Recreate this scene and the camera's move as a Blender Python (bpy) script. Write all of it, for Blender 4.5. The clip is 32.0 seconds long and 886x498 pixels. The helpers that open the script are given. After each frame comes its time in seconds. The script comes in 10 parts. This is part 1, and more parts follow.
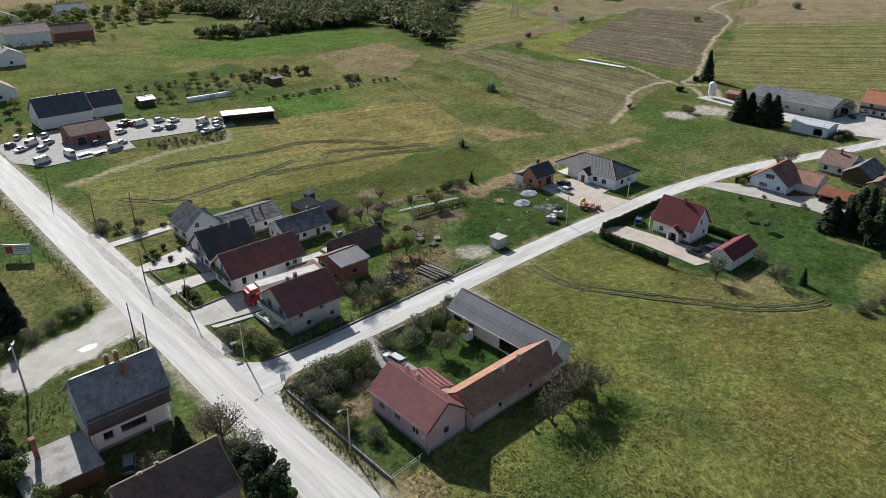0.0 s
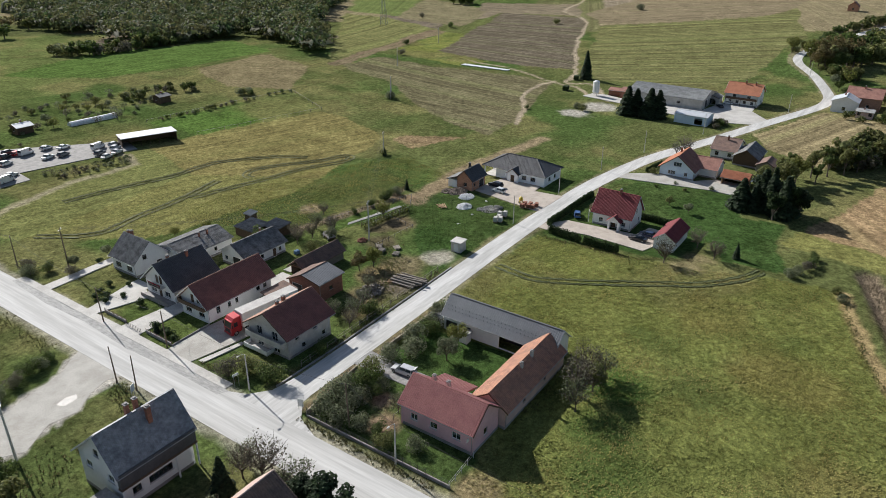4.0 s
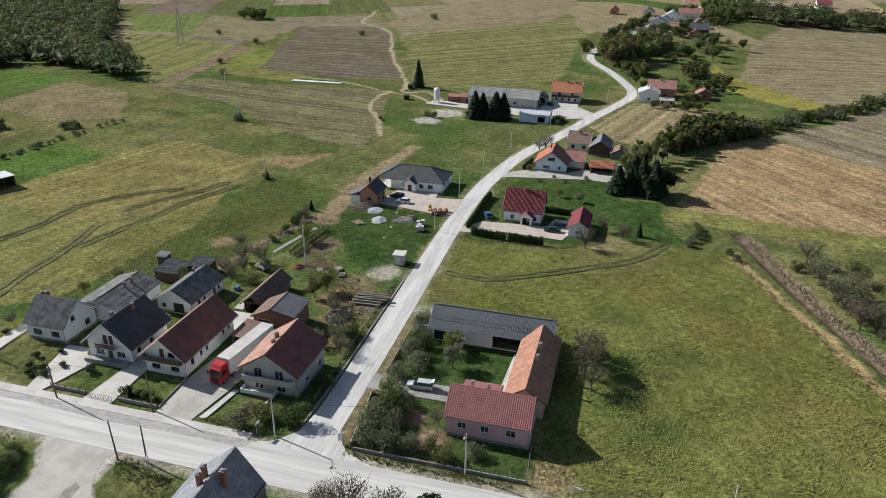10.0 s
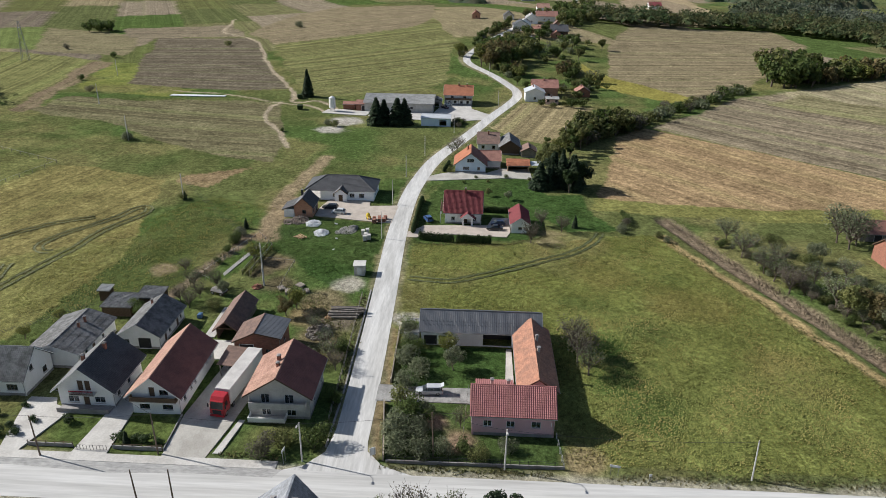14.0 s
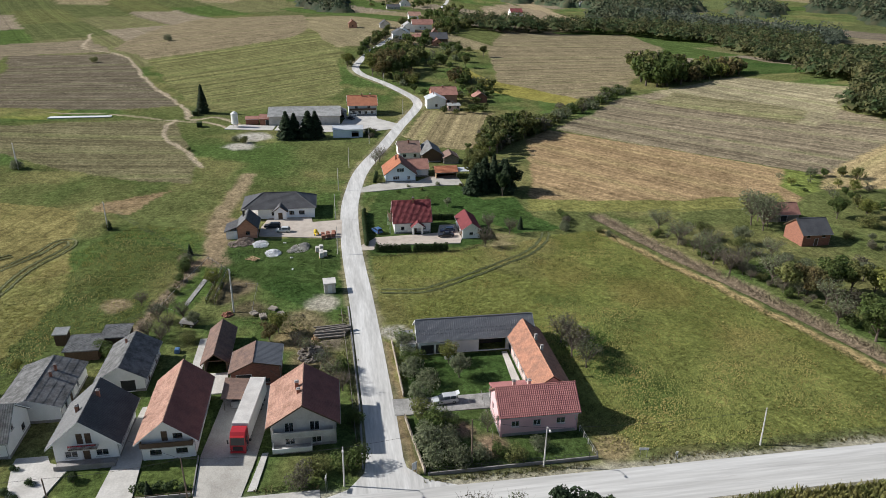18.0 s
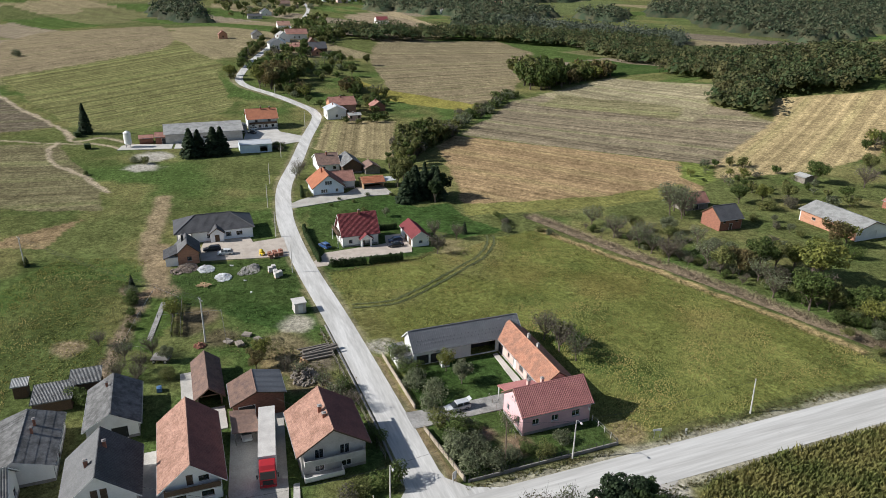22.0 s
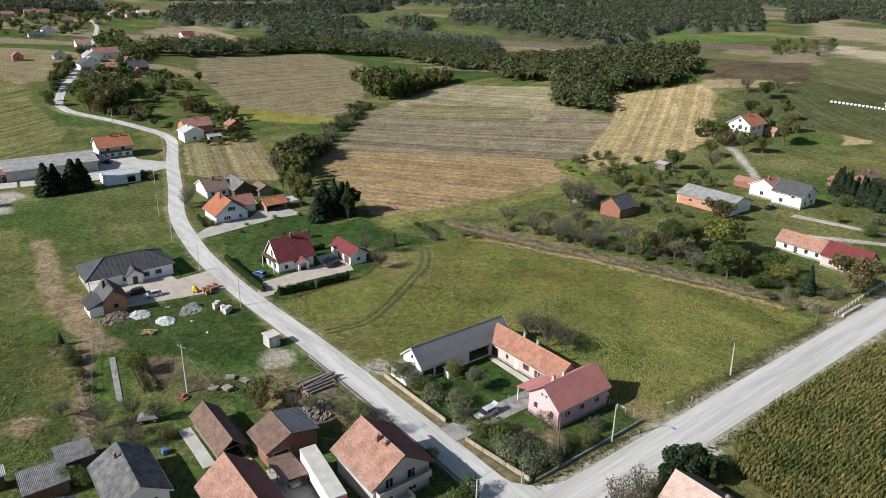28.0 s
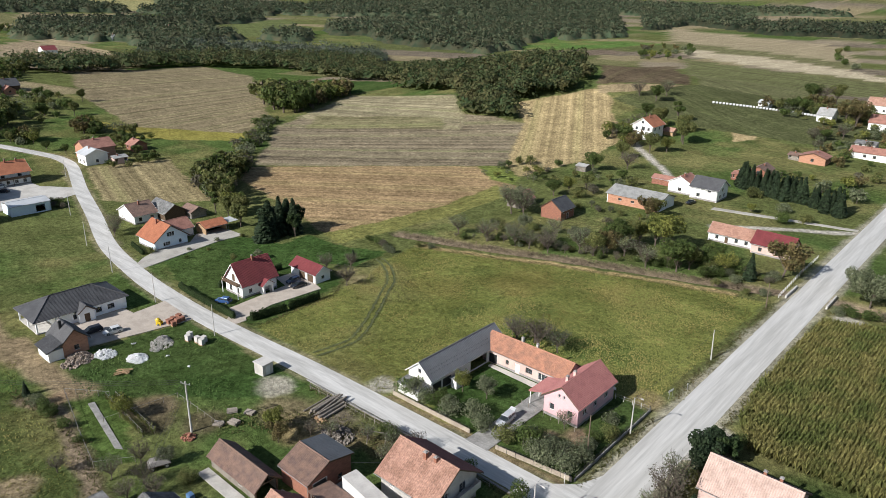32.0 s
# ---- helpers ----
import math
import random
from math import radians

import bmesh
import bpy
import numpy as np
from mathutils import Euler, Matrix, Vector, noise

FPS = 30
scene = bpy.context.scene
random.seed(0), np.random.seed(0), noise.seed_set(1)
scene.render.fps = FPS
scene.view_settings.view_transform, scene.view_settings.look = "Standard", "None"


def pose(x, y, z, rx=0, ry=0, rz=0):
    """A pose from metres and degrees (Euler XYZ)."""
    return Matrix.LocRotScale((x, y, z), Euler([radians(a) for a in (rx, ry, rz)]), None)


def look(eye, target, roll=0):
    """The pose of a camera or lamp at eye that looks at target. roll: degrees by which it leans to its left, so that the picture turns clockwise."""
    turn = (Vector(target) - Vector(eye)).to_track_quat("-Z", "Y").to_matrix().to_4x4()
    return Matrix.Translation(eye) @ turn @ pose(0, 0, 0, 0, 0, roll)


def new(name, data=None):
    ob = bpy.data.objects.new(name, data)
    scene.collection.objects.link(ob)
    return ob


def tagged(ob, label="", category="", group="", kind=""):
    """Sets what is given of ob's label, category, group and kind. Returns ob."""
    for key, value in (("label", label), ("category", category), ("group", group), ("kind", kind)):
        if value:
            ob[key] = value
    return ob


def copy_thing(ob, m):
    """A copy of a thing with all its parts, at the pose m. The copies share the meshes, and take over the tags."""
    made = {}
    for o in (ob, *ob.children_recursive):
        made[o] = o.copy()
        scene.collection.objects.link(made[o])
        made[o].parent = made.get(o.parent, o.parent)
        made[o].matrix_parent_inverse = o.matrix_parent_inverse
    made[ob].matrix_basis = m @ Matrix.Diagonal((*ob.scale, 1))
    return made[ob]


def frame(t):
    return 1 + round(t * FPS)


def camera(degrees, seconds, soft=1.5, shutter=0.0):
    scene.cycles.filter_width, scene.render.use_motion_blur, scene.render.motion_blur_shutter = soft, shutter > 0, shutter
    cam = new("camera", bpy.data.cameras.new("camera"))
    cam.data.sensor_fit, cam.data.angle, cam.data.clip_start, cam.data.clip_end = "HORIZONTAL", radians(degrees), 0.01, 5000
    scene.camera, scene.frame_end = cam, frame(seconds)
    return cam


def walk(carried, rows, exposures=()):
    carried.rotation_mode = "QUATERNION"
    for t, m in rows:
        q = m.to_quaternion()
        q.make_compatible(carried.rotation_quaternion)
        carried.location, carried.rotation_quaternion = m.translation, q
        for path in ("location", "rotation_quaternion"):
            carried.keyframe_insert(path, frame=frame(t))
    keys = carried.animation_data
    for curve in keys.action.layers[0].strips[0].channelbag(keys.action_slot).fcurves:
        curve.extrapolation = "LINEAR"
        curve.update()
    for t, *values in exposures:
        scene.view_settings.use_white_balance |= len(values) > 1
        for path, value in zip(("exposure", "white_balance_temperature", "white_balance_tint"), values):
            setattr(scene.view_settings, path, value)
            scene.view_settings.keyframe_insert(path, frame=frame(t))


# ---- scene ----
cam = camera(64.9, 32.0, soft=0.6)
METRES, EYE, TILT, LEAN, TURN = 188.0, 69.0, 0.0, 0.0, -42.9
ROWS = [
    (0.0, 0.0, 0.0, 0.0, 0.1, -25.97, -0.21),
    (0.5, -0.0159, -0.001, 0.0005, -1.56, -25.88, -0.25),
    (1.0, -0.0314, -0.0016, 0.0011, -3.17, -25.85, -0.26),
    (1.5, -0.0474, -0.0018, 0.0017, -4.76, -25.77, -0.31),
    (2.0, -0.0629, -0.0014, 0.0024, -6.31, -25.72, -0.32),
    (2.5, -0.0785, -0.0004, 0.0032, -7.89, -25.67, -0.32),
    (3.0, -0.0946, 0.0006, 0.0037, -9.46, -25.58, -0.37),
    (3.5, -0.1101, 0.0023, 0.0049, -11.03, -25.51, -0.39),
    (5.5, -0.1723, 0.014, 0.0062, -17.35, -25.18, -0.5),
    (6.0, -0.1876, 0.0178, 0.0071, -18.88, -25.11, -0.51),
    (6.5, -0.2029, 0.0221, 0.0075, -20.43, -25.01, -0.51),
    (7.0, -0.2178, 0.0269, 0.0081, -21.95, -24.94, -0.51),
    (7.5, -0.2331, 0.0323, 0.0083, -23.59, -24.82, -0.55),
    (8.0, -0.2478, 0.0383, 0.009, -25.22, -24.75, -0.57),
    (8.5, -0.2625, 0.0444, 0.0098, -26.84, -24.66, -0.62),
    (9.0, -0.2772, 0.0507, 0.0103, -28.39, -24.6, -0.64),
    (9.5, -0.2912, 0.0576, 0.0106, -29.99, -24.52, -0.65),
    (10.0, -0.3052, 0.0652, 0.0104, -31.64, -24.44, -0.69),
    (10.5, -0.3189, 0.0728, 0.0105, -33.26, -24.34, -0.71),
    (11.0, -0.3323, 0.0808, 0.0108, -34.87, -24.3, -0.71),
    (11.5, -0.3457, 0.0893, 0.011, -36.48, -24.22, -0.74),
    (12.0, -0.3586, 0.0979, 0.0113, -38.08, -24.14, -0.75),
    (12.5, -0.3714, 0.107, 0.0114, -39.66, -24.07, -0.78),
    (13.0, -0.3838, 0.1165, 0.0114, -41.22, -24.0, -0.79),
    (13.5, -0.3961, 0.1263, 0.0111, -42.77, -23.93, -0.8),
    (14.0, -0.408, 0.1363, 0.0109, -44.28, -23.83, -0.79),
    (14.5, -0.4197, 0.1469, 0.0109, -45.8, -23.74, -0.82),
    (16.5, -0.4628, 0.1914, 0.0128, -51.71, -23.39, -0.88),
    (17.0, -0.4728, 0.2031, 0.013, -53.13, -23.27, -0.86),
    (17.5, -0.4826, 0.2155, 0.0136, -54.58, -23.16, -0.88),
    (18.0, -0.4919, 0.2279, 0.0144, -56.05, -23.08, -0.89),
    (18.5, -0.5012, 0.2406, 0.0159, -57.52, -23.03, -0.94),
    (19.0, -0.5101, 0.2534, 0.0157, -58.99, -22.95, -0.95),
    (19.5, -0.5187, 0.2668, 0.0159, -60.47, -22.85, -1.0),
    (20.0, -0.5266, 0.2801, 0.0158, -61.96, -22.75, -0.99),
    (20.5, -0.5344, 0.2939, 0.0157, -63.55, -22.64, -1.02),
    (21.0, -0.5416, 0.3081, 0.0161, -65.09, -22.51, -1.06),
    (21.5, -0.5484, 0.3224, 0.0167, -66.57, -22.42, -1.09),
    (22.0, -0.5543, 0.3357, 0.0167, -67.93, -22.33, -1.08),
    (22.5, -0.5603, 0.35, 0.0164, -69.34, -22.23, -1.04),
    (23.0, -0.5658, 0.3644, 0.0157, -70.74, -22.12, -0.99),
    (23.5, -0.5709, 0.379, 0.0154, -72.16, -22.04, -0.94),
    (24.0, -0.5758, 0.3938, 0.0153, -73.58, -22.0, -0.95),
    (24.5, -0.5802, 0.4083, 0.0144, -74.96, -21.86, -0.92),
    (25.0, -0.5842, 0.4233, 0.015, -76.36, -21.76, -0.93),
    (25.5, -0.5878, 0.4387, 0.0155, -77.77, -21.71, -0.93),
    (27.5, -0.5982, 0.4994, 0.017, -83.3, -21.37, -0.87),
    (28.0, -0.6002, 0.5142, 0.0169, -84.61, -21.27, -0.85),
    (28.5, -0.6017, 0.5294, 0.0173, -85.96, -21.18, -0.85),
    (29.0, -0.6027, 0.5451, 0.0185, -87.33, -21.08, -0.85),
    (29.5, -0.6037, 0.5607, 0.0195, -88.66, -20.99, -0.86),
    (30.0, -0.6043, 0.5764, 0.0205, -90.01, -20.87, -0.87),
    (30.5, -0.6044, 0.5919, 0.0215, -91.34, -20.77, -0.87),
    (31.0, -0.6041, 0.6073, 0.0219, -92.66, -20.69, -0.86),
    (31.5, -0.6033, 0.6223, 0.021, -93.92, -20.61, -0.85),
    (32.0, -0.6022, 0.6373, 0.0201, -95.21, -20.44, -0.84),
]
walk(cam, [(t, pose(0, 0, EYE, TILT, LEAN, TURN) @ pose(METRES * x, METRES * y, METRES * z, 90 + pitch, roll, yaw)) for t, x, y, z, yaw, pitch, roll in ROWS])

# ---- light ----
SUN_AZIMUTH, SUN_ELEVATION = 76.5, 32.4
sky_world = bpy.data.worlds.new("sky")
scene.world = sky_world
sky_world.use_nodes = True
sky_node = sky_world.node_tree.nodes.new("ShaderNodeTexSky")
sky_node.sky_type = "NISHITA"
sky_node.sun_disc = False
sky_node.sun_elevation = radians(SUN_ELEVATION)
sky_node.sun_rotation = radians(90 - SUN_AZIMUTH)
sky_background = sky_world.node_tree.nodes["Background"]
sky_background.inputs["Strength"].default_value = 0.08
sky_world.node_tree.links.new(sky_node.outputs[0], sky_background.inputs["Color"])
sun_light = bpy.data.lights.new("sun", "SUN")
sun_light.energy, sun_light.angle, sun_light.color = 5.75, radians(0.6), (0.985, 0.963, 0.925)
sun = new("sun", sun_light)
sun_way = Vector((math.cos(radians(SUN_ELEVATION)) * math.cos(radians(SUN_AZIMUTH)),
                  math.cos(radians(SUN_ELEVATION)) * math.sin(radians(SUN_AZIMUTH)), math.sin(radians(SUN_ELEVATION))))
sun.matrix_world = look(sun_way * 300, (0, 0, 0))
scene.view_settings.exposure = 0.12


# ---- materials ----
def node_mat(name):
    m = bpy.data.materials.new(name)
    m.use_nodes = True
    nt = m.node_tree
    return m, nt, nt.nodes["Principled BSDF"]


def noise_node(nt, coord, scale, detail=3.0, rough=0.6):
    n = nt.nodes.new("ShaderNodeTexNoise")
    n.inputs["Scale"].default_value = scale
    n.inputs["Detail"].default_value = detail
    n.inputs["Roughness"].default_value = rough
    nt.links.new(coord, n.inputs["Vector"])
    return n.outputs["Fac"]


def span(nt, value, a, b, c, d):
    n = nt.nodes.new("ShaderNodeMapRange")
    for k, v in zip((1, 2, 3, 4), (a, b, c, d)):
        n.inputs[k].default_value = v
    nt.links.new(value, n.inputs[0])
    return n.outputs[0]


def calc(nt, op, a, b):
    n = nt.nodes.new("ShaderNodeMath")
    n.operation = op
    for k, v in enumerate((a, b)):
        if isinstance(v, (int, float)):
            n.inputs[k].default_value = v
        else:
            nt.links.new(v, n.inputs[k])
    return n.outputs[0]


def mix_color(nt, fac, a, b, blend="MIX"):
    n = nt.nodes.new("ShaderNodeMix")
    n.data_type, n.blend_type = "RGBA", blend
    for k, v in ((0, fac), (6, a), (7, b)):
        if isinstance(v, (int, float)):
            n.inputs[k].default_value = v
        elif isinstance(v, tuple):
            n.inputs[k].default_value = (*v[:3], 1)
        else:
            nt.links.new(v, n.inputs[k])
    return n.outputs[2]


def tint(nt, color, value):
    """color times a grey value."""
    n = nt.nodes.new("ShaderNodeVectorMath")
    n.operation = "SCALE"
    nt.links.new(color, n.inputs[0])
    nt.links.new(value, n.inputs["Scale"])
    return n.outputs[0]


def surface(name, base, alt=None, rough=0.85, metal=0.0, grain=9.0, patch=0.5, bump=0.02, spread=0.35, vary=0.0, island=0.0, coat=0.0,
            blotch=(0.4, 0.62), stretch=(1, 1, 1)):
    """Base colour with patches of alt, grain in value, fine relief; vary: from thing to thing, island: from leaf to leaf."""
    m, nt, bsdf = node_mat(name)
    alt = alt or tuple(c * 0.72 for c in base)
    coord = nt.nodes.new("ShaderNodeTexCoord").outputs["Object"]
    if stretch != (1, 1, 1):
        mp = nt.nodes.new("ShaderNodeMapping")
        mp.inputs["Scale"].default_value = stretch
        nt.links.new(coord, mp.inputs["Vector"])
        coord = mp.outputs[0]
    fine, broad = noise_node(nt, coord, grain, 4.0, 0.65), noise_node(nt, coord, patch, 4.0, 0.6)
    color = mix_color(nt, span(nt, broad, blotch[0], blotch[1], 0.0, 1.0), base, alt)
    value = span(nt, fine, 0.25, 0.75, 1 - spread, 1 + spread)
    if vary:
        info = nt.nodes.new("ShaderNodeObjectInfo")
        value = calc(nt, "MULTIPLY", value, span(nt, info.outputs["Random"], 0, 1, 1 - vary, 1 + vary))
    if island:
        geo = nt.nodes.new("ShaderNodeNewGeometry")
        value = calc(nt, "MULTIPLY", value, span(nt, geo.outputs["Random Per Island"], 0, 1, 1 - island, 1 + island))
    nt.links.new(tint(nt, color, value), bsdf.inputs["Base Color"])
    bsdf.inputs["Roughness"].default_value = rough
    bsdf.inputs["Metallic"].default_value = metal
    bsdf.inputs["Coat Weight"].default_value = coat
    if bump:
        b = nt.nodes.new("ShaderNodeBump")
        b.inputs["Distance"].default_value = bump
        b.inputs["Strength"].default_value = 0.4
        nt.links.new(fine, b.inputs["Height"])
        nt.links.new(b.outputs[0], bsdf.inputs["Normal"])
    return m


def leaf_surface(name, base, alt, island=0.45, vary=0.18, patch=0.35):
    m = surface(name, base, alt, rough=0.75, grain=3.0, patch=patch, bump=0, spread=0.2, vary=vary, island=island)
    nt = m.node_tree
    bsdf = nt.nodes["Principled BSDF"]
    bsdf.inputs["Specular IOR Level"].default_value = 0.25
    through_leaf, blend = nt.nodes.new("ShaderNodeBsdfTranslucent"), nt.nodes.new("ShaderNodeMixShader")
    nt.links.new(bsdf.inputs["Base Color"].links[0].from_socket, through_leaf.inputs["Color"])
    blend.inputs[0].default_value = 0.4
    nt.links.new(bsdf.outputs[0], blend.inputs[1])
    nt.links.new(through_leaf.outputs[0], blend.inputs[2])
    nt.links.new(blend.outputs[0], nt.nodes["Material Output"].inputs["Surface"])
    return m


M = {}
M["plaster_white"] = surface("plaster_white", (0.84, 0.835, 0.815), (0.77, 0.765, 0.74), grain=5, patch=0.35, bump=0.004, spread=0.06)
M["plaster_grey"] = surface("plaster_grey", (0.52, 0.50, 0.47), (0.40, 0.38, 0.35), grain=4, patch=0.45, bump=0.006, spread=0.1)
M["plaster_beige"] = surface("plaster_beige", (0.55, 0.46, 0.36), (0.44, 0.36, 0.28), grain=4, patch=0.45, bump=0.006, spread=0.1)
M["plaster_pink"] = surface("plaster_pink", (0.71, 0.45, 0.47), (0.64, 0.39, 0.41), grain=5, patch=0.4, bump=0.005, spread=0.08)
M["plaster_new"] = surface("plaster_new", (0.88, 0.895, 0.91), (0.84, 0.855, 0.87), grain=5, patch=0.35, bump=0.003, spread=0.04)
M["plaster_blue"] = surface("plaster_blue", (0.62, 0.72, 0.80), (0.56, 0.66, 0.74), grain=5, patch=0.35, bump=0.003, spread=0.05)
M["plaster_rose"] = surface("plaster_rose", (0.66, 0.47, 0.42), (0.55, 0.40, 0.36), grain=5, patch=0.5, bump=0.006, spread=0.1)
M["plinth"] = surface("plinth", (0.33, 0.31, 0.30), (0.24, 0.22, 0.21), grain=6, patch=0.6, bump=0.01, spread=0.15)
M["brick"] = surface("brick", (0.30, 0.13, 0.085), (0.215, 0.092, 0.062), grain=7, patch=1.2, bump=0.012, spread=0.28, stretch=(1, 1, 3))
M["brick_raw"] = surface("brick_raw", (0.48, 0.25, 0.16), (0.38, 0.19, 0.12), grain=6, patch=0.9, bump=0.012, spread=0.25, stretch=(1, 1, 3))
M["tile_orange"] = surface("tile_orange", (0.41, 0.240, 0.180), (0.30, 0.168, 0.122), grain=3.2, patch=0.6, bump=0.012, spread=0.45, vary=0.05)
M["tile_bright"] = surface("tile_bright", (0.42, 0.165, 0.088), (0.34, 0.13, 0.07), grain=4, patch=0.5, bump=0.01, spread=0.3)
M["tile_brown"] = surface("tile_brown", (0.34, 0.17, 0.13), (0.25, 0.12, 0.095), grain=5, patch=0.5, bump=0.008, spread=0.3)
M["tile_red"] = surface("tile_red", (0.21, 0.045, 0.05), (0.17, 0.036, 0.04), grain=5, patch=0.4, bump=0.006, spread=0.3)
# Darker copy of tile_orange, puts shade into the slopes facing south
M["tile_orange_shade"] = surface("tile_orange_shade", (0.25, 0.105, 0.09), (0.19, 0.08, 0.07), grain=5, patch=0.5, bump=0.006, spread=0.3)
M["tile_rose"] = surface("tile_rose", (0.36, 0.15, 0.14), (0.3, 0.12, 0.115), grain=5, patch=0.5, bump=0.006, spread=0.3)
M["tile_old"] = surface("tile_old", (0.45, 0.225, 0.145), (0.31, 0.165, 0.115), grain=3.5, patch=0.9, bump=0.02, spread=0.35)
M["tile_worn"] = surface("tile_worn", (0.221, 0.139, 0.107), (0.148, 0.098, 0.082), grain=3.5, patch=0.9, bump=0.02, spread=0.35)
M["tile_dark"] = surface("tile_dark", (0.085, 0.085, 0.09), (0.062, 0.062, 0.066), rough=0.6, grain=5, patch=0.4, bump=0.005, spread=0.3)
M["fibre_grey"] = surface("fibre_grey", (0.20, 0.20, 0.20), (0.105, 0.105, 0.103), grain=1.8, patch=0.7, bump=0.01, spread=0.35, stretch=(1, 1, 1))
M["tile_grey"] = surface("tile_grey", (0.085, 0.088, 0.094), (0.058, 0.06, 0.064), rough=0.6, grain=4, patch=0.45, bump=0.006, spread=0.4)
M["fibre_pale"] = surface("fibre_pale", (0.36, 0.36, 0.35), (0.26, 0.26, 0.25), grain=2.5, patch=0.5, bump=0.01, spread=0.2)
M["metal_dark"] = surface("metal_dark", (0.20, 0.205, 0.215), (0.17, 0.175, 0.185), rough=0.52, metal=0.6, grain=3, patch=0.3, bump=0.002, spread=0.12)
M["metal_pale"] = surface("metal_pale", (0.62, 0.64, 0.66), (0.52, 0.54, 0.56), rough=0.45, metal=0.2, grain=3, patch=0.3, bump=0.002, spread=0.06)
M["zinc"] = surface("zinc", (0.42, 0.42, 0.42), (0.33, 0.33, 0.33), rough=0.45, metal=0.6, grain=5, patch=0.6, bump=0.001, spread=0.1)
M["white_trim"] = surface("white_trim", (0.78, 0.78, 0.76), (0.72, 0.72, 0.7), rough=0.5, grain=5, bump=0.001, spread=0.04)
M["wood_dark"] = surface("wood_dark", (0.12, 0.075, 0.045), (0.08, 0.05, 0.03), grain=5, patch=1, bump=0.006, spread=0.3, stretch=(1, 6, 6))
M["wood_grey"] = surface("wood_grey", (0.27, 0.235, 0.20), (0.19, 0.165, 0.14), grain=5, patch=1, bump=0.006, spread=0.3, vary=0.15)
M["wood_fresh"] = surface("wood_fresh", (0.42, 0.28, 0.16), (0.34, 0.22, 0.12), grain=5, patch=1, bump=0.004, spread=0.25, vary=0.15)
M["concrete"] = surface("concrete", (0.55, 0.53, 0.5), (0.44, 0.42, 0.4), grain=6, patch=0.5, bump=0.005, spread=0.14)
M["concrete_slab"] = surface("concrete_slab", (0.52, 0.5, 0.465), (0.42, 0.4, 0.37), grain=3, patch=0.3, bump=0.01, spread=0.16)
M["pavers"] = surface("pavers", (0.47, 0.41, 0.35), (0.39, 0.335, 0.285), grain=7, patch=0.5, bump=0.006, spread=0.18)
M["gravel"] = surface("gravel", (0.43, 0.41, 0.37), (0.34, 0.32, 0.285), grain=5, patch=0.28, bump=0.02, spread=0.22)
M["asphalt"] = surface("asphalt", (0.54, 0.53, 0.51), (0.43, 0.42, 0.40), grain=2.2, patch=0.5, bump=0.004, spread=0.16, stretch=(1, 0.045, 1))
M["asphalt_side"] = surface("asphalt_side", (0.57, 0.56, 0.54), (0.43, 0.42, 0.40), grain=2.5, patch=0.45, bump=0.004, spread=0.18, stretch=(0.12, 1, 1))
M["wall_tan"] = surface("wall_tan", (0.40, 0.34, 0.27), (0.30, 0.25, 0.20), grain=5, patch=0.6, bump=0.01, spread=0.2)
# Faded rose tile, lightened to carry sunlight for the roadside outbuilding's north slope
M["tile_faded_lit"] = surface("tile_faded_lit", (0.56, 0.415, 0.36), (0.44, 0.32, 0.27), grain=4, patch=0.8, bump=0.008, spread=0.2)
M["kerb"] = surface("kerb", (0.30, 0.285, 0.27), (0.22, 0.21, 0.20), grain=6, patch=0.5, bump=0.008, spread=0.2)
M["bark"] = surface("bark", (0.13, 0.10, 0.08), (0.09, 0.07, 0.055), grain=6, patch=1, bump=0.02, spread=0.35)
M["pole_wood"] = surface("pole_wood", (0.17, 0.125, 0.09), (0.12, 0.09, 0.065), grain=5, patch=1, bump=0.004, spread=0.25)
M["black"] = surface("black", (0.025, 0.025, 0.027), rough=0.6, grain=5, bump=0.001, spread=0.1)
M["rubber"] = surface("rubber", (0.02, 0.02, 0.02), rough=0.8, bump=0.002, spread=0.2)
M["cloth_white"] = surface("cloth_white", (0.74, 0.75, 0.76), (0.6, 0.6, 0.6), rough=0.6, grain=4, patch=1.5, bump=0.02, spread=0.15)
M["rubble"] = surface("rubble", (0.36, 0.30, 0.25), (0.20, 0.15, 0.12), grain=4, patch=1.5, bump=0.03, spread=0.4, island=0.4)
M["stone_pile"] = surface("stone_pile", (0.40, 0.385, 0.35), (0.30, 0.285, 0.26), grain=4, patch=1.5, bump=0.02, spread=0.3, island=0.3)
M["straw"] = surface("straw", (0.46, 0.34, 0.17), (0.36, 0.26, 0.13), grain=8, patch=0.8, bump=0.03, spread=0.35)
M["sign_blue"] = surface("sign_blue", (0.25, 0.33, 0.40), rough=0.4, bump=0, spread=0.05)
M["yellow_paint"] = surface("yellow_paint", (0.70, 0.50, 0.03), rough=0.4, bump=0, spread=0.06)
M["flowers"] = surface("flowers", (0.45, 0.03, 0.05), (0.30, 0.02, 0.04), grain=8, patch=3, bump=0, spread=0.3, island=0.3)
M["blue_tarp"] = surface("blue_tarp", (0.10, 0.20, 0.38), rough=0.45, bump=0.005, spread=0.15)
M["leaf_green"] = leaf_surface("leaf_green", (0.075, 0.112, 0.030), (0.098, 0.125, 0.036))
M["leaf_olive"] = leaf_surface("leaf_olive", (0.130, 0.150, 0.050), (0.165, 0.165, 0.058))
M["leaf_autumn"] = leaf_surface("leaf_autumn", (0.165, 0.125, 0.055), (0.120, 0.115, 0.045))
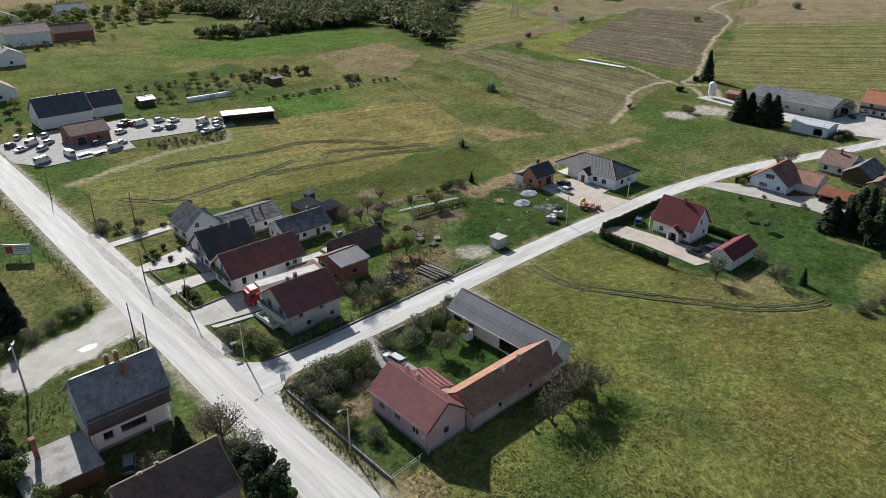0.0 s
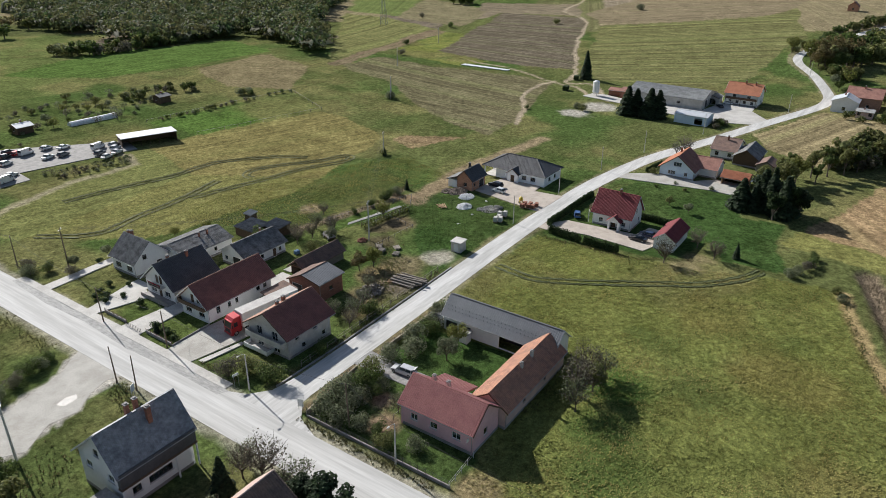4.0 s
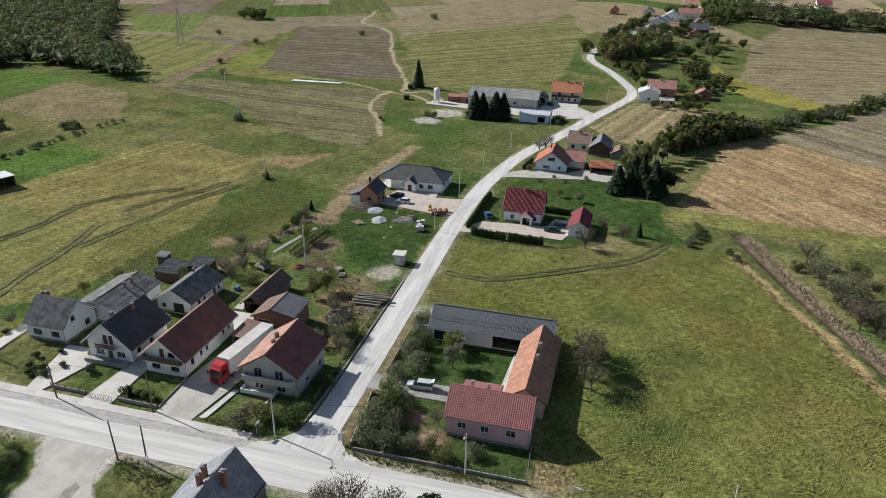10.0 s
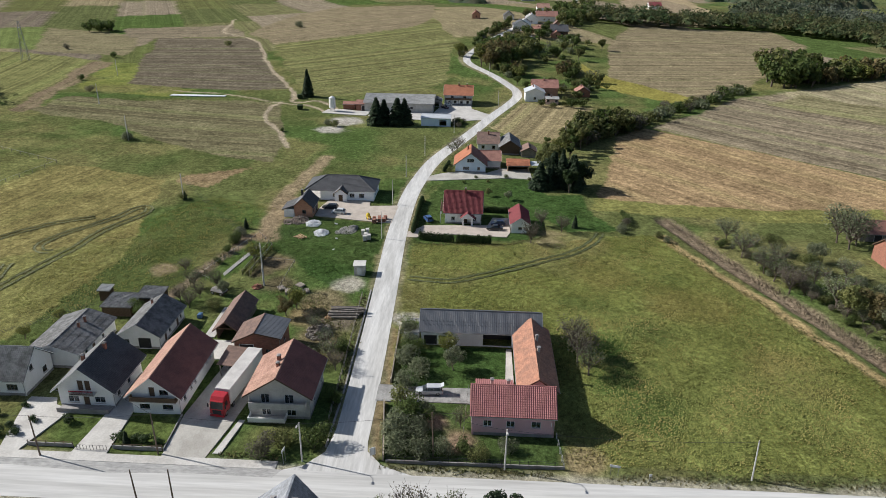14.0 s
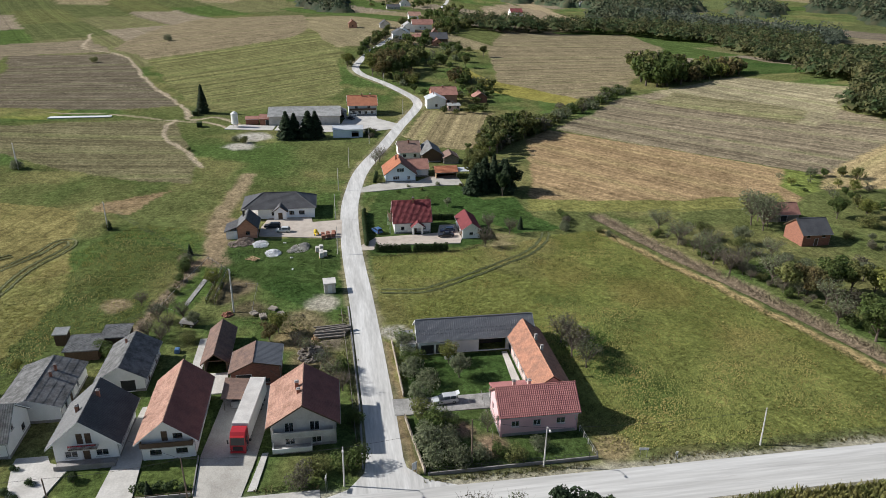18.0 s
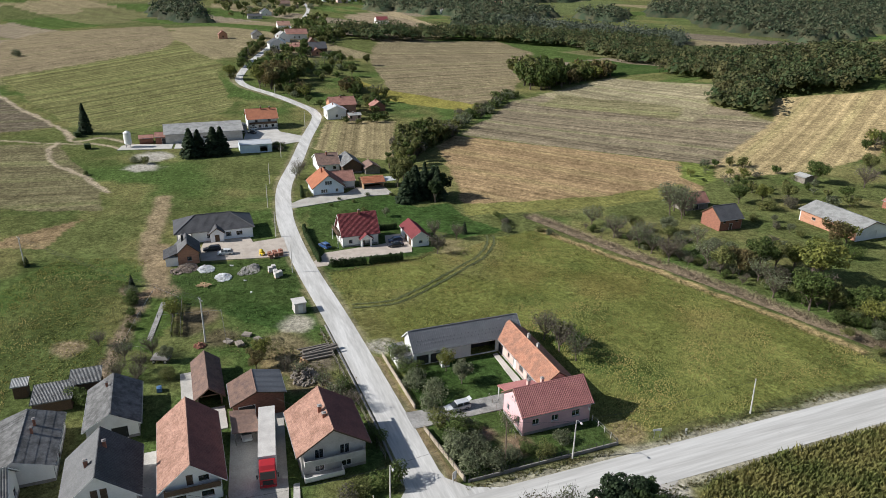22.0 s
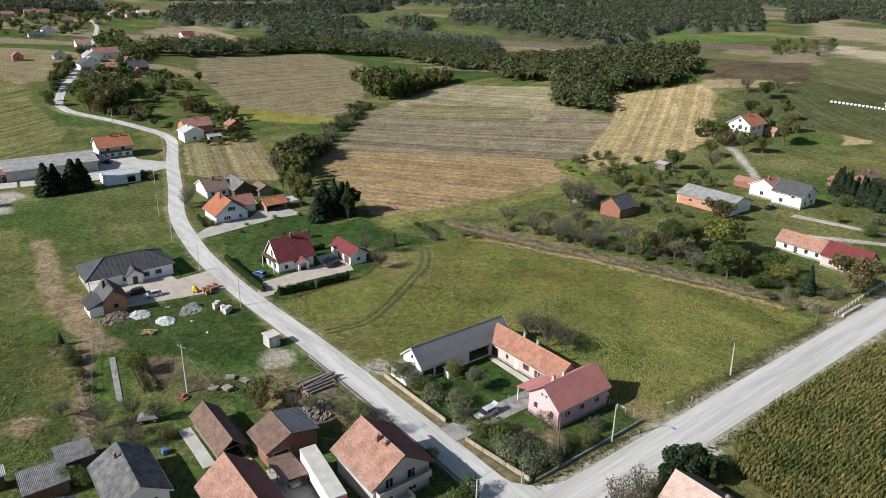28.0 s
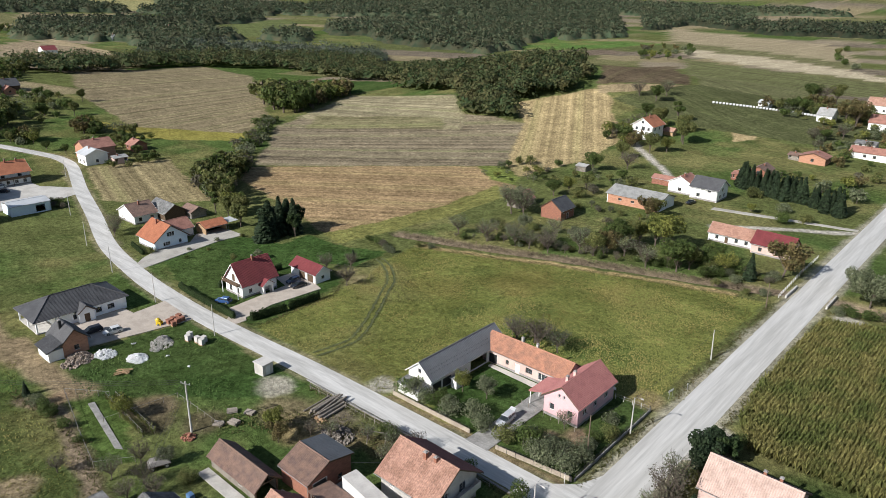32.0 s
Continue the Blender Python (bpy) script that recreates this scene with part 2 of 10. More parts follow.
M["leaf_yellow"] = leaf_surface("leaf_yellow", (0.190, 0.195, 0.050), (0.135, 0.160, 0.040))
M["leaf_grey"] = leaf_surface("leaf_grey", (0.165, 0.182, 0.108), (0.130, 0.152, 0.080))
M["leaf_bare"] = leaf_surface("leaf_bare", (0.145, 0.132, 0.095), (0.115, 0.108, 0.072))
M["leaf_hedge"] = leaf_surface("leaf_hedge", (0.042, 0.070, 0.024), (0.056, 0.082, 0.028))
M["needle"] = leaf_surface("needle", (0.026, 0.044, 0.022), (0.038, 0.058, 0.026))
M["reed"] = leaf_surface("reed", (0.25, 0.195, 0.14), (0.18, 0.15, 0.095), island=0.25)
M["corn"] = leaf_surface("corn", (0.235, 0.215, 0.078), (0.125, 0.150, 0.045), patch=0.16)
M["turf"] = leaf_surface("turf", (0.222, 0.242, 0.068), (0.330, 0.278, 0.100), island=0.24, patch=0.11)
M["turf_green"] = leaf_surface("turf_green", (0.058, 0.104, 0.025), (0.085, 0.122, 0.034), patch=0.08)
M["weed"] = leaf_surface("weed", (0.125, 0.135, 0.048), (0.175, 0.15, 0.07))
M["wood_mass"] = leaf_surface("wood_mass", (0.058, 0.092, 0.036), (0.125, 0.118, 0.050), patch=0.09)
# Bluer than wood_mass: haze over the distance is put into the leaf colour
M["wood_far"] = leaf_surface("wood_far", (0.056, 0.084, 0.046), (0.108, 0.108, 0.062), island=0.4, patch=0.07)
M["willow_far"] = leaf_surface("willow_far", (0.115, 0.130, 0.098), (0.070, 0.092, 0.056), island=0.35, patch=0.06)



def glass_surface(name, color, rough):
    m, nt, bsdf = node_mat(name)
    bsdf.inputs["Base Color"].default_value = (*color, 1)
    bsdf.inputs["Roughness"].default_value = rough
    bsdf.inputs["IOR"].default_value = 1.45
    bsdf.inputs["Transmission Weight"].default_value = 0.85
    return m


def paint(name, color, metal=0.2):
    m = surface(name, color, tuple(c * 0.9 for c in color), rough=0.32, metal=metal, grain=2, patch=0.8, bump=0, spread=0.04, coat=0.6)
    return m


M["gutter"] = surface("gutter", (0.40, 0.39, 0.37), (0.29, 0.285, 0.275), grain=3, patch=0.7, bump=0.006, spread=0.3, stretch=(1, 0.3, 1), blotch=(0.35, 0.65))
M["mud"] = surface("mud", (0.13, 0.115, 0.10), (0.22, 0.20, 0.175), rough=0.5, grain=3, patch=0.8, bump=0.01, spread=0.2)
M["rut_pale"] = surface("rut_pale", (0.120, 0.128, 0.045), (0.175, 0.175, 0.066), grain=3, patch=0.5, bump=0.03, spread=0.4)
M["rut"] = surface("rut", (0.070, 0.082, 0.028), (0.115, 0.125, 0.042), grain=3, patch=0.5, bump=0.03, spread=0.4, blotch=(0.35, 0.7))
M["glass"] = glass_surface("glass", (0.30, 0.34, 0.38), 0.03)
M["car_glass"] = glass_surface("car_glass", (0.10, 0.12, 0.13), 0.03)
M["lamp_glass"] = glass_surface("lamp_glass", (0.8, 0.8, 0.8), 0.1)
M["tail_glass"] = glass_surface("tail_glass", (0.5, 0.02, 0.02), 0.1)
for car_paint, rgb in {"paint_white": (0.75, 0.75, 0.74), "paint_silver": (0.60, 0.61, 0.62), "paint_black": (0.02, 0.02, 0.025), "paint_blue": (0.05, 0.12, 0.30),
                       "paint_navy": (0.025, 0.04, 0.09), "paint_red": (0.50, 0.03, 0.035), "paint_grey": (0.14, 0.15, 0.16)}.items():
    M[car_paint] = paint(car_paint, rgb)
M["slab_weathered"] = surface("slab_weathered", (0.33, 0.32, 0.305), (0.20, 0.195, 0.185), grain=3, patch=0.5, bump=0.01, spread=0.25)
M["fibre_slate"] = surface("fibre_slate", (0.27, 0.285, 0.31), (0.17, 0.18, 0.20), rough=0.5, grain=2.2, patch=0.7, bump=0.01, spread=0.4)


# ---- ground ----
def step(a, b, x):
    u = np.clip((x - a) / (b - a), 0, 1)
    return u * u * (3 - 2 * u)


def lattice(ix, iy, seed):
    h = (ix.astype(np.int64) * 374761393 + iy.astype(np.int64) * 668265263 + seed * 974634757) & 0xFFFFFFFF
    h = ((h ^ (h >> 13)) * 1274126177) & 0xFFFFFFFF
    return ((h ^ (h >> 16)) & 0xFFFF) / 65535.0


def rough_field(x, y, size, seed, octaves=3):
    """Smooth value noise, 0 to 1, with features about size metres wide."""
    total, weight, norm = 0.0, 1.0, 0.0
    for k in range(octaves):
        px, py = x / size * 2 ** k, y / size * 2 ** k
        ix, iy = np.floor(px), np.floor(py)
        fx, fy = px - ix, py - iy
        fx, fy = fx * fx * (3 - 2 * fx), fy * fy * (3 - 2 * fy)
        a, b = lattice(ix, iy, seed + k), lattice(ix + 1, iy, seed + k)
        c, d = lattice(ix, iy + 1, seed + k), lattice(ix + 1, iy + 1, seed + k)
        total = total + weight * ((a * (1 - fx) + b * fx) * (1 - fy) + (c * (1 - fx) + d * fx) * fy)
        norm += weight
        weight *= 0.5
    return total / norm


def hill(x, y, cx, cy, r, h):
    return h * np.exp(-((x - cx) ** 2 + (y - cy) ** 2) / r ** 2)


def ground_z(x, y):
    """Height of the land: a flat village floor, a hill to the south-east, rising land far off."""
    x, y = np.asarray(x, float), np.asarray(y, float)
    z = -1.0 * step(95, 150, x) - 2.2 * step(150, 330, x)
    z = z + hill(x, y, 640, 70, 210, 14) + hill(x, y, 260, -290, 130, 25) + hill(x, y, 250, 300, 90, 5)
    far = np.hypot(x - 60, y - 60)
    z = z + step(650, 2600, far) * (45 + 70 * (rough_field(x, y, 620, 5, 3) - 0.35))
    return z


def gz(x, y):
    return float(ground_z(x, y))


def inside(poly, x, y):
    res = np.zeros(x.shape, bool)
    for (ax, ay), (bx, by) in zip(poly, poly[1:] + poly[:1]):
        if ay != by:
            res ^= ((ay > y) != (by > y)) & (x < (bx - ax) * (y - ay) / (by - ay) + ax)
    return res


def away(line, x, y):
    """Distance from a polyline."""
    best = np.full(x.shape, 1e9)
    for (ax, ay), (bx, by) in zip(line, line[1:]):
        dx, dy = bx - ax, by - ay
        u = np.clip(((x - ax) * dx + (y - ay) * dy) / (dx * dx + dy * dy), 0, 1)
        best = np.minimum(best, np.hypot(x - ax - u * dx, y - ay - u * dy))
    return best


def smooth_line(points, per=8):
    """A Catmull-Rom curve through the points."""
    p = [Vector(q) for q in ([points[0]] + list(points) + [points[-1]])]
    res = []
    for a, b, c, d in zip(p, p[1:], p[2:], p[3:]):
        for k in range(per):
            t = k / per
            res.append(tuple(0.5 * (2 * b + (c - a) * t + (2 * a - 5 * b + 4 * c - d) * t * t + (3 * b - a - 3 * c + d) * t ** 3)))
    return res + [tuple(points[-1])]


OLIVE, LUSH, DRY, STRAW_C = (0.108, 0.122, 0.045), (0.046, 0.082, 0.024), (0.19, 0.172, 0.072), (0.305, 0.215, 0.12)
SOIL, STUBBLE, DIRT, REED_C, MEADOW = (0.165, 0.136, 0.103), (0.235, 0.195, 0.14), (0.36, 0.30, 0.215), (0.21, 0.165, 0.115), (0.162, 0.178, 0.054)
PALE, SHADE_GRASS, GOLD = (0.43, 0.40, 0.35), (0.06, 0.085, 0.022), (0.30, 0.225, 0.085)

MAIN_WEST, MAIN_EAST = 32.6, 40.2
SIDE_ROAD = smooth_line([(38, 88.6), (60, 88.7), (98, 89.6), (131, 90.7), (160, 90.4), (180, 88.6), (206, 84.2), (240, 74.0), (277, 63.4), (314, 51.6),
                         (330, 49.2), (345, 51.4), (378, 62), (405, 74), (424, 77.5), (445, 74.5), (489, 62), (576, 32), (652, 14), (826, -28), (960, -60), (1106, -94), (1240, -110)])
STREAM = [(150, 16), (136, 12), (119, 7.5), (103, 2), (84, -5), (70, -9.5), (57, -14), (44, -18), (20, -24), (-60, -40)]
MEADOW_EDGE = [(137.5, 24), (136, 18), (128, 18), (111, 13), (99, 7.5), (85, 3), (66, -3.8), (52, -7.5), (43, -10)]
FIELDS = [
    # outline, colour, furrow direction in degrees, furrow strength
    ([(44, 84), (44, -9), (52, -7.5), (66, -3.8), (85, 3), (99, 7.5), (111, 13), (128, 18), (136, 18), (137.5, 24), (135, 36), (130, 48), (128, 66), (126, 86), (84, 86)], MEADOW, 50, 0.085),
    ([(246, 12), (262, -3), (223, -40), (186, -72), (177, -77), (165, -68), (150, -47), (150, -14), (153, 15), (156, 36), (188, 26)], STRAW_C, 35, 0.24),
    ([(263, -6), (333, -69), (376, -165), (300, -181), (261, -148), (219, -145), (178, -80), (223, -41)], (0.215, 0.178, 0.122), 36, 0.34),
    ([(376, -165), (300, -181), (261, -148), (240, -120), (290, -95), (345, -90)], (0.27, 0.235, 0.15), 10, 0.3),
    ([(224, -153), (248, -172), (222, -230), (205, -215), (161, -147), (158, -109), (164, -69), (178, -80), (219, -145)], (0.36, 0.28, 0.15), 121, 0.27),
    ([(179, -78), (164, -68), (157, -57), (170, -57), (188, -71)], (0.15, 0.18, 0.05), 40, 0.2),
    ([(479, -229), (366, -238), (384, -168), (480, -190)], LUSH, 0, 0.0),
    ([(592, -58), (640, -196), (539, -188), (370, -88), (325, -44), (381, -8), (470, -20)], (0.225, 0.185, 0.115), 100, 0.3),
    ([(381, -8), (325, -44), (310, -34), (352, 6), (420, 5)], (0.24, 0.215, 0.06), 120, 0.1),
    ([(310, 47), (300, 15), (226, 36), (240, 56), (257, 64)], (0.25, 0.205, 0.115), -16, 0.28),
    ([(96, 94), (141, 94), (143, 122), (124, 126), (112, 112), (104, 108)], LUSH, 0, 0.0),
    ([(98, 127), (120, 121), (129, 126.5), (102, 133)], (0.07, 0.105, 0.03), 160, 0.1),
    ([(41, 152), (52, 154), (56, 138), (52, 126), (52, 116), (42, 116)], (0.088, 0.118, 0.036), 0, 0.0),
    ([(128, 86), (156, 86), (190, 78), (184, 52), (170, 48), (132, 52)], LUSH, 0, 0.0),
    ([(43, 84), (62, 84), (76, 82), (76, 62), (58, 58), (58, 70), (50, 56), (43, 56)], LUSH, 0, 0.0),
    ([(170, 36), (168, 55), (152, 52), (138, 44), (140, 30), (156, 37)], LUSH, 0, 0.0),
    ([(137, 218 - 436), (122, -222), (115, -198), (119, -186)], (0.40, 0.31, 0.17), 60, 0.1),
    ([(150, -47), (150, -14), (153, 15), (156, 36), (167, 33), (164, 14), (160, -14), (163, -52)], (0.185, 0.182, 0.062), 95, 0.1),
    ([(33, 129.4), (30, 128), (27, 125.4), (21, 124), (15, 122), (10, 119.6), (8.6, 112.6), (14, 109.4), (19, 112.6), (23.4, 111.8), (27.2, 114.6), (33, 114.6)], (0.41, 0.385, 0.34), 20, 0.1),
    ([(58, 127), (93, 134), (111, 131.5), (137, 133), (146, 150), (120, 160), (100, 163), (58, 158)], (0.078, 0.100, 0.034), 165, 0.07),
    ([(2, 116), (15, 109), (20, 112.5), (27, 113), (31, 114), (31.4, 98), (27, 99), (15, 99), (14, 93), (8, 84), (-6, 84), (-10, 116)], (0.078, 0.098, 0.034), 20, 0.06),
    ([(8, 84), (30.8, 84), (31, 58), (10, 58), (-10, 84)], (0.062, 0.08, 0.028), 20, 0.06),
    ([(20, 340), (120, 330), (150, 320), (190, 400), (260, 480), (150, 560), (20, 520)], (0.125, 0.15, 0.052), 165, 0.07),
    ([(471, 215), (545, 124), (600, 110), (480, 84), (363, 87), (322, 101), (314, 154), (340, 168), (364, 176)], (0.160, 0.158, 0.068), 125, 0.34),
    ([(529, 252), (625, 250), (760, 230), (800, 120), (600, 110), (545, 124), (472, 216), (500, 230)], (0.215, 0.175, 0.112), 125, 0.22),
    ([(510, 320), (507, 245), (448, 216), (400, 197), (333, 171), (324, 196), (322, 217), (329, 255), (388, 278)], (0.140, 0.118, 0.085), 88, 0.30),
    ([(573, 374), (588, 287), (519, 249), (510, 320), (471, 315), (470, 330)], (0.20, 0.165, 0.115), 88, 0.18),
    ([(281, 267), (288, 261), (286, 226), (297, 184), (294, 165), (262, 156), (224, 145), (196, 142), (200, 160), (217, 191), (241, 224), (243, 248), (250, 262)], (0.158, 0.142, 0.080), 86, 0.26),
    ([(554, 514), (588, 453), (451, 380), (457, 443)], (0.135, 0.165, 0.058), 30, 0.16),
    ([(580, 446), (552, 379), (510, 334), (427, 305), (446, 379)], (0.195, 0.17, 0.10), 86, 0.14),
    ([(443, 433), (438, 374), (407, 310), (248, 267), (263, 285), (397, 392)], (0.17, 0.17, 0.07), 15, 0.30),
    ([(406, 318), (401, 300), (244, 262), (247, 270)], (0.20, 0.155, 0.10), 15, 0.22),
    ([(397, 299), (399, 281), (329, 255), (319, 216), (296, 221), (306, 265), (312, 275)], (0.175, 0.19, 0.055), 86, 0.06),
    ([(178, 165), (188, 147), (166, 155), (171, 167)], (0.24, 0.175, 0.10), 100, 0.14),
    ([(182, 212), (182, 197), (171, 170), (145, 164), (125, 158), (104, 191), (115, 228), (151, 221)], (0.205, 0.178, 0.072), 165, 0.18),
    ([(145, 164), (111, 155), (70, 160), (50, 185), (104, 191), (125, 158)], (0.185, 0.178, 0.066), 165, 0.14),
    ([(104, 191), (50, 185), (48, 205), (80, 215), (115, 228)], (0.165, 0.172, 0.064), 165, 0.12),
    ([(132, 253), (175, 247), (197, 243), (184, 213), (133, 225)], (0.088, 0.145, 0.036), 165, 0.06),
    ([(142, 385), (204, 404), (283, 383), (256, 321), (205, 319), (163, 338)], (0.085, 0.135, 0.036), 167, 0.16),
    ([(201, 312), (249, 311), (236, 271), (199, 245), (187, 273)], (0.205, 0.17, 0.095), 120, 0.10),
    ([(339, -101), (267, -135), (249, -116), (317, -76)], (0.20, 0.18, 0.10), 36, 0.3),
    ([(225, -236), (215, -220), (179, -273), (189, -282)], (0.30, 0.235, 0.14), 120, 0.1),
    ([(378, -517), (332, -597), (187, -287), (226, -239)], (0.115, 0.088, 0.058), 100, 0.16),
    ([(578, -621), (670, -872), (590, -772), (530, -853), (464, -850), (526, -644)], (0.095, 0.165, 0.045), 90, 0.08),
    ([(532, -570), (531, -652), (475, -725), (446, -679), (489, -563)], (0.16, 0.125, 0.095), 90, 0.12),
    ([(618, -1165), (427, -1095), (268, -1010), (190, -760), (300, -834), (485, -914)], (0.30, 0.25, 0.165), 149, 0.16),
    ([(485, -914), (300, -834), (190, -760), (184, -683), (276, -760), (416, -800)], (0.15, 0.145, 0.075), 149, 0.2),
    ([(416, -800), (276, -760), (184, -683), (139, -633), (100, -560), (129, -582), (213, -630), (385, -730)], (0.42, 0.36, 0.255), 149, 0.1),
    ([(367, -691), (206, -605), (126, -566), (103, -447), (145, -433), (293, -529)], (0.130, 0.134, 0.064), 149, 0.26),
    ([(293, -529), (145, -433), (121, -339), (184, -297), (255, -441)], (0.150, 0.150, 0.075), 149, 0.26),
    ([(184, -297), (121, -339), (60, -330), (70, -215), (150, -200), (205, -215)], (0.092, 0.100, 0.046), 150, 0.14),
    ([(899, -115), (1097, -230), (942, -213), (779, -206), (874, -99)], (0.33, 0.265, 0.165), 150, 0.1),
    ([(1000, -130), (1060, -182), (923, -197), (786, -186), (822, -159), (843, -89)], (0.27, 0.215, 0.145), 150, 0.14),
    ([(1057, -108), (1064, -175), (1154, -186), (1164, -135)], (0.085, 0.13, 0.04), 150, 0.08),
    ([(917, -210), (878, -256), (961, -286), (1000, -251)], (0.09, 0.125, 0.042), 150, 0.08),
    ([(938, -421), (958, -506), (1188, -730), (1278, -721), (1188, -570)], (0.115, 0.135, 0.055), 150, 0.1),
    ([(732, -407), (693, -478), (851, -616), (899, -541)], (0.10, 0.128, 0.046), 150, 0.08),
    ([(1400, -290), (1366, -409), (1381, -487), (1497, -541), (1522, -330)], (0.25, 0.205, 0.13), 150, 0.12),
    ([(1923, -448), (2713, -848), (2216, -821), (1625, -688), (1528, -573), (1718, -508)], (0.27, 0.25, 0.12), 150, 0.15),
]
TRACKS = [
    # line, half width, colour
    (smooth_line([(640, 300), (546, 277), (502, 242), (438, 213), (381, 191), (326, 169), (300, 160), (304, 150), (290, 138), (276, 128)]), 1.15, DIRT),
    (smooth_line([(316, 230), (312, 217), (310, 195), (298, 171), (293, 153), (281, 141)]), 0.9, DIRT),
    (smooth_line([(298, 166), (289, 167), (263, 163), (233, 148.5), (216, 142)]), 1.0, DIRT),
    ([(137, 19.5), (128, 17), (111, 11.8), (99, 6.3), (85, 1.8), (66, -5), (52, -8.8)], 1.4, (0.33, 0.25, 0.125)),
    (STREAM, 2.4, REED_C),
    ([(48, 203), (62, 208), (80, 213), (100, 212), (104, 222), (103, 230)], 1.4, (0.28, 0.25, 0.16)),
    ([(136, 126), (157, 128.5), (184, 126), (204, 124)], 2.4, (0.26, 0.205, 0.125)),
    ([(92, 136), (102, 133.6), (112, 131.9), (124, 129.8), (132, 133)], 1.5, REED_C),
    ([(126, 124), (131, 125.5), (139, 126.4), (158, 125.6)], 2.6, (0.24, 0.185, 0.115)),
    ([(78, -60), (62, -72), (40, -86)], 1.6, PALE),
    ([(162, -160), (140, -136), (118, -112), (100, -96)], 1.6, PALE),
]
WHEEL_TRACKS = [
    smooth_line([(105.2, 85.1), (104.2, 79.0), (104.4, 74.6), (107.6, 68.4), (113.4, 59.4), (118.6, 52.0), (122.9, 45.6), (131.4, 38.8), (138, 36)]),
    smooth_line([(92, 174.6), (101.7, 172.6), (116.3, 169.8), (124, 169.4), (130.3, 168.2), (138, 165), (143.4, 163.6), (147.2, 165.2), (145.6, 168), (138.2, 170.2), (130, 174.8), (125, 177.6), (118, 179.4), (113.6, 177.4), (112.9, 174.2)]),
    smooth_line([(53.9, 183.8), (60, 176), (66, 173), (76, 175), (85.1, 175.6), (96, 177.6), (105.4, 180.1)]),
    smooth_line([(70, 200), (84.9, 197.6), (99.6, 194.1), (112, 194.6), (120, 192.6), (131.6, 184.9), (138, 176)]),
]
BARE = [
    # centre, radius, colour
    (92, 102, 6.5, (0.19, 0.155, 0.09)), (86, 104, 5.0, (0.22, 0.17, 0.09)), (101, 97.5, 4.0, (0.36, 0.33, 0.27)), (84, 98, 5, SOIL), (106, 143, 3.0, (0.26, 0.20, 0.13)), (45, 53, 4.0, (0.28, 0.22, 0.12)),
    (86, 84, 3.6, PALE), (246, 131, 7, PALE), (262, 128, 9, PALE), (111, 118, 5, (0.15, 0.115, 0.075)), (106, 120, 4, (0.10, 0.082, 0.05)), (105, 142, 3.2, (0.24, 0.19, 0.12)), (100, 114, 5, (0.12, 0.10, 0.06)), (128, 128, 3, (0.24, 0.17, 0.11)),
    (48, 72, 3.2, (0.27, 0.19, 0.13)), (53, 76, 2.4, (0.24, 0.17, 0.12)), (130, 50, 5, (0.20, 0.17, 0.09)), (136, 50, 4, (0.20, 0.17, 0.09)), (26, -11, 4, PALE),
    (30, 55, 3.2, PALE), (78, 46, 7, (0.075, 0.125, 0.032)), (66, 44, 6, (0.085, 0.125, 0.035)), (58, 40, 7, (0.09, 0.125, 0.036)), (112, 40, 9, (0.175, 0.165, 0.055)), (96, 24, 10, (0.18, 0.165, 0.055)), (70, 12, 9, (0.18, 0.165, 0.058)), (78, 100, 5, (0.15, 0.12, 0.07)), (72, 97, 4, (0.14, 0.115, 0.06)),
]


def spaced(stops):
    res = [stops[0][0]]
    for (a, gap_a), (b, gap_b) in zip(stops, stops[1:]):
        while res[-1] < b - 1e-6:
            u = (res[-1] - a) / (b - a)
            res.append(min(b, res[-1] + gap_a + (gap_b - gap_a) * u))
    return np.array(res)


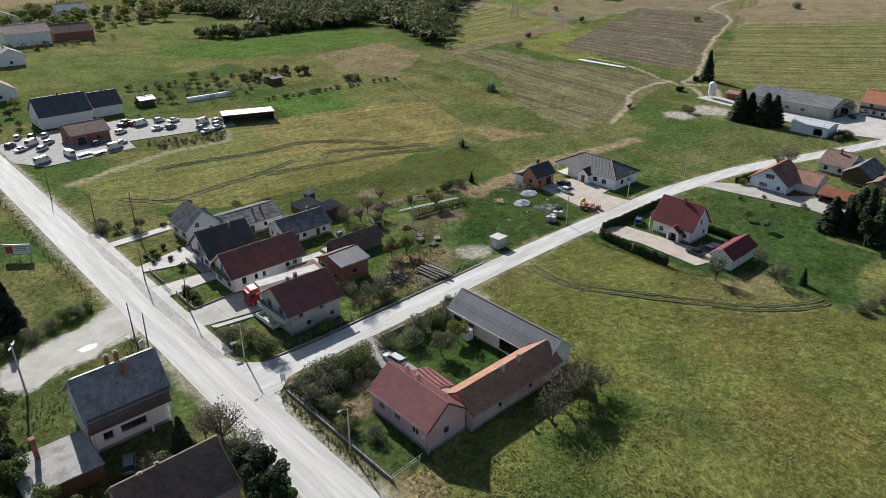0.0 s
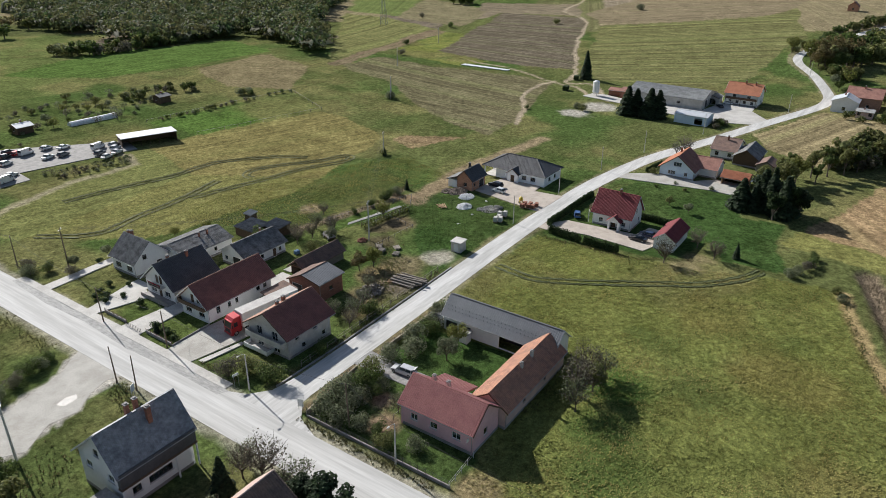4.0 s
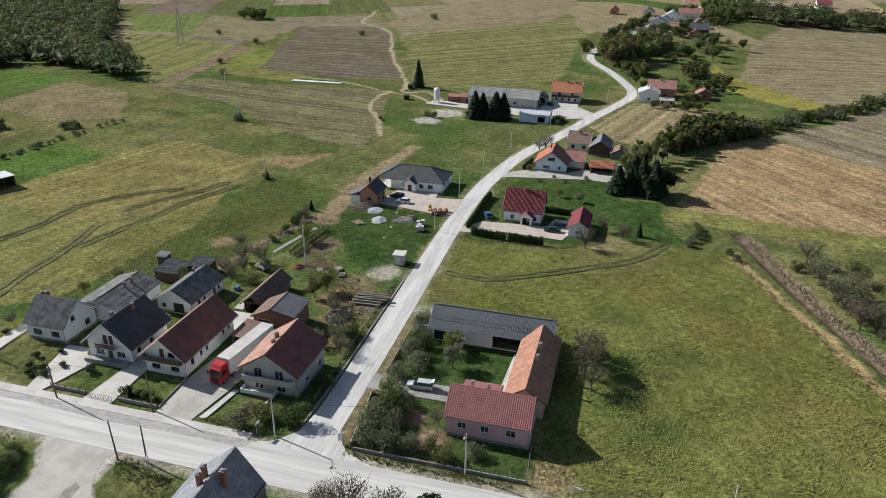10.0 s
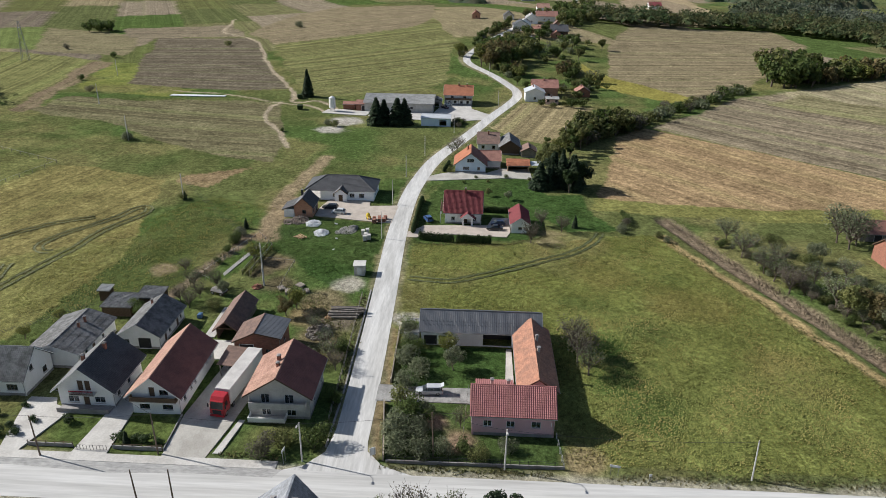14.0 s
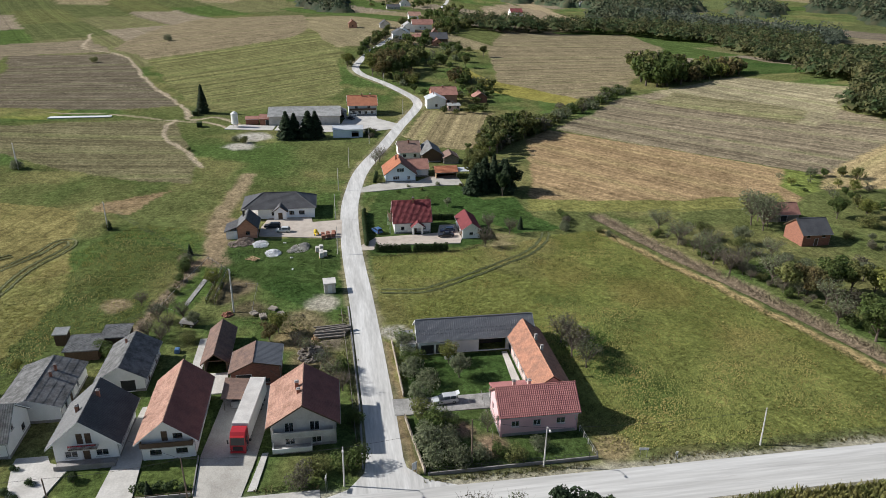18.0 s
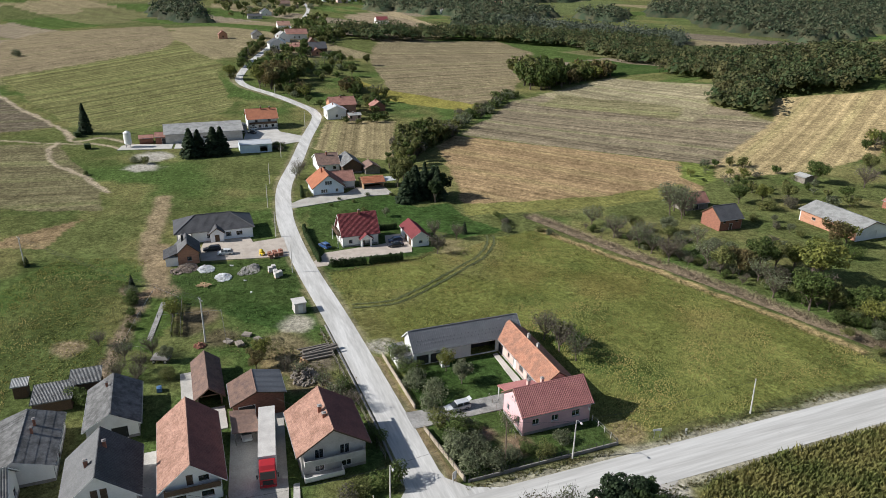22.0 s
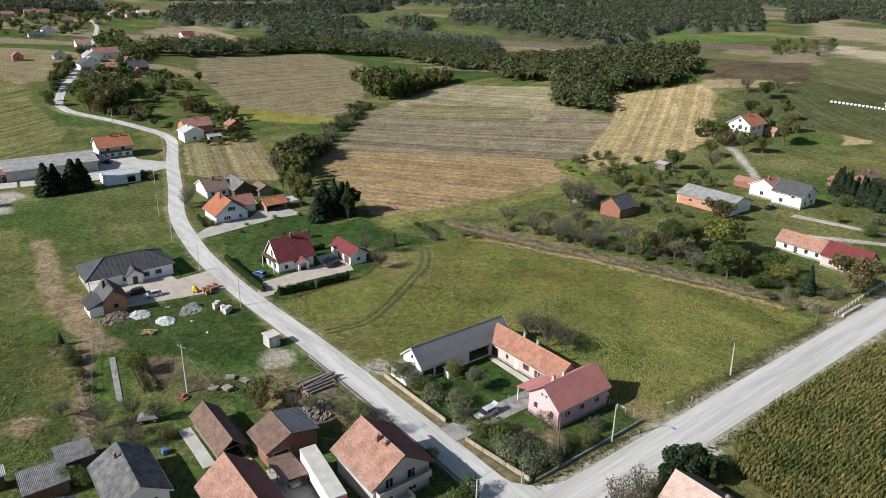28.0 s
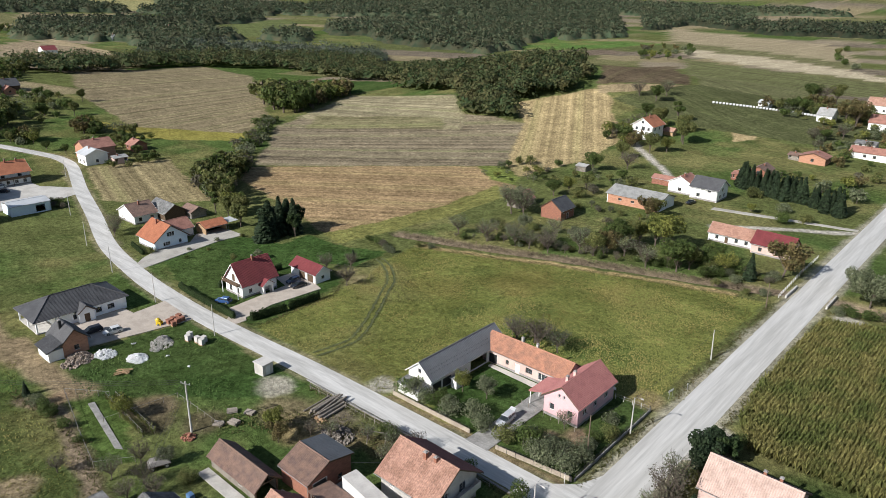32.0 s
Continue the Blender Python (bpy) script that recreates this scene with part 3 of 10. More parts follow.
def build_ground():
    gx = spaced([(-420, 30), (-60, 6), (0, 1.4), (20, 0.95), (150, 1.0), (280, 1.8), (420, 3.0), (700, 9), (1300, 40), (4300, 160)])
    gy = spaced([(-3600, 170), (-900, 30), (-420, 5), (-220, 1.9), (-60, 1.2), (0, 0.95), (150, 0.95), (240, 1.6), (420, 4), (800, 25), (3200, 170)])
    x, y = np.meshgrid(gx, gy)
    z = ground_z(x, y)
    wx = x + 2.2 * (rough_field(x, y, 5, 11) - 0.5)
    wy = y + 2.2 * (rough_field(x, y, 5, 12) - 0.5)
    loose = 9.0 * step(150, 260, np.hypot(x - 80, y - 70))
    wx = wx + loose * (rough_field(x, y, 30, 13) - 0.5)
    wy = wy + loose * (rough_field(x, y, 30, 14) - 0.5)
    broad, mid = rough_field(x, y, 46, 21, 4), rough_field(x, y, 7, 31, 3)
    col = np.empty(x.shape + (3,))
    col[:] = OLIVE
    lush = step(0.45, 0.68, broad)[..., None]
    col = col * (1 - lush) + np.array((0.074, 0.112, 0.034)) * lush
    furrow, amp = 0.139 * x + 0.990 * y, np.full(x.shape, 0.06)
    # patchwork of strip fields far off
    far = np.hypot(x - 120, y - 20) > 380
    ca, sa = math.cos(radians(24)), math.sin(radians(24))
    px, py = (x * ca + y * sa) / 170, (-x * sa + y * ca) / 60
    cell = lattice(np.floor(px + 0.3 * np.floor(py)), np.floor(py), 77)
    palette = np.array([OLIVE, (0.15, 0.145, 0.07), STUBBLE, (0.075, 0.11, 0.034), (0.24, 0.2, 0.12), (0.12, 0.125, 0.05), SOIL, (0.10, 0.112, 0.046)])
    pick = palette[np.minimum((cell * 8).astype(int), 7)]
    col = np.where(far[..., None], pick, col)
    furrow = np.where(far, -x * sa + y * ca, furrow)
    amp = np.where(far, 0.15, amp)
    for poly, rgb, angle, strength in FIELDS:
        m = inside(poly, wx, wy)
        col[m] = rgb
        furrow[m] = (-math.sin(radians(angle)) * x + math.cos(radians(angle)) * y)[m]
        amp[m] = strength
    # dry and green drifts across all grass
    grass = (amp < 0.1)[..., None] * 1.0
    grass = grass * (1 - 0.85 * np.all(np.abs(col - np.array(LUSH)) < 1e-6, axis=-1)[..., None])
    dry = step(0.46, 0.66, rough_field(x, y, 24, 41, 4))[..., None] * 0.72 * grass
    col = col * (1 - dry) + np.array((0.180, 0.165, 0.070)) * dry
    wet = step(0.56, 0.75, rough_field(x, y, 12, 51, 4))[..., None] * 0.5 * grass
    col = col * (1 - wet) + np.array((0.066, 0.096, 0.030)) * wet
    col *= (0.78 + 0.44 * mid)[..., None]

    def lay(mask, rgb):
        nonlocal col
        col = col * (1 - mask[..., None]) + np.array(rgb) * mask[..., None] * (0.82 + 0.36 * mid)[..., None]
        amp[mask > 0.5] = 0

    for line, half, rgb in TRACKS:
        lay(1 - step(half * 0.6, half * 1.4, away(line, wx, wy)), rgb)
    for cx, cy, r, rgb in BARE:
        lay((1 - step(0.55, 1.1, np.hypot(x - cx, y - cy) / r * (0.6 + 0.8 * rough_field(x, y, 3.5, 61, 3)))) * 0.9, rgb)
    # verges of the roads
    side = away(SIDE_ROAD, wx, wy)
    lay((1 - step(3.1, 3.9, side)) * (x > 42) * 0.6, (0.27, 0.23, 0.15))
    lay(((1 - step(0.3, 1.1, np.abs(wy - 84.6 - 0.012 * (x - 40)))) * (x > 43) * (x < 82)) * 0.8, (0.22, 0.16, 0.10))
    lay((1 - step(0.5, 2.4, np.maximum(MAIN_WEST - wx, wx - MAIN_EAST))) * 0.75, (0.37, 0.34, 0.27))
    # uneven turf, dips only; the stream bed
    relief = rough_field(x, y, 2.4, 71, 3) * 0.24 * step(3.0, 6.0, side) * step(0.5, 2.5, np.maximum(MAIN_WEST - x, x - MAIN_EAST))
    lot = inside([(34, 132), (24, 135), (12, 130), (7, 122), (5, 110), (15, 106), (21, 110.5), (25.5, 110.5), (29, 113), (34, 112)], x, y)
    z = z - relief * (1 - 0.95 * lot)
    bed = away(STREAM, x, y)
    z = z - 1.3 * (1 - step(0.4, 3.4, bed)) * step(44, 48, x) - 1.3 * (1 - step(0.4, 3.4, bed)) * (1 - step(25, 30, x))
    ny, nx = x.shape
    verts = np.stack([x, y, z], -1).reshape(-1, 3)
    idx = np.arange(nx * ny).reshape(ny, nx)
    quads = np.stack([idx[:-1, :-1], idx[:-1, 1:], idx[1:, 1:], idx[1:, :-1]], -1).reshape(-1, 4)
    me = bpy.data.meshes.new("ground")
    me.vertices.add(len(verts))
    me.vertices.foreach_set("co", verts.ravel())
    me.loops.add(quads.size)
    me.loops.foreach_set("vertex_index", quads.ravel().astype(np.int32))
    me.polygons.add(len(quads))
    me.polygons.foreach_set("loop_start", (np.arange(len(quads)) * 4).astype(np.int32))
    me.polygons.foreach_set("use_smooth", np.ones(len(quads), bool))
    me.update()
    cover = me.attributes.new("cover", "FLOAT_COLOR", "POINT")
    cover.data.foreach_set("color", np.concatenate([np.clip(col, 0.01, 0.8), np.ones(x.shape + (1,))], -1).reshape(-1))
    rows = me.attributes.new("rows", "FLOAT_VECTOR", "POINT")
    rows.data.foreach_set("vector", np.stack([furrow, amp, np.zeros(x.shape)], -1).reshape(-1))
    m, nt, bsdf = node_mat("land")
    att, rw = nt.nodes.new("ShaderNodeAttribute"), nt.nodes.new("ShaderNodeAttribute")
    att.attribute_name, rw.attribute_name = "cover", "rows"
    coord = nt.nodes.new("ShaderNodeTexCoord").outputs["Object"]
    blades, tuft, drift = noise_node(nt, coord, 5.0, 5, 0.75), noise_node(nt, coord, 0.6, 5, 0.65), noise_node(nt, coord, 0.09, 4, 0.6)
    sep = nt.nodes.new("ShaderNodeSeparateXYZ")
    nt.links.new(rw.outputs["Vector"], sep.inputs[0])
    wobble = calc(nt, "ADD", sep.outputs[0], calc(nt, "MULTIPLY", tuft, 0.9))
    stripes = noise_node(nt, combine(nt, wobble), 0.42, 2, 0.6)
    bands = noise_node(nt, combine(nt, wobble), 0.09, 2, 0.5)
    swathes = noise_node(nt, combine(nt, wobble), 0.2, 2, 0.5)
    stripes = calc(nt, "ADD", calc(nt, "MULTIPLY", stripes, 0.4), calc(nt, "ADD", calc(nt, "MULTIPLY", bands, 0.25), calc(nt, "MULTIPLY", swathes, 0.35)))
    lines = calc(nt, "ADD", 1.0, calc(nt, "MULTIPLY", calc(nt, "MULTIPLY", calc(nt, "SUBTRACT", stripes, 0.5), 15.0), sep.outputs[1]))
    value = calc(nt, "MULTIPLY", span(nt, blades, 0.32, 0.68, 0.5, 1.5), span(nt, tuft, 0.32, 0.68, 0.62, 1.38))
    value = calc(nt, "MULTIPLY", value, span(nt, noise_node(nt, coord, 1.5, 3, 0.6), 0.3, 0.7, 0.66, 1.34))
    value = calc(nt, "MULTIPLY", calc(nt, "MULTIPLY", value, lines), span(nt, drift, 0.3, 0.7, 0.86, 1.14))
    lines.node.use_clamp = False
    greening = calc(nt, "MULTIPLY", span(nt, bands, 0.5, 0.66, 0.0, 1.0), calc(nt, "MULTIPLY", sep.outputs[1], 1.0))
    color = mix_color(nt, greening, att.outputs["Color"], (0.12, 0.155, 0.046))
    nt.links.new(tint(nt, color, value), bsdf.inputs["Base Color"])
    bsdf.inputs["Roughness"].default_value = 0.95
    bsdf.inputs["Diffuse Roughness"].default_value = 0.0
    bsdf.inputs["Specular IOR Level"].default_value = 0.0
    bump = nt.nodes.new("ShaderNodeBump")
    bump.inputs["Distance"].default_value = 0.45
    bump.inputs["Strength"].default_value = 0.7
    nt.links.new(calc(nt, "ADD", calc(nt, "MULTIPLY", blades, 0.5), tuft), bump.inputs["Height"])
    nt.links.new(bump.outputs[0], bsdf.inputs["Normal"])
    me.materials.append(m)
    return tagged(new("ground", me), "uneven grass, crop and stubble land reaching the hills", "ground", kind="structure")


def combine(nt, value):
    n = nt.nodes.new("ShaderNodeCombineXYZ")
    nt.links.new(value, n.inputs[0])
    return n.outputs[0]


build_ground()


# ---- mesh helpers ----
def mesh_of(name, verts, faces, material, smooth=False):
    me = bpy.data.meshes.new(name)
    me.from_pydata([tuple(v) for v in verts], [], [tuple(f) for f in faces])
    if smooth:
        me.polygons.foreach_set("use_smooth", np.ones(len(me.polygons), bool))
    me.materials.append(material)
    me.update()
    return me


def part(name, shape, material, parent=None, label=""):
    """Links a bmesh or a mesh as one object under a thing or a part."""
    if isinstance(shape, bmesh.types.BMesh):
        bmesh.ops.recalc_face_normals(shape, faces=shape.faces)
        me = bpy.data.meshes.new(name)
        shape.to_mesh(me)
        shape.free()
        me.materials.append(material)
    else:
        me = shape
    ob = new(name, me)
    ob.parent = parent
    if label:
        ob["label"] = label
    return ob


def thing(name, x, y, z, yaw, label, category, group="", kind=""):
    ob = new(name)
    ob.empty_display_size = 0.2
    ob.matrix_basis = pose(x, y, z, 0, 0, yaw)
    return tagged(ob, label, category, group, kind)


def hexa(bm, corners):
    """A solid from 8 corners: four below, four above, in the same turn."""
    v = [bm.verts.new(c) for c in corners]
    for f in ((3, 2, 1, 0), (4, 5, 6, 7), (0, 1, 5, 4), (1, 2, 6, 5), (2, 3, 7, 6), (3, 0, 4, 7)):
        bm.faces.new([v[k] for k in f])


def box(bm, x0, x1, y0, y1, z0, z1, top=1.0):
    mx, my = (x0 + x1) / 2, (y0 + y1) / 2
    low = [(x0, y0, z0), (x1, y0, z0), (x1, y1, z0), (x0, y1, z0)]
    hexa(bm, low + [(mx + (x - mx) * top, my + (y - my) * top, z1) for x, y, _ in low])


def boxes(*items):
    bm = bmesh.new()
    for it in items:
        box(bm, *it)
    return bm


def tube(bm, points, radii, sides=7):
    rings = []
    for k, (p, r) in enumerate(zip(points, radii)):
        p = Vector(p)
        way = (Vector(points[min(k + 1, len(points) - 1)]) - Vector(points[max(k - 1, 0)])).normalized()
        a = way.orthogonal().normalized()
        b = way.cross(a)
        rings.append([bm.verts.new(p + r * (math.cos(2 * math.pi * i / sides) * a + math.sin(2 * math.pi * i / sides) * b)) for i in range(sides)])
    for r0, r1 in zip(rings, rings[1:]):
        for i in range(sides):
            bm.faces.new((r0[i], r0[(i + 1) % sides], r1[(i + 1) % sides], r1[i]))
    bm.faces.new(list(reversed(rings[0])))
    bm.faces.new(rings[-1])


def pole_mesh(height, r0, r1, sides=8):
    bm = bmesh.new()
    tube(bm, [(0, 0, -0.4), (0, 0, height)], [r0, r1], sides)
    return bm


def ribbon(name, line, half, lift, material, label, category="road"):
    """A road surface along a line, with a thickness, on the land."""
    bm = bmesh.new()
    left, right = [], []
    for k, p in enumerate(line):
        a, b = Vector(line[max(k - 1, 0)]), Vector(line[min(k + 1, len(line) - 1)])
        d = (b - a).normalized()
        n = Vector((-d.y, d.x))
        w = half(k / (len(line) - 1)) if callable(half) else half
        for side, s in ((left, 1), (right, -1)):
            q = Vector(p) + n * w * s
            z = gz(*q) + lift
            side.append((bm.verts.new((q.x, q.y, z)), bm.verts.new((q.x, q.y, z - 0.35))))
    for k in range(len(line) - 1):
        bm.faces.new((right[k][0], right[k + 1][0], left[k + 1][0], left[k][0]))
        bm.faces.new((left[k][0], left[k + 1][0], left[k + 1][1], left[k][1]))
        bm.faces.new((right[k][1], right[k + 1][1], right[k + 1][0], right[k][0]))
    return tagged(part(name, bm, material), label, category, kind="structure")


def slab(name, poly, lift, material, label, category="pavement", depth=0.3):
    bm = bmesh.new()
    top = [bm.verts.new((x, y, gz(x, y) + lift)) for x, y in poly]
    low = [bm.verts.new((x, y, gz(x, y) + lift - depth)) for x, y in poly]
    bm.faces.new(top)
    for k in range(len(poly)):
        j = (k + 1) % len(poly)
        bm.faces.new((top[k], low[k], low[j], top[j]))
    return tagged(part(name, bm, material), label, category, kind="structure")


# ---- roads and yards ----
ribbon("road", [(36.4 + 0.0 * k, -520 + 20 * k) for k in range(66)], 3.8, 0.05, M["asphalt"], "wide pale grey asphalt road through the village")
ribbon("road", SIDE_ROAD, lambda u: 2.75 - 0.35 * min(1, u * 2), 0.04, M["asphalt_side"], "narrow pale asphalt lane winding uphill")
slab("road", [(40.0, 98), (41.4, 94.5), (44.5, 92), (50, 91.3), (50, 86.2), (45, 85.6), (42, 83), (40, 78)], 0.034, M["asphalt_side"], "flared asphalt junction of lane and road", "road")


def rut(line, offset, seed, material):
    """One pressed wheel track of uneven width in the grass."""
    rs = np.random.default_rng(seed)
    fine = smooth_line([line[k] for k in range(0, len(line), 2)], 5)
    bm, row = bmesh.new(), []
    for k, q in enumerate(fine):
        d = (Vector(fine[min(k + 1, len(fine) - 1)]) - Vector(fine[max(k - 1, 0)])).normalized()
        n = Vector((-d.y, d.x))
        w = 0.15 + 0.12 * rs.random()
        c = Vector(q) + n * (offset + 0.12 * rs.normal())
        row.append([bm.verts.new((c.x + n.x * u * w, c.y + n.y * u * w, gz(*c) - 0.06 + h)) for u, h in ((-1.5, 0.12), (-0.8, 0.03), (0.8, 0.03), (1.5, 0.12))])
    for a, b in zip(row, row[1:]):
        for i in range(3):
            bm.faces.new((a[i], a[i + 1], b[i + 1], b[i]))
    tagged(part("wheel_rut", bm, material), "wheel rut pressed into the meadow grass", "wheel rut", kind="structure")


for k, line in enumerate(WHEEL_TRACKS):
    for s in (-1, 1):
        rut(line, s * 0.9, 300 + 2 * k + s, M["rut" if k == 0 else "rut_pale"])


# ---- houses: walls, openings, roofs ----
shared = {}


def kept(key, make):
    """One mesh for all pieces that are alike."""
    if key not in shared:
        shared[key] = make()
    return shared[key]


def finish(bm, name, material):
    bmesh.ops.recalc_face_normals(bm, faces=bm.faces)
    me = bpy.data.meshes.new(name)
    bm.to_mesh(me)
    bm.free()
    me.materials.append(material)
    return me


def wall_solid(bm, o, d, n, length, top, splits, holes, thick, low=-0.5):
    """A wall from o along d, n pointing out of the house; top(u) its height; holes (u0, u1, v0, v1) go through."""
    cuts = sorted({0.0, length, *splits, *[u for h in holes for u in h[:2]]})
    for a, b in zip(cuts, cuts[1:]):
        if b - a < 1e-4:
            continue
        gaps = sorted((h[2], h[3]) for h in holes if h[0] < b - 1e-4 and h[1] > a + 1e-4)
        v = low
        spans = []
        for g0, g1 in gaps:
            if g0 > v:
                spans.append((v, g0, v, g0))
            v = g1
        spans.append((v, top(a), v, top(b)))
        for a0, a1, b0, b1 in spans:
            if max(a1 - a0, b1 - b0) < 0.01:
                continue
            def at(u, t, z):
                return (o[0] + d[0] * u - n[0] * t, o[1] + d[1] * u - n[1] * t, z)
            hexa(bm, [at(a, 0, a0), at(b, 0, b0), at(b, thick, b0), at(a, thick, a0), at(a, 0, a1), at(b, 0, b1), at(b, thick, b1), at(a, thick, a1)])
    bmesh.ops.remove_doubles(bm, verts=bm.verts, dist=0.001)


def frame_matrix(o, d, n, u, v, inset=0.0):
    """Local x along the wall, y into it, z up."""
    x, y = o[0] + d[0] * u - n[0] * inset, o[1] + d[1] * u - n[1] * inset
    return Matrix(((d[0], -n[0], 0, x), (d[1], -n[1], 0, y), (0, 0, 1, v), (0, 0, 0, 1)))


def window_meshes(w, h, trim):
    def frame_make():
        t, bm = 0.07, bmesh.new()
        rings = [[bm.verts.new((x, y, z)) for x, z in ((-a, b), (a, b), (a, h - b), (-a, h - b))] for y in (0.0, 0.07) for a, b in ((w / 2, 0.0), (w / 2 - t, t))]
        for p, q in ((0, 1), (1, 3), (3, 2), (2, 0)):
            for k in range(4):
                bm.faces.new((rings[p][k], rings[p][(k + 1) % 4], rings[q][(k + 1) % 4], rings[q][k]))
        return finish(bm, "window_frame", M[trim])
    return (kept(("frame", w, h, trim), frame_make),
            kept(("pane", w, h), lambda: finish(boxes((-w / 2 + 0.06, w / 2 - 0.06, 0.03, 0.045, 0.06, h - 0.06)), "pane", M["glass"])),
            kept(("sill", w), lambda: finish(boxes((-w / 2 - 0.08, w / 2 + 0.08, -0.2, 0.1, -0.06, -0.003)), "window_sill", M["concrete"])),
            kept(("blind", w, h), lambda: finish(boxes((-w / 2 + 0.05, w / 2 - 0.05, 0.14, 0.16, h * 0.45, h - 0.03)), "blind", M["cloth_white"])))


def add_window(parent, fm, w, h, trim="white_trim", sill=True, blind=False):
    f, p, s, b = window_meshes(w, h, trim)
    win = part("window", f, None, parent)
    win.matrix_basis = fm @ Matrix.Translation((0, 0.1, 0))
    lights = max(1, round(w / 0.75))
    bar = kept(("mullion", h, trim), lambda: finish(boxes((-0.03, 0.03, 0.005, 0.065, 0.07, h - 0.07)), "mullion", M[trim]))
    for k in range(1, lights):
        part("mullion", bar, None, win).matrix_basis = Matrix.Translation((-w / 2 + w * k / lights, 0, 0))
    part("pane", p, None, win)
    if sill:
        part("window_sill", s, None, win)
    if blind:
        part("blind", b, None, win)
    return win


def add_door(parent, fm, w, h, color="wood_dark", name="door"):
    def leaf():
        bm = boxes((-w / 2, w / 2, 0.06, 0.11, 0, h))
        n = max(1, round(w / 0.9)) if name == "door" else 0
        for k in range(n):
            c = -w / 2 + w * (k + 0.5) / n
            for z0, z1 in ((0.15, h * 0.45), (h * 0.52, h - 0.15)):
                box(bm, c - w / n * 0.36, c + w / n * 0.36, 0.045, 0.07, z0, z1, 1.0)
        return finish(bm, name, M[color])
    door = part(name, kept(("door", w, h, color, name), leaf), None, parent)
    door.matrix_basis = fm
    part("handle", kept("handle", lambda: finish(boxes((0, 0.12, 0.0, 0.03, 0, 0.03), (0, 0.03, 0.02, 0.05, 0, 0.03)), "handle", M["zinc"])), None, door).matrix_basis = Matrix.Translation((w * 0.36, 0.02, 1.0))
    part("door_frame", kept(("door_frame", w, h), lambda: finish(boxes((-w / 2 - 0.08, -w / 2, -0.01, 0.12, 0, h + 0.08), (w / 2, w / 2 + 0.08, -0.01, 0.12, 0, h + 0.08), (-w / 2, w / 2, -0.01, 0.12, h, h + 0.08)),
                                                                "door_frame", M["white_trim"])), None, door)
    return door


def covering(length, rise, kind, detail):
    """Vertices and faces of a roof covering: u along the eave, w up the slope, t above it."""
    if kind == "plain" or not detail:
        us, ws = np.array([0, length]), [(0.0, 0.0), (rise, 0.0)]
        shape_u = np.zeros(2)
    elif kind == "seam":
        n = round(length / 0.42)
        us = np.concatenate([[c + q for q in (0.0, 0.02, 0.05, 0.07)] for c in np.linspace(0, length - 0.07, n + 1)])
        shape_u, ws = np.tile([0.0, 0.035, 0.035, 0.0], n + 1), [(0.0, 0.0), (rise, 0.0)]
    elif kind == "wave":
        n = max(2, int(length / 0.22)) * 4
        us = np.linspace(0, length, n + 1)
        shape_u = 0.034 * np.cos(np.arange(n + 1) * math.pi / 2)
        courses = max(1, round(rise / 1.3))
        ws = [q for k in range(courses) for q in ((rise * k / courses, 0.025), (rise * (k + 1) / courses, 0.0))]
    else:
        n = max(2, int(length / 0.33)) * 3
        us = np.linspace(0, length, n + 1)
        shape_u = np.tile([0.0, 0.08, 0.066], n // 3 + 1)[:n + 1]
        courses = max(2, round(rise / 0.36))
        ws = [q for k in range(courses) for q in ((rise * k / courses, 0.06), (rise * (k + 1) / courses, 0.0))]
    nu, nw = len(us), len(ws)
    grid = np.array([[(u, w, t + s) for u, s in zip(us, shape_u)] for w, t in ws])
    idx = np.arange(nu * nw).reshape(nw, nu)
    faces = np.stack([idx[:-1, :-1], idx[:-1, 1:], idx[1:, 1:], idx[1:, :-1]], -1).reshape(-1, 4).tolist()
    verts = grid.reshape(-1, 3).tolist()

    # underside, hung on the four corners
    k, c = len(verts), [int(idx[0, 0]), int(idx[0, -1]), int(idx[-1, -1]), int(idx[-1, 0])]
    verts.extend([(0, 0, -0.16), (length, 0, -0.16), (length, rise, -0.16), (0, rise, -0.16)])
    faces.append([k + 3, k + 2, k + 1, k])
    faces.extend([[k + i, k + (i + 1) % 4, c[(i + 1) % 4], c[i]] for i in range(4)])
    return verts, faces


def slope(parent, name, o, along, up, rise, length, material, kind, detail, trim=None):
    """One roof slope: o its lower corner, along and up unit vectors."""
    along, up = Vector(along), Vector(up)
    nrm = along.cross(up)
    if nrm.z < 0:
        nrm = -nrm
    verts, faces = covering(length, rise, kind, detail)
    o = Vector(o)
    return part(name, mesh_of(name, [o + along * u + up * w + nrm * t for u, w, t in verts], faces, M[material]), None, parent)


def chimney(parent, x, y, z0, z1, size=0.5, material="brick"):
    c = part("chimney", boxes((x - size / 2, x + size / 2, y - size / 2, y + size / 2, z0, z1)), M[material], parent)
    part("chimney_cap", boxes((x - size / 2 - 0.07, x + size / 2 + 0.07, y - size / 2 - 0.07, y + size / 2 + 0.07, z1 + 0.002, z1 + 0.1), (x - size / 3, x + size / 3, y - size / 3, y + size / 3, z1 + 0.1, z1 + 0.24)),
         M["plinth"], c)
    return c


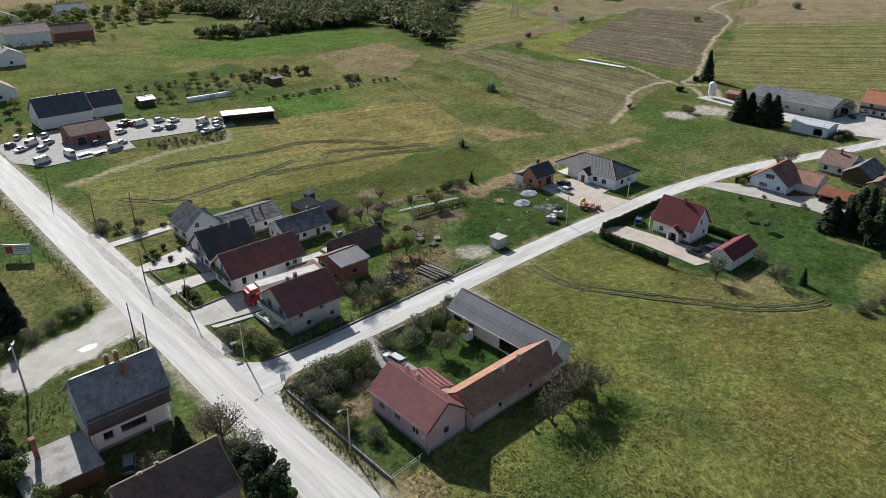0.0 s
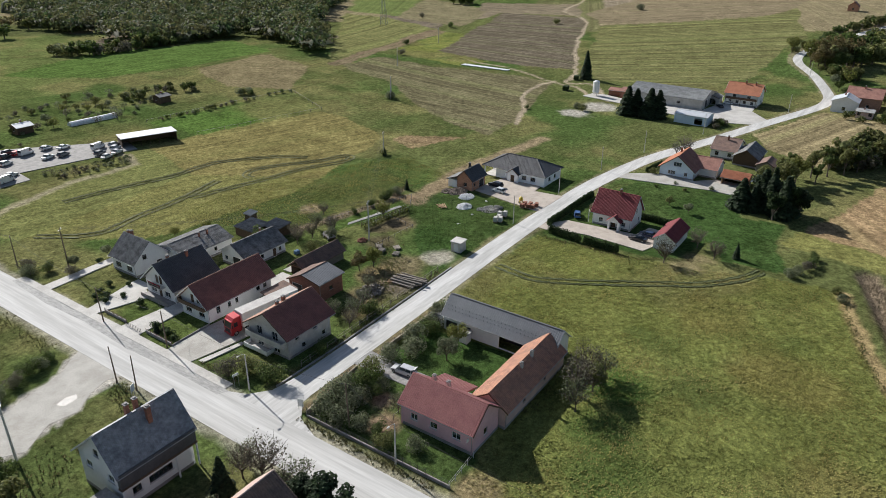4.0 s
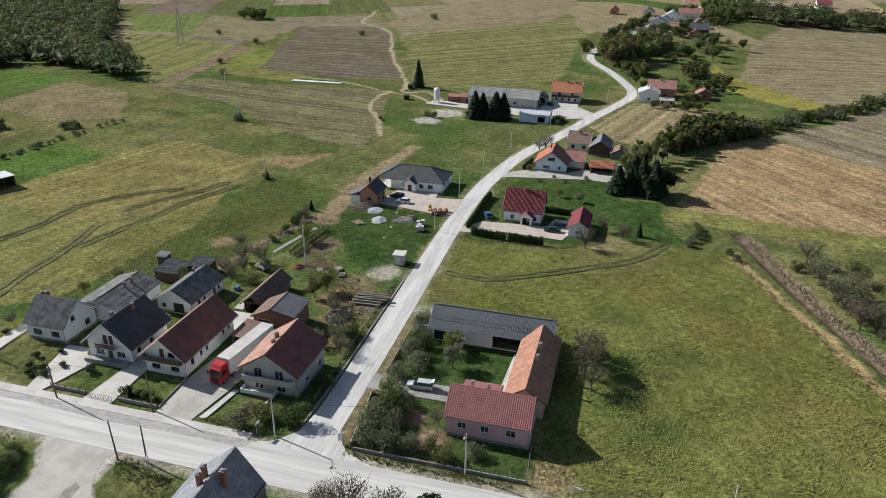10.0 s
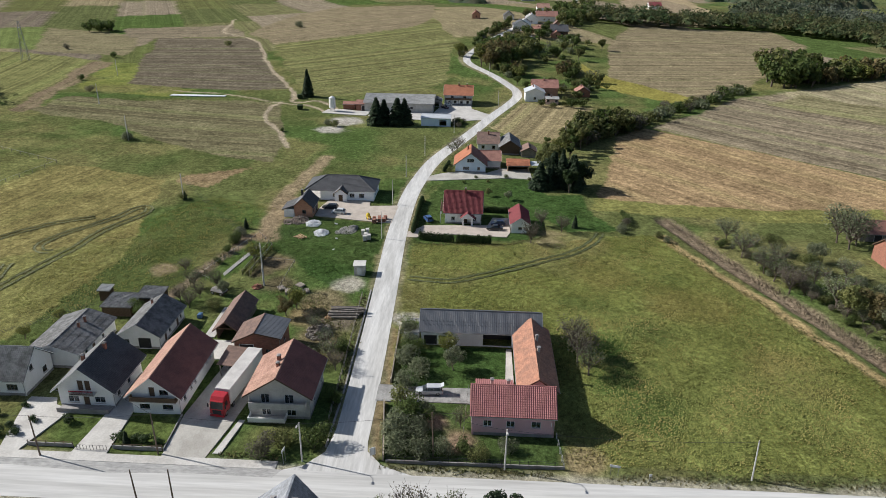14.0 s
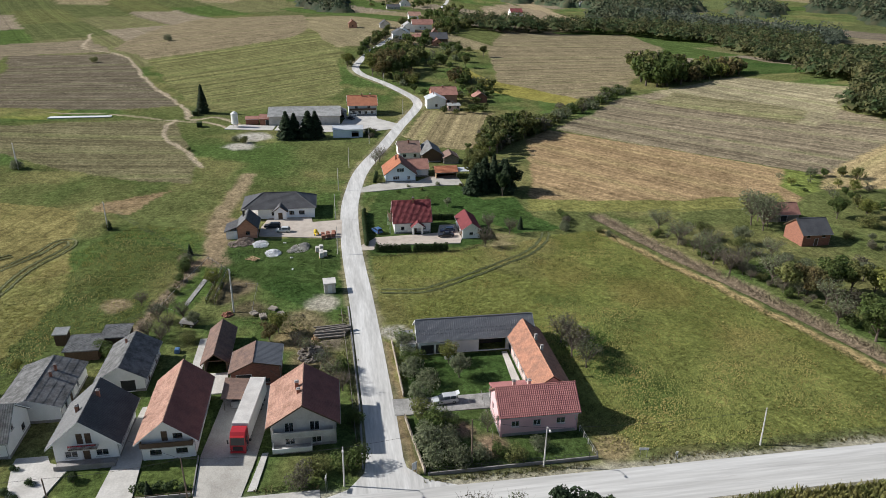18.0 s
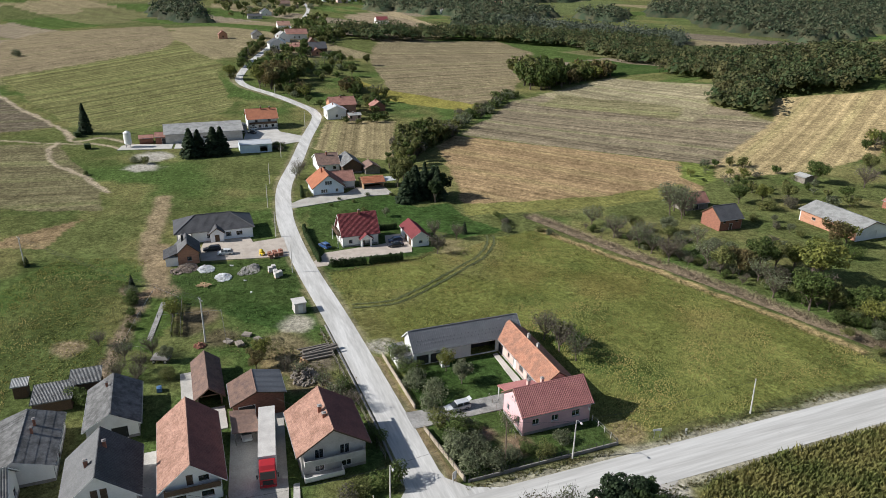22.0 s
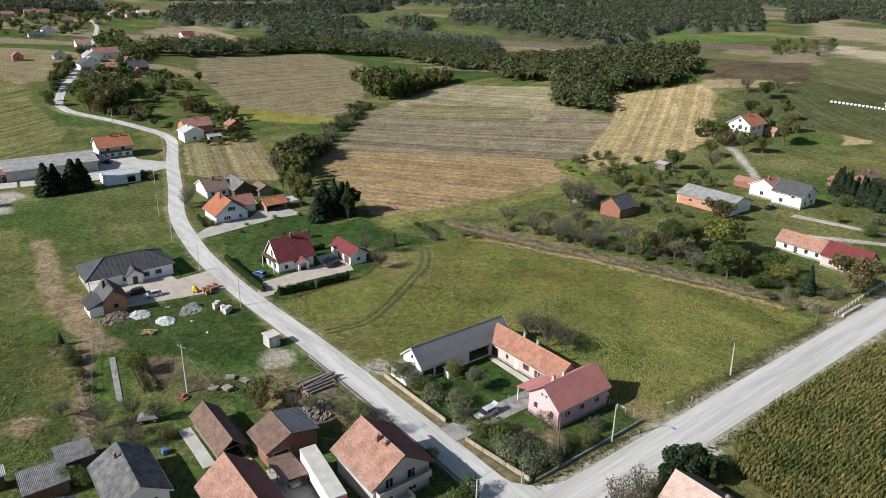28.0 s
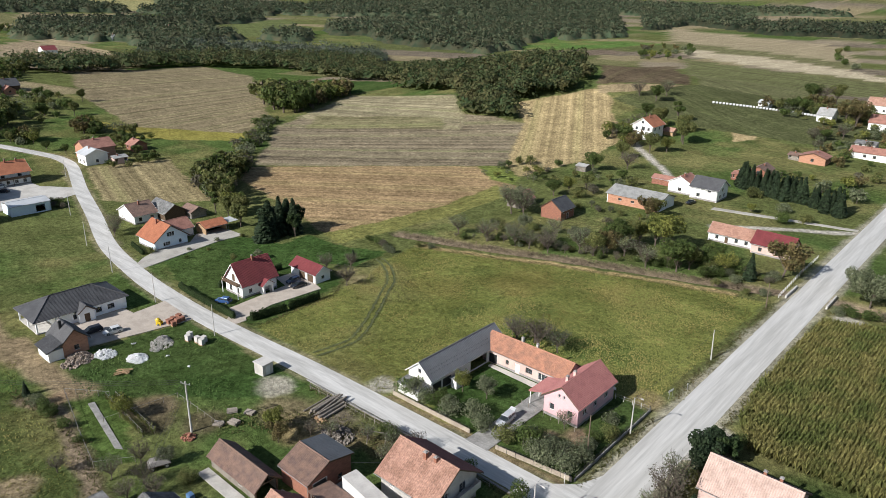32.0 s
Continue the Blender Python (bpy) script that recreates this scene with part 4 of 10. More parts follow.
def house(name, x0, x1, y0, y1, eaves, ridge, axis, wall, roof, label, base=None, over=0.55, ends=0.45, ridge_at=0.5, kind="tile", detail=True,
          openings=(), chimneys=(), gable=None, plinth=True, roof2=None, open_sides="", category="house", gutters=True, trim="white_trim", group="", thick=0.3, kind2=None):
    """A house with a pitched roof. axis: 'x' or 'y', the way of the ridge. The walls: F at the ridge's low end, B at its high end, L and R the long sides
    (for axis x: F west, B east, L north, R south; for axis y: F south, B north, L west, R east). eaves: height of the walls on L and R.
    openings: (wall, position along it from the middle, sill height, width, height, kind)."""
    base = gz((x0 + x1) / 2, (y0 + y1) / 2) if base is None else base
    cx, cy = (x0 + x1) / 2, (y0 + y1) / 2
    length, width = (x1 - x0, y1 - y0) if axis == "x" else (y1 - y0, x1 - x0)
    root = thing(name, cx, cy, base, 0 if axis == "x" else 90, label, category, group)
    eave_l, eave_r = eaves if isinstance(eaves, tuple) else (eaves, eaves)
    hl, hw = length / 2, width / 2
    ry = hw - ridge_at * width          # the ridge's place across, counted from L
    def gable_top(y):
        return eave_l + (ridge - eave_l) * (hw - y) / (hw - ry) if y >= ry else eave_r + (ridge - eave_r) * (y + hw) / (ry + hw)
    # name: origin, direction, outward normal, length, top
    walls = {"F": ((-hl, hw), (0, -1), (-1, 0), width, lambda u: gable_top(hw - u), (hw - ry,)),
             "B": ((hl, -hw), (0, 1), (1, 0), width, lambda u: gable_top(u - hw), (ry + hw,)),
             "L": ((hl - thick, hw), (-1, 0), (0, 1), length - 2 * thick, lambda u: eave_l, ()),
             "R": ((-hl + thick, -hw), (1, 0), (0, -1), length - 2 * thick, lambda u: eave_r, ())}
    for key, (o, d, n, ln, top, splits) in walls.items():
        if key in open_sides:
            continue
        mine = [q for q in openings if q[0] == key]
        holes = [(ln / 2 + p - w / 2, ln / 2 + p + w / 2, v, v + h) for _, p, v, w, h, _ in mine]
        bm = bmesh.new()
        # cap the gable a little below the roof
        wall_solid(bm, o, d, n, ln, (lambda u: top(u) - 0.1), splits, holes, thick)
        material = gable if gable and key in "FB" else wall
        part("wall", bm, M[material], root)
        if plinth:
            low = [(a, b) for a, b, v0, v1 in holes if v0 < 0.3]
            bm, u = bmesh.new(), 0.0
            for a, b in sorted(low) + [(ln, ln)]:
                if a - u > 0.05:
                    pts = [(o[0] + d[0] * q - n[0] * t, o[1] + d[1] * q - n[1] * t) for q, t in ((u, 0.0), (a, 0.0), (a, -0.03), (u, -0.03))]
                    hexa(bm, [(*q, -0.4) for q in pts] + [(*q, 0.4) for q in pts])
                u = b
            part("plinth", bm, M["plinth"], root)
        for _, p, v, w, h, what in mine:
            fm = frame_matrix(o, d, n, ln / 2 + p, v)
            if what == "window":
                add_window(root, fm, w, h, trim)
            elif what == "blind":
                add_window(root, fm, w, h, trim, blind=True)
            elif what == "dark":
                add_window(root, fm, w, h, "wood_dark")
            elif what == "door":
                add_door(root, fm, w, h)
            elif what == "white_door":
                add_door(root, fm, w, h, "white_trim")
            elif what == "gate":
                add_door(root, fm, w, h, "black", "gate")
            elif what == "garage":
                add_door(root, fm, w, h, "wood_dark", "garage_door")
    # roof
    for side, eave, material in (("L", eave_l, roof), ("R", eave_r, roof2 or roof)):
        s = 1 if side == "L" else -1
        run = (hw - ry) if side == "L" else (ry + hw)
        tilt = Vector((0, -s * run, ridge - eave)).normalized()
        out = over / max(0.2, abs(tilt.y))
        o = Vector((-hl - ends if s < 0 else hl + ends, s * hw, eave)) - tilt * out + Vector((0, 0, 0.06))
        rise = math.hypot(run, ridge - eave) + out
        slope(root, "roof_slope", o, (1 if s < 0 else -1, 0, 0), tilt, rise, length + 2 * ends, material, (kind2 or kind) if s < 0 else kind, detail)
        if gutters:
            bm = bmesh.new()
            tube(bm, [(-hl - ends, o.y + s * 0.07, o.z - 0.1), (hl + ends, o.y + s * 0.07, o.z - 0.1)], [0.065, 0.065], 6)
            g = part("gutter", bm, M["zinc"], root)
            bm = bmesh.new()
            tube(bm, [(-hl + 0.15, o.y + s * 0.07, o.z - 0.12), (-hl + 0.15, s * (hw + 0.07), o.z - 0.55), (-hl + 0.15, s * (hw + 0.07), 0.0)], [0.045] * 3, 6)
            part("downpipe", bm, M["zinc"], g)
        for e in (-1, 1):
            xe = e * (hl + ends + 0.015)
            bm = bmesh.new()
            top_p, low_p = Vector((xe, ry, ridge + 0.03)), Vector((xe, o.y, o.z))
            hexa(bm, [(xe - 0.015, low_p.y, low_p.z - 0.2), (xe + 0.015, low_p.y, low_p.z - 0.2), (xe + 0.015, top_p.y, top_p.z - 0.2), (xe - 0.015, top_p.y, top_p.z - 0.2),
                      (xe - 0.015, low_p.y, low_p.z + 0.03), (xe + 0.015, low_p.y, low_p.z + 0.03), (xe + 0.015, top_p.y, top_p.z + 0.03), (xe - 0.015, top_p.y, top_p.z + 0.03)])
            part("bargeboard", bm, M["wood_dark" if wall != "plaster_white" else "white_trim"], root)
    if detail and kind == "tile" and x0 < 100:
        n = int((length + 2 * ends) / 0.38)
        def ridge_piece():
            bm = bmesh.new()
            tube(bm, [(0, 0, 0.07), ((length + 2 * ends) / n, 0, 0.05)], [0.14, 0.12], 6)
            return finish(bm, "ridge_tile", M[roof])
        piece = kept(("ridge_tile", round(length, 2), ends, roof), ridge_piece)
        for k in range(n):
            part("ridge_tile", piece, None, root).matrix_basis = Matrix.Translation((-hl - ends + (length + 2 * ends) * k / n, ry, ridge))
    else:
        part("ridge_cap", boxes((-hl - ends, hl + ends, ry - 0.16, ry + 0.16, ridge, ridge + 0.12, 0.9)), M[roof], root)
    for px, py, z1, *rest in chimneys:
        chimney(root, px, py, gable_top(py) - 0.4, z1, *rest)
    return root


def hip_house(name, x0, x1, y0, y1, eave, ridge, wall, roof, label, base, openings=(), over=0.6, terrace=0.0):
    """A low house under a hipped roof, its ridge along y; terrace: an open end under the roof."""
    cx, cy = (x0 + x1) / 2, (y0 + y1) / 2
    root = thing(name, cx, cy, base, 90, label, "house")
    hl, hw = (y1 - y0) / 2, (x1 - x0) / 2
    th = 0.3
    he = hl - terrace
    walls = {"F": ((-hl, hw), (0, -1), (-1, 0), 2 * hw), "B": ((he, -hw), (0, 1), (1, 0), 2 * hw),
             "L": ((he - th, hw), (-1, 0), (0, 1), hl + he - 2 * th), "R": ((-hl + th, -hw), (1, 0), (0, -1), hl + he - 2 * th)}
    if terrace:
        part("terrace_floor", boxes((he + 0.01, hl, -hw, hw, -0.4, 0.06)), M["concrete"], root)
        for py in (-hw + 0.2, 0, hw - 0.2):
            part("post", boxes((hl - 0.35, hl - 0.05, py - 0.15, py + 0.15, 0.06, eave - 0.2)), M[wall], root)
    for key, (o, d, n, ln) in walls.items():
        mine = [q for q in openings if q[0] == key]
        bm = bmesh.new()
        wall_solid(bm, o, d, n, ln, lambda u: eave, (), [(ln / 2 + p - w / 2, ln / 2 + p + w / 2, v, v + h) for _, p, v, w, h, _ in mine], th)
        part("wall", bm, M[wall], root)
        for _, p, v, w, h, what in mine:
            fm = frame_matrix(o, d, n, ln / 2 + p, v)
            if what == "door":
                add_door(root, fm, w, h, "black")
            else:
                add_window(root, fm, w, h, "black")
    a, b = hl + over, hw + over
    ze = eave - 0.12
    tip = hl - hw
    corner = [(-a, -b, ze), (a, -b, ze), (a, b, ze), (-a, b, ze)]
    r0, r1 = (-tip, 0, ridge), (tip, 0, ridge)
    for quad in ((corner[0], corner[1], r1, r0), (corner[1], corner[2], r1), (corner[2], corner[3], r0, r1), (corner[3], corner[0], r0)):
        p = [Vector(q) for q in quad]
        along = (p[1] - p[0])
        length = along.length
        along.normalize()
        nrm = (p[1] - p[0]).cross(p[2] - p[0]).normalized()
        up = nrm.cross(along)
        rise = (p[2] - p[0]).dot(up)
        bm = bmesh.new()
        n = round(rise / 0.36)
        e0, e1 = (0.0, (p[3] - p[0]).dot(along) if len(p) == 4 else (p[2] - p[0]).dot(along)), (length, (p[2] - p[0]).dot(along))
        for k in range(n):
            f0, f1 = k / n, (k + 1) / n
            def at(f, side, t):
                u = (e0[0] + (e0[1] - e0[0]) * f) if side == 0 else (e1[0] + (e1[1] - e1[0]) * f)
                return p[0] + along * u + up * rise * f + nrm * t
            cols = max(1, int(((e1[0] + (e1[1] - e1[0]) * f0) - (e0[0] + (e0[1] - e0[0]) * f0)) / 0.6))
            for c in range(cols):
                q = [at(f0, 0, 0.05).lerp(at(f0, 1, 0.05), c / cols), at(f0, 0, 0.05).lerp(at(f0, 1, 0.05), (c + 1) / cols),
                     at(f1, 0, 0.0).lerp(at(f1, 1, 0.0), (c + 1) / cols), at(f1, 0, 0.0).lerp(at(f1, 1, 0.0), c / cols)]
                w = [q[0] - nrm * 0.15, q[1] - nrm * 0.15, q[2] - nrm * 0.1, q[3] - nrm * 0.1]
                hexa(bm, [*w, *q])
        bmesh.ops.remove_doubles(bm, verts=bm.verts, dist=0.002)
        part("roof_slope", bm, M[roof], root)
    for s, e in ((corner[0], r0), (corner[3], r0), (corner[1], r1), (corner[2], r1), (r0, r1)):
        bm = bmesh.new()
        tube(bm, [Vector(s) + Vector((0, 0, 0.06)), Vector(e) + Vector((0, 0, 0.06))], [0.12, 0.12], 6)
        part("ridge_cap", bm, M[roof], root)
    part("soffit", boxes((-a + 0.02, a - 0.02, -b + 0.02, b - 0.02, ze - 0.06, ze - 0.02)), M["white_trim"], root)
    return root


def balcony(parent, x0, x1, y0, y1, z, rail="white_trim", height=0.95, solid=True, posts=False):
    """A balcony slab with a parapet on its three free sides; the house is on the +x side."""
    part("balcony_slab", boxes((x0, x1, y0, y1, z - 0.16, z)), M["concrete"], parent)
    if solid:
        part("parapet", boxes((x0, x0 + 0.1, y0, y1, z, z + height), (x0 + 0.1, x1 - 0.03, y0, y0 + 0.1, z, z + height), (x0 + 0.1, x1 - 0.03, y1 - 0.1, y1, z, z + height)), M[rail], parent)
    else:
        bm = boxes((x0, x0 + 0.06, y0, y1, z + height - 0.06, z + height), (x0, x0 + 0.06, y0, y1, z + 0.1, z + 0.16))
        n = int((y1 - y0) / 0.16)
        for k in range(n + 1):
            y = y0 + 0.04 + (y1 - y0 - 0.08) * k / n
            box(bm, x0 + 0.01, x0 + 0.05, y - 0.02, y + 0.02, z + 0.002, z + height - 0.06)
        part("railing", bm, M[rail], parent)
    if posts:
        for y in (y0 + 0.1, y1 - 0.1):
            part("post", boxes((x0 + 0.02, x0 + 0.18, y - 0.08, y + 0.08, -0.3, z - 0.16)), M["white_trim"], parent)


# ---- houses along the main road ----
# South slopes here and on the next house take the shade-darkened tile
h4 = house("house", 52.2, 62.8, 96.0, 105.8, 4.75, 8.0, "x", "plaster_grey", "tile_orange", "two-storey grey house, orange tile roof, two balconies", base=0.0, over=0.75, ends=0.75, category="house", roof2="tile_orange_shade",
           openings=[("F", -2.2, 0.4, 1.5, 1.7, "window"), ("F", 1.9, 0.4, 1.5, 1.7, "window"), ("F", -2.2, 2.75, 1.4, 1.75, "window"), ("F", 1.7, 2.75, 1.5, 1.75, "window"),
                     ("R", -3, 2.9, 1.0, 1.1, "window"), ("R", 1.5, 2.9, 1.0, 1.1, "window"), ("R", 3.6, 0.7, 1.0, 1.0, "window"), ("R", -1.5, 0.7, 1.0, 1.0, "window"),
                     ("L", -3, 2.9, 1.0, 1.1, "window"), ("L", 1.5, 2.9, 1.0, 1.1, "window"), ("B", 0, 2.9, 1.2, 1.1, "window")],
           chimneys=[(-0.2, 0.9, 8.6, 0.55), (-2.0, 0.6, 8.4, 0.5)], gable="plaster_grey")
balcony(h4, -6.5, -5.3, -4.6, 4.6, 2.65, "plaster_grey")
balcony(h4, -7.0, -5.3, -1.2, 4.8, 0.35, "plaster_white", 0.7)
h3 = house("house", 52.1, 68.0, 117.3, 125.0, 3.95, 7.15, "x", "plaster_white", "tile_orange", "long white house, tiled roof, balcony under the gable", base=0.0, roof2="tile_orange_shade", over=0.8, ends=0.75,
           openings=[("F", -1.9, 0.7, 1.7, 1.0, "dark"), ("F", 1.9, 0.7, 1.7, 1.0, "dark"), ("F", -0.3, 3.2, 0.9, 1.8, "door"), ("F", 1.6, 3.5, 1.4, 1.0, "dark"),
                     ("R", -5.5, 1.1, 0.9, 1.4, "dark"), ("R", -2.8, 1.3, 0.7, 1.1, "dark"), ("R", -1.0, 1.3, 0.7, 1.1, "dark"), ("R", 4.5, 1.6, 0.9, 0.9, "dark"), ("R", 6.3, 1.6, 0.9, 0.9, "dark"),
                     ("L", -3, 1.1, 1.0, 1.2, "dark"), ("L", 3, 1.1, 1.0, 1.2, "dark")], plinth=False)
balcony(h3, -8.9, -7.96, -3.8, 3.8, 2.75, "wood_dark", 0.85)
h2 = house("house", 53.0, 63.2, 128.6, 137.6, 3.85, 7.7, "x", "plaster_white", "tile_grey", "white house, dark tile roof, flower-decked balcony", base=0.0, over=0.8, ends=0.8,
           openings=[("F", -2.2, 0.8, 1.8, 1.2, "blind"), ("F", 2.2, 0.8, 1.8, 1.2, "blind"), ("F", -0.6, 3.2, 0.9, 1.9, "door"), ("F", 0.6, 3.2, 0.9, 1.9, "door"), ("F", 0, 0.3, 1.0, 2.0, "door"),
                     ("R", -3, 1.0, 1.1, 1.2, "window"), ("R", 0.5, 1.0, 1.1, 1.2, "window"), ("L", 0, 1.0, 1.1, 1.2, "window")], chimneys=[(1.5, -0.8, 8.2, 0.45), (-1.4, 1.5, 7.6, 0.5)])
balcony(h2, -6.3, -5.1, -2.0, 2.0, 3.05, "wood_dark", 0.8, False)
part("terrace", boxes((-6.9, -5.1, -4.3, 4.3, -0.3, 0.28), (-6.9, -6.8, -4.3, 4.3, 0.28, 0.8)), M["plinth"], h2, "grey walled terrace")
bm = bmesh.new()
for k in range(26):
    fy = -1.9 + 3.8 * k / 25
    box(bm, -6.4 - 0.05 * random.random(), -6.26, fy - 0.05, fy + 0.05, 3.72 + 0.06 * random.random(), 3.86 + 0.08 * random.random(), 0.5)
part("flower_box", bm, M["flowers"], h2, "red geraniums along the balcony rail")
house("house", 55.3, 63.4, 144.9, 153.4, 3.4, 7.0, "y", "plaster_white", "fibre_grey", "white house with weathered grey slate roof", base=0.0, kind="tile", over=0.5, ends=0.45,
      openings=[("L", -2, 0.9, 1.9, 1.2, "dark"), ("L", 2, 0.9, 1.9, 1.2, "dark"), ("F", 1.8, 0.9, 1.2, 1.2, "dark"), ("F", -1.5, 3.4, 1.0, 1.1, "dark")], chimneys=[(2.5, -0.6, 7.6), (3.5, -0.4, 7.5)])
house("outbuilding", 63.9, 77.2, 140.2, 150.0, 2.9, 4.6, "x", "plaster_white", "fibre_grey", "long white outbuilding under a low corrugated roof", base=0.0, kind="wave", over=0.4, ends=0.3,
      openings=[("R", -4, 0.9, 0.9, 1.3, "dark"), ("R", -1.5, 0.0, 1.0, 2.0, "door"), ("R", 2, 1.1, 0.8, 0.9, "dark"), ("F", -2.5, 1, 1, 1.2, "dark")], chimneys=[(0.5, -1.5, 5.2, 0.35), (2.6, -1.6, 5.3, 0.35)], category="outbuilding")
house("outbuilding", 71.2, 83.0, 128.8, 136.4, 2.9, 5.2, "x", "plaster_white", "fibre_grey", "low white outbuilding with grey corrugated roof", base=0.0, kind="wave", over=0.55, ends=0.5,
      openings=[("R", -3, 0.0, 0.95, 2.0, "door"), ("R", -1, 0.9, 0.9, 0.9, "dark"), ("R", 2.6, 0.0, 0.95, 2.0, "door"), ("R", 4.3, 0.9, 0.8, 0.9, "dark"), ("F", 1, 0.0, 2.4, 2.2, "gate"), ("F", -2.4, 0.9, 0.9, 0.9, "dark")],
      chimneys=[(3.0, 0.9, 5.6, 0.35)], category="outbuilding")
h6 = house("barn", 75.6, 88.0, 115.4, 119.6, 2.2, 3.9, "x", "wood_grey", "tile_worn", "narrow open-fronted shed with worn brown tiles", base=0.0, over=0.5, ends=0.5, open_sides="F", plinth=False,
           openings=[("R", -3, 0.0, 1.6, 1.9, "door"), ("L", 2, 0.8, 0.8, 0.8, "dark")], category="shed", gutters=False)
for py in (-1.9, 1.9):
    part("post", boxes((-6.0, -5.8, py - 0.1, py + 0.1, -0.3, 2.2)), M["wood_dark"], h6)
part("tie_beam", boxes((-6.0, -5.8, -2.1, 2.1, 2.0, 2.2)), M["wood_dark"], h6)
house("barn", 70.0, 76.8, 105.6, 114.0, (3.1, 4.1), 5.05, "x", "brick", "tile_worn", "brick barn, roof half old tile, half dark metal", base=0.0, over=0.4, ends=0.35, ridge_at=0.47, roof2="metal_dark", kind2="seam",
      openings=[("F", -2.0, 0.0, 2.6, 2.4, "gate"), ("F", 2.0, 0.6, 0.9, 0.9, "dark"), ("R", 0, 1.6, 1.0, 0.8, "dark")], plinth=False, category="barn")
lean = thing("car_canopy", 66.0, 112.7, 0, 0, "dark lean-to car canopy on timber posts", "canopy")
for px in (-2.8, 0, 2.8):
    for py in (-1.7, 1.7):
        part("post", boxes((px - 0.07, px + 0.07, py - 0.07, py + 0.07, -0.3, 2.35 + 0.12 * py)), M["wood_grey"], lean)
bm = bmesh.new()
hexa(bm, [(-3.2, -2.1, 2.1), (3.2, -2.1, 2.1), (3.2, 2.1, 2.6), (-3.2, 2.1, 2.6), (-3.2, -2.1, 2.2), (3.2, -2.1, 2.2), (3.2, 2.1, 2.7), (-3.2, 2.1, 2.7)])
part("roof_panel", bm, M["tile_worn"], lean)

# ---- pink farmstead ----
pink = house("house", 50.3, 57.5, 57.0, 69.9, 4.0, 6.85, "y", "plaster_pink", "tile_rose", "pink farmhouse with rose-red tile roof", base=0.0, over=0.45, ends=0.35,
             openings=[("L", 3.6, 1.5, 1.5, 1.2, "blind"), ("L", -0.4, 1.5, 1.3, 1.15, "window"), ("L", -4.0, 1.5, 1.3, 1.15, "window"), ("B", -1.9, 1.3, 1.0, 1.3, "window"), ("B", 1.9, 1.3, 1.0, 1.3, "window"),
                       ("B", -0.5, 4.4, 0.5, 0.7, "window"), ("B", 0.5, 4.4, 0.5, 0.7, "window"), ("F", 0, 1.3, 1.1, 1.3, "window"), ("R", 2, 0.2, 1.0, 2.0, "door")],
             chimneys=[(3.4, -0.9, 7.3, 0.5, "plaster_rose"), (0.8, -0.9, 7.2, 0.5, "plaster_rose")])
part("satellite_dish", boxes((-5.9, -5.85, 3.75, 4.3, 2.4, 2.95)), M["white_trim"], pink)
house("farm_wing", 57.9, 78.2, 56.0, 62.0, 3.3, 5.4, "x", "plaster_rose", "tile_old", "low rose-plastered farm wing with patched old orange tiles", base=0.0, over=0.5, ends=0.1,
      openings=[("L", -7.5, 0.0, 2.2, 2.1, "gate"), ("L", -3.8, 1.0, 0.8, 1.0, "dark"), ("L", -1.2, 0.0, 1.0, 2.0, "white_door"), ("L", 1.6, 1.0, 1.6, 1.2, "dark"), ("L", 5, 0.6, 2.4, 1.6, "window"),
                ("R", -4, 1.2, 0.8, 0.8, "dark"), ("R", 3, 1.2, 0.8, 0.8, "dark")], chimneys=[(2.6, -0.5, 6.2, 0.45, "plaster_grey"), (-1.0, -0.6, 6.0, 0.45, "plaster_grey")], category="farm building")
porch = thing("porch_roof", 59.4, 66.2, 0, 0, "red-tiled lean-to porch behind the pink house", "porch")
slope(porch, "roof_slope", (1.9, -3.2, 2.75), (0, 1, 0), Vector((-3.7, 0, 1.15)).normalized(), 3.85, 6.4, "tile_rose", "tile", True)
for py in (-3.0, 0, 3.0):
    part("post", boxes((1.5, 1.66, py - 0.08, py + 0.08, -0.3, 2.72)), M["white_trim"], porch)
barn = house("barn", 76.5, 82.4, 57.2, 79.9, 3.55, 6.05, "y", "plaster_white", "metal_dark", "long white barn, dark ribbed metal roof with snow guards", base=0.0, over=0.6, ends=0.4, kind="seam",
             openings=[("L", -9.6, 0.0, 2.5, 2.0, "gate"), ("L", -6.7, 0.0, 2.5, 2.0, "gate"), ("L", -6.7, 2.35, 1.0, 0.8, "dark"), ("L", 3.2, 0.0, 5.4, 2.9, "none"), ("B", 0, 3.6, 0.8, 0.9, "dark")], category="barn", plinth=False)
guard = finish(boxes((-0.03, 0.03, -0.06, 0.06, -0.1, 0.14)), "snow_guard", M["black"])
for row, rise in ((0.55, 0.47), (1.1, 0.93)):
    for k in range(30):
        part("snow_guard", guard, None, barn).matrix_basis = Matrix.Translation((-11.4 + 22.8 * (k + 0.5 * (row > 1)) / 30, 2.95 - row, 3.66 + rise))
# Black sheet added mid-barn to stand for the shade inside the bay
part("rear_wall_panel", boxes((-5.9, -0.5, 0.2, 0.3, 0.0, 2.9)), M["black"], barn, "black sheet standing for shade inside the open bay")
stub = thing("outbuilding", 79.5, 81.7, 0, 0, "small white lean-to shed against the barn gable", "shed")
part("wall", boxes((-2.6, 2.6, -1.3, 1.4, -0.3, 2.1)), M["plaster_white"], stub)
bm = bmesh.new()
hexa(bm, [(-2.8, -1.35, 2.3), (2.8, -1.35, 2.3), (2.8, 1.6, 2.0), (-2.8, 1.6, 2.0), (-2.8, -1.35, 2.42), (2.8, -1.35, 2.42), (2.8, 1.6, 2.12), (-2.8, 1.6, 2.12)])
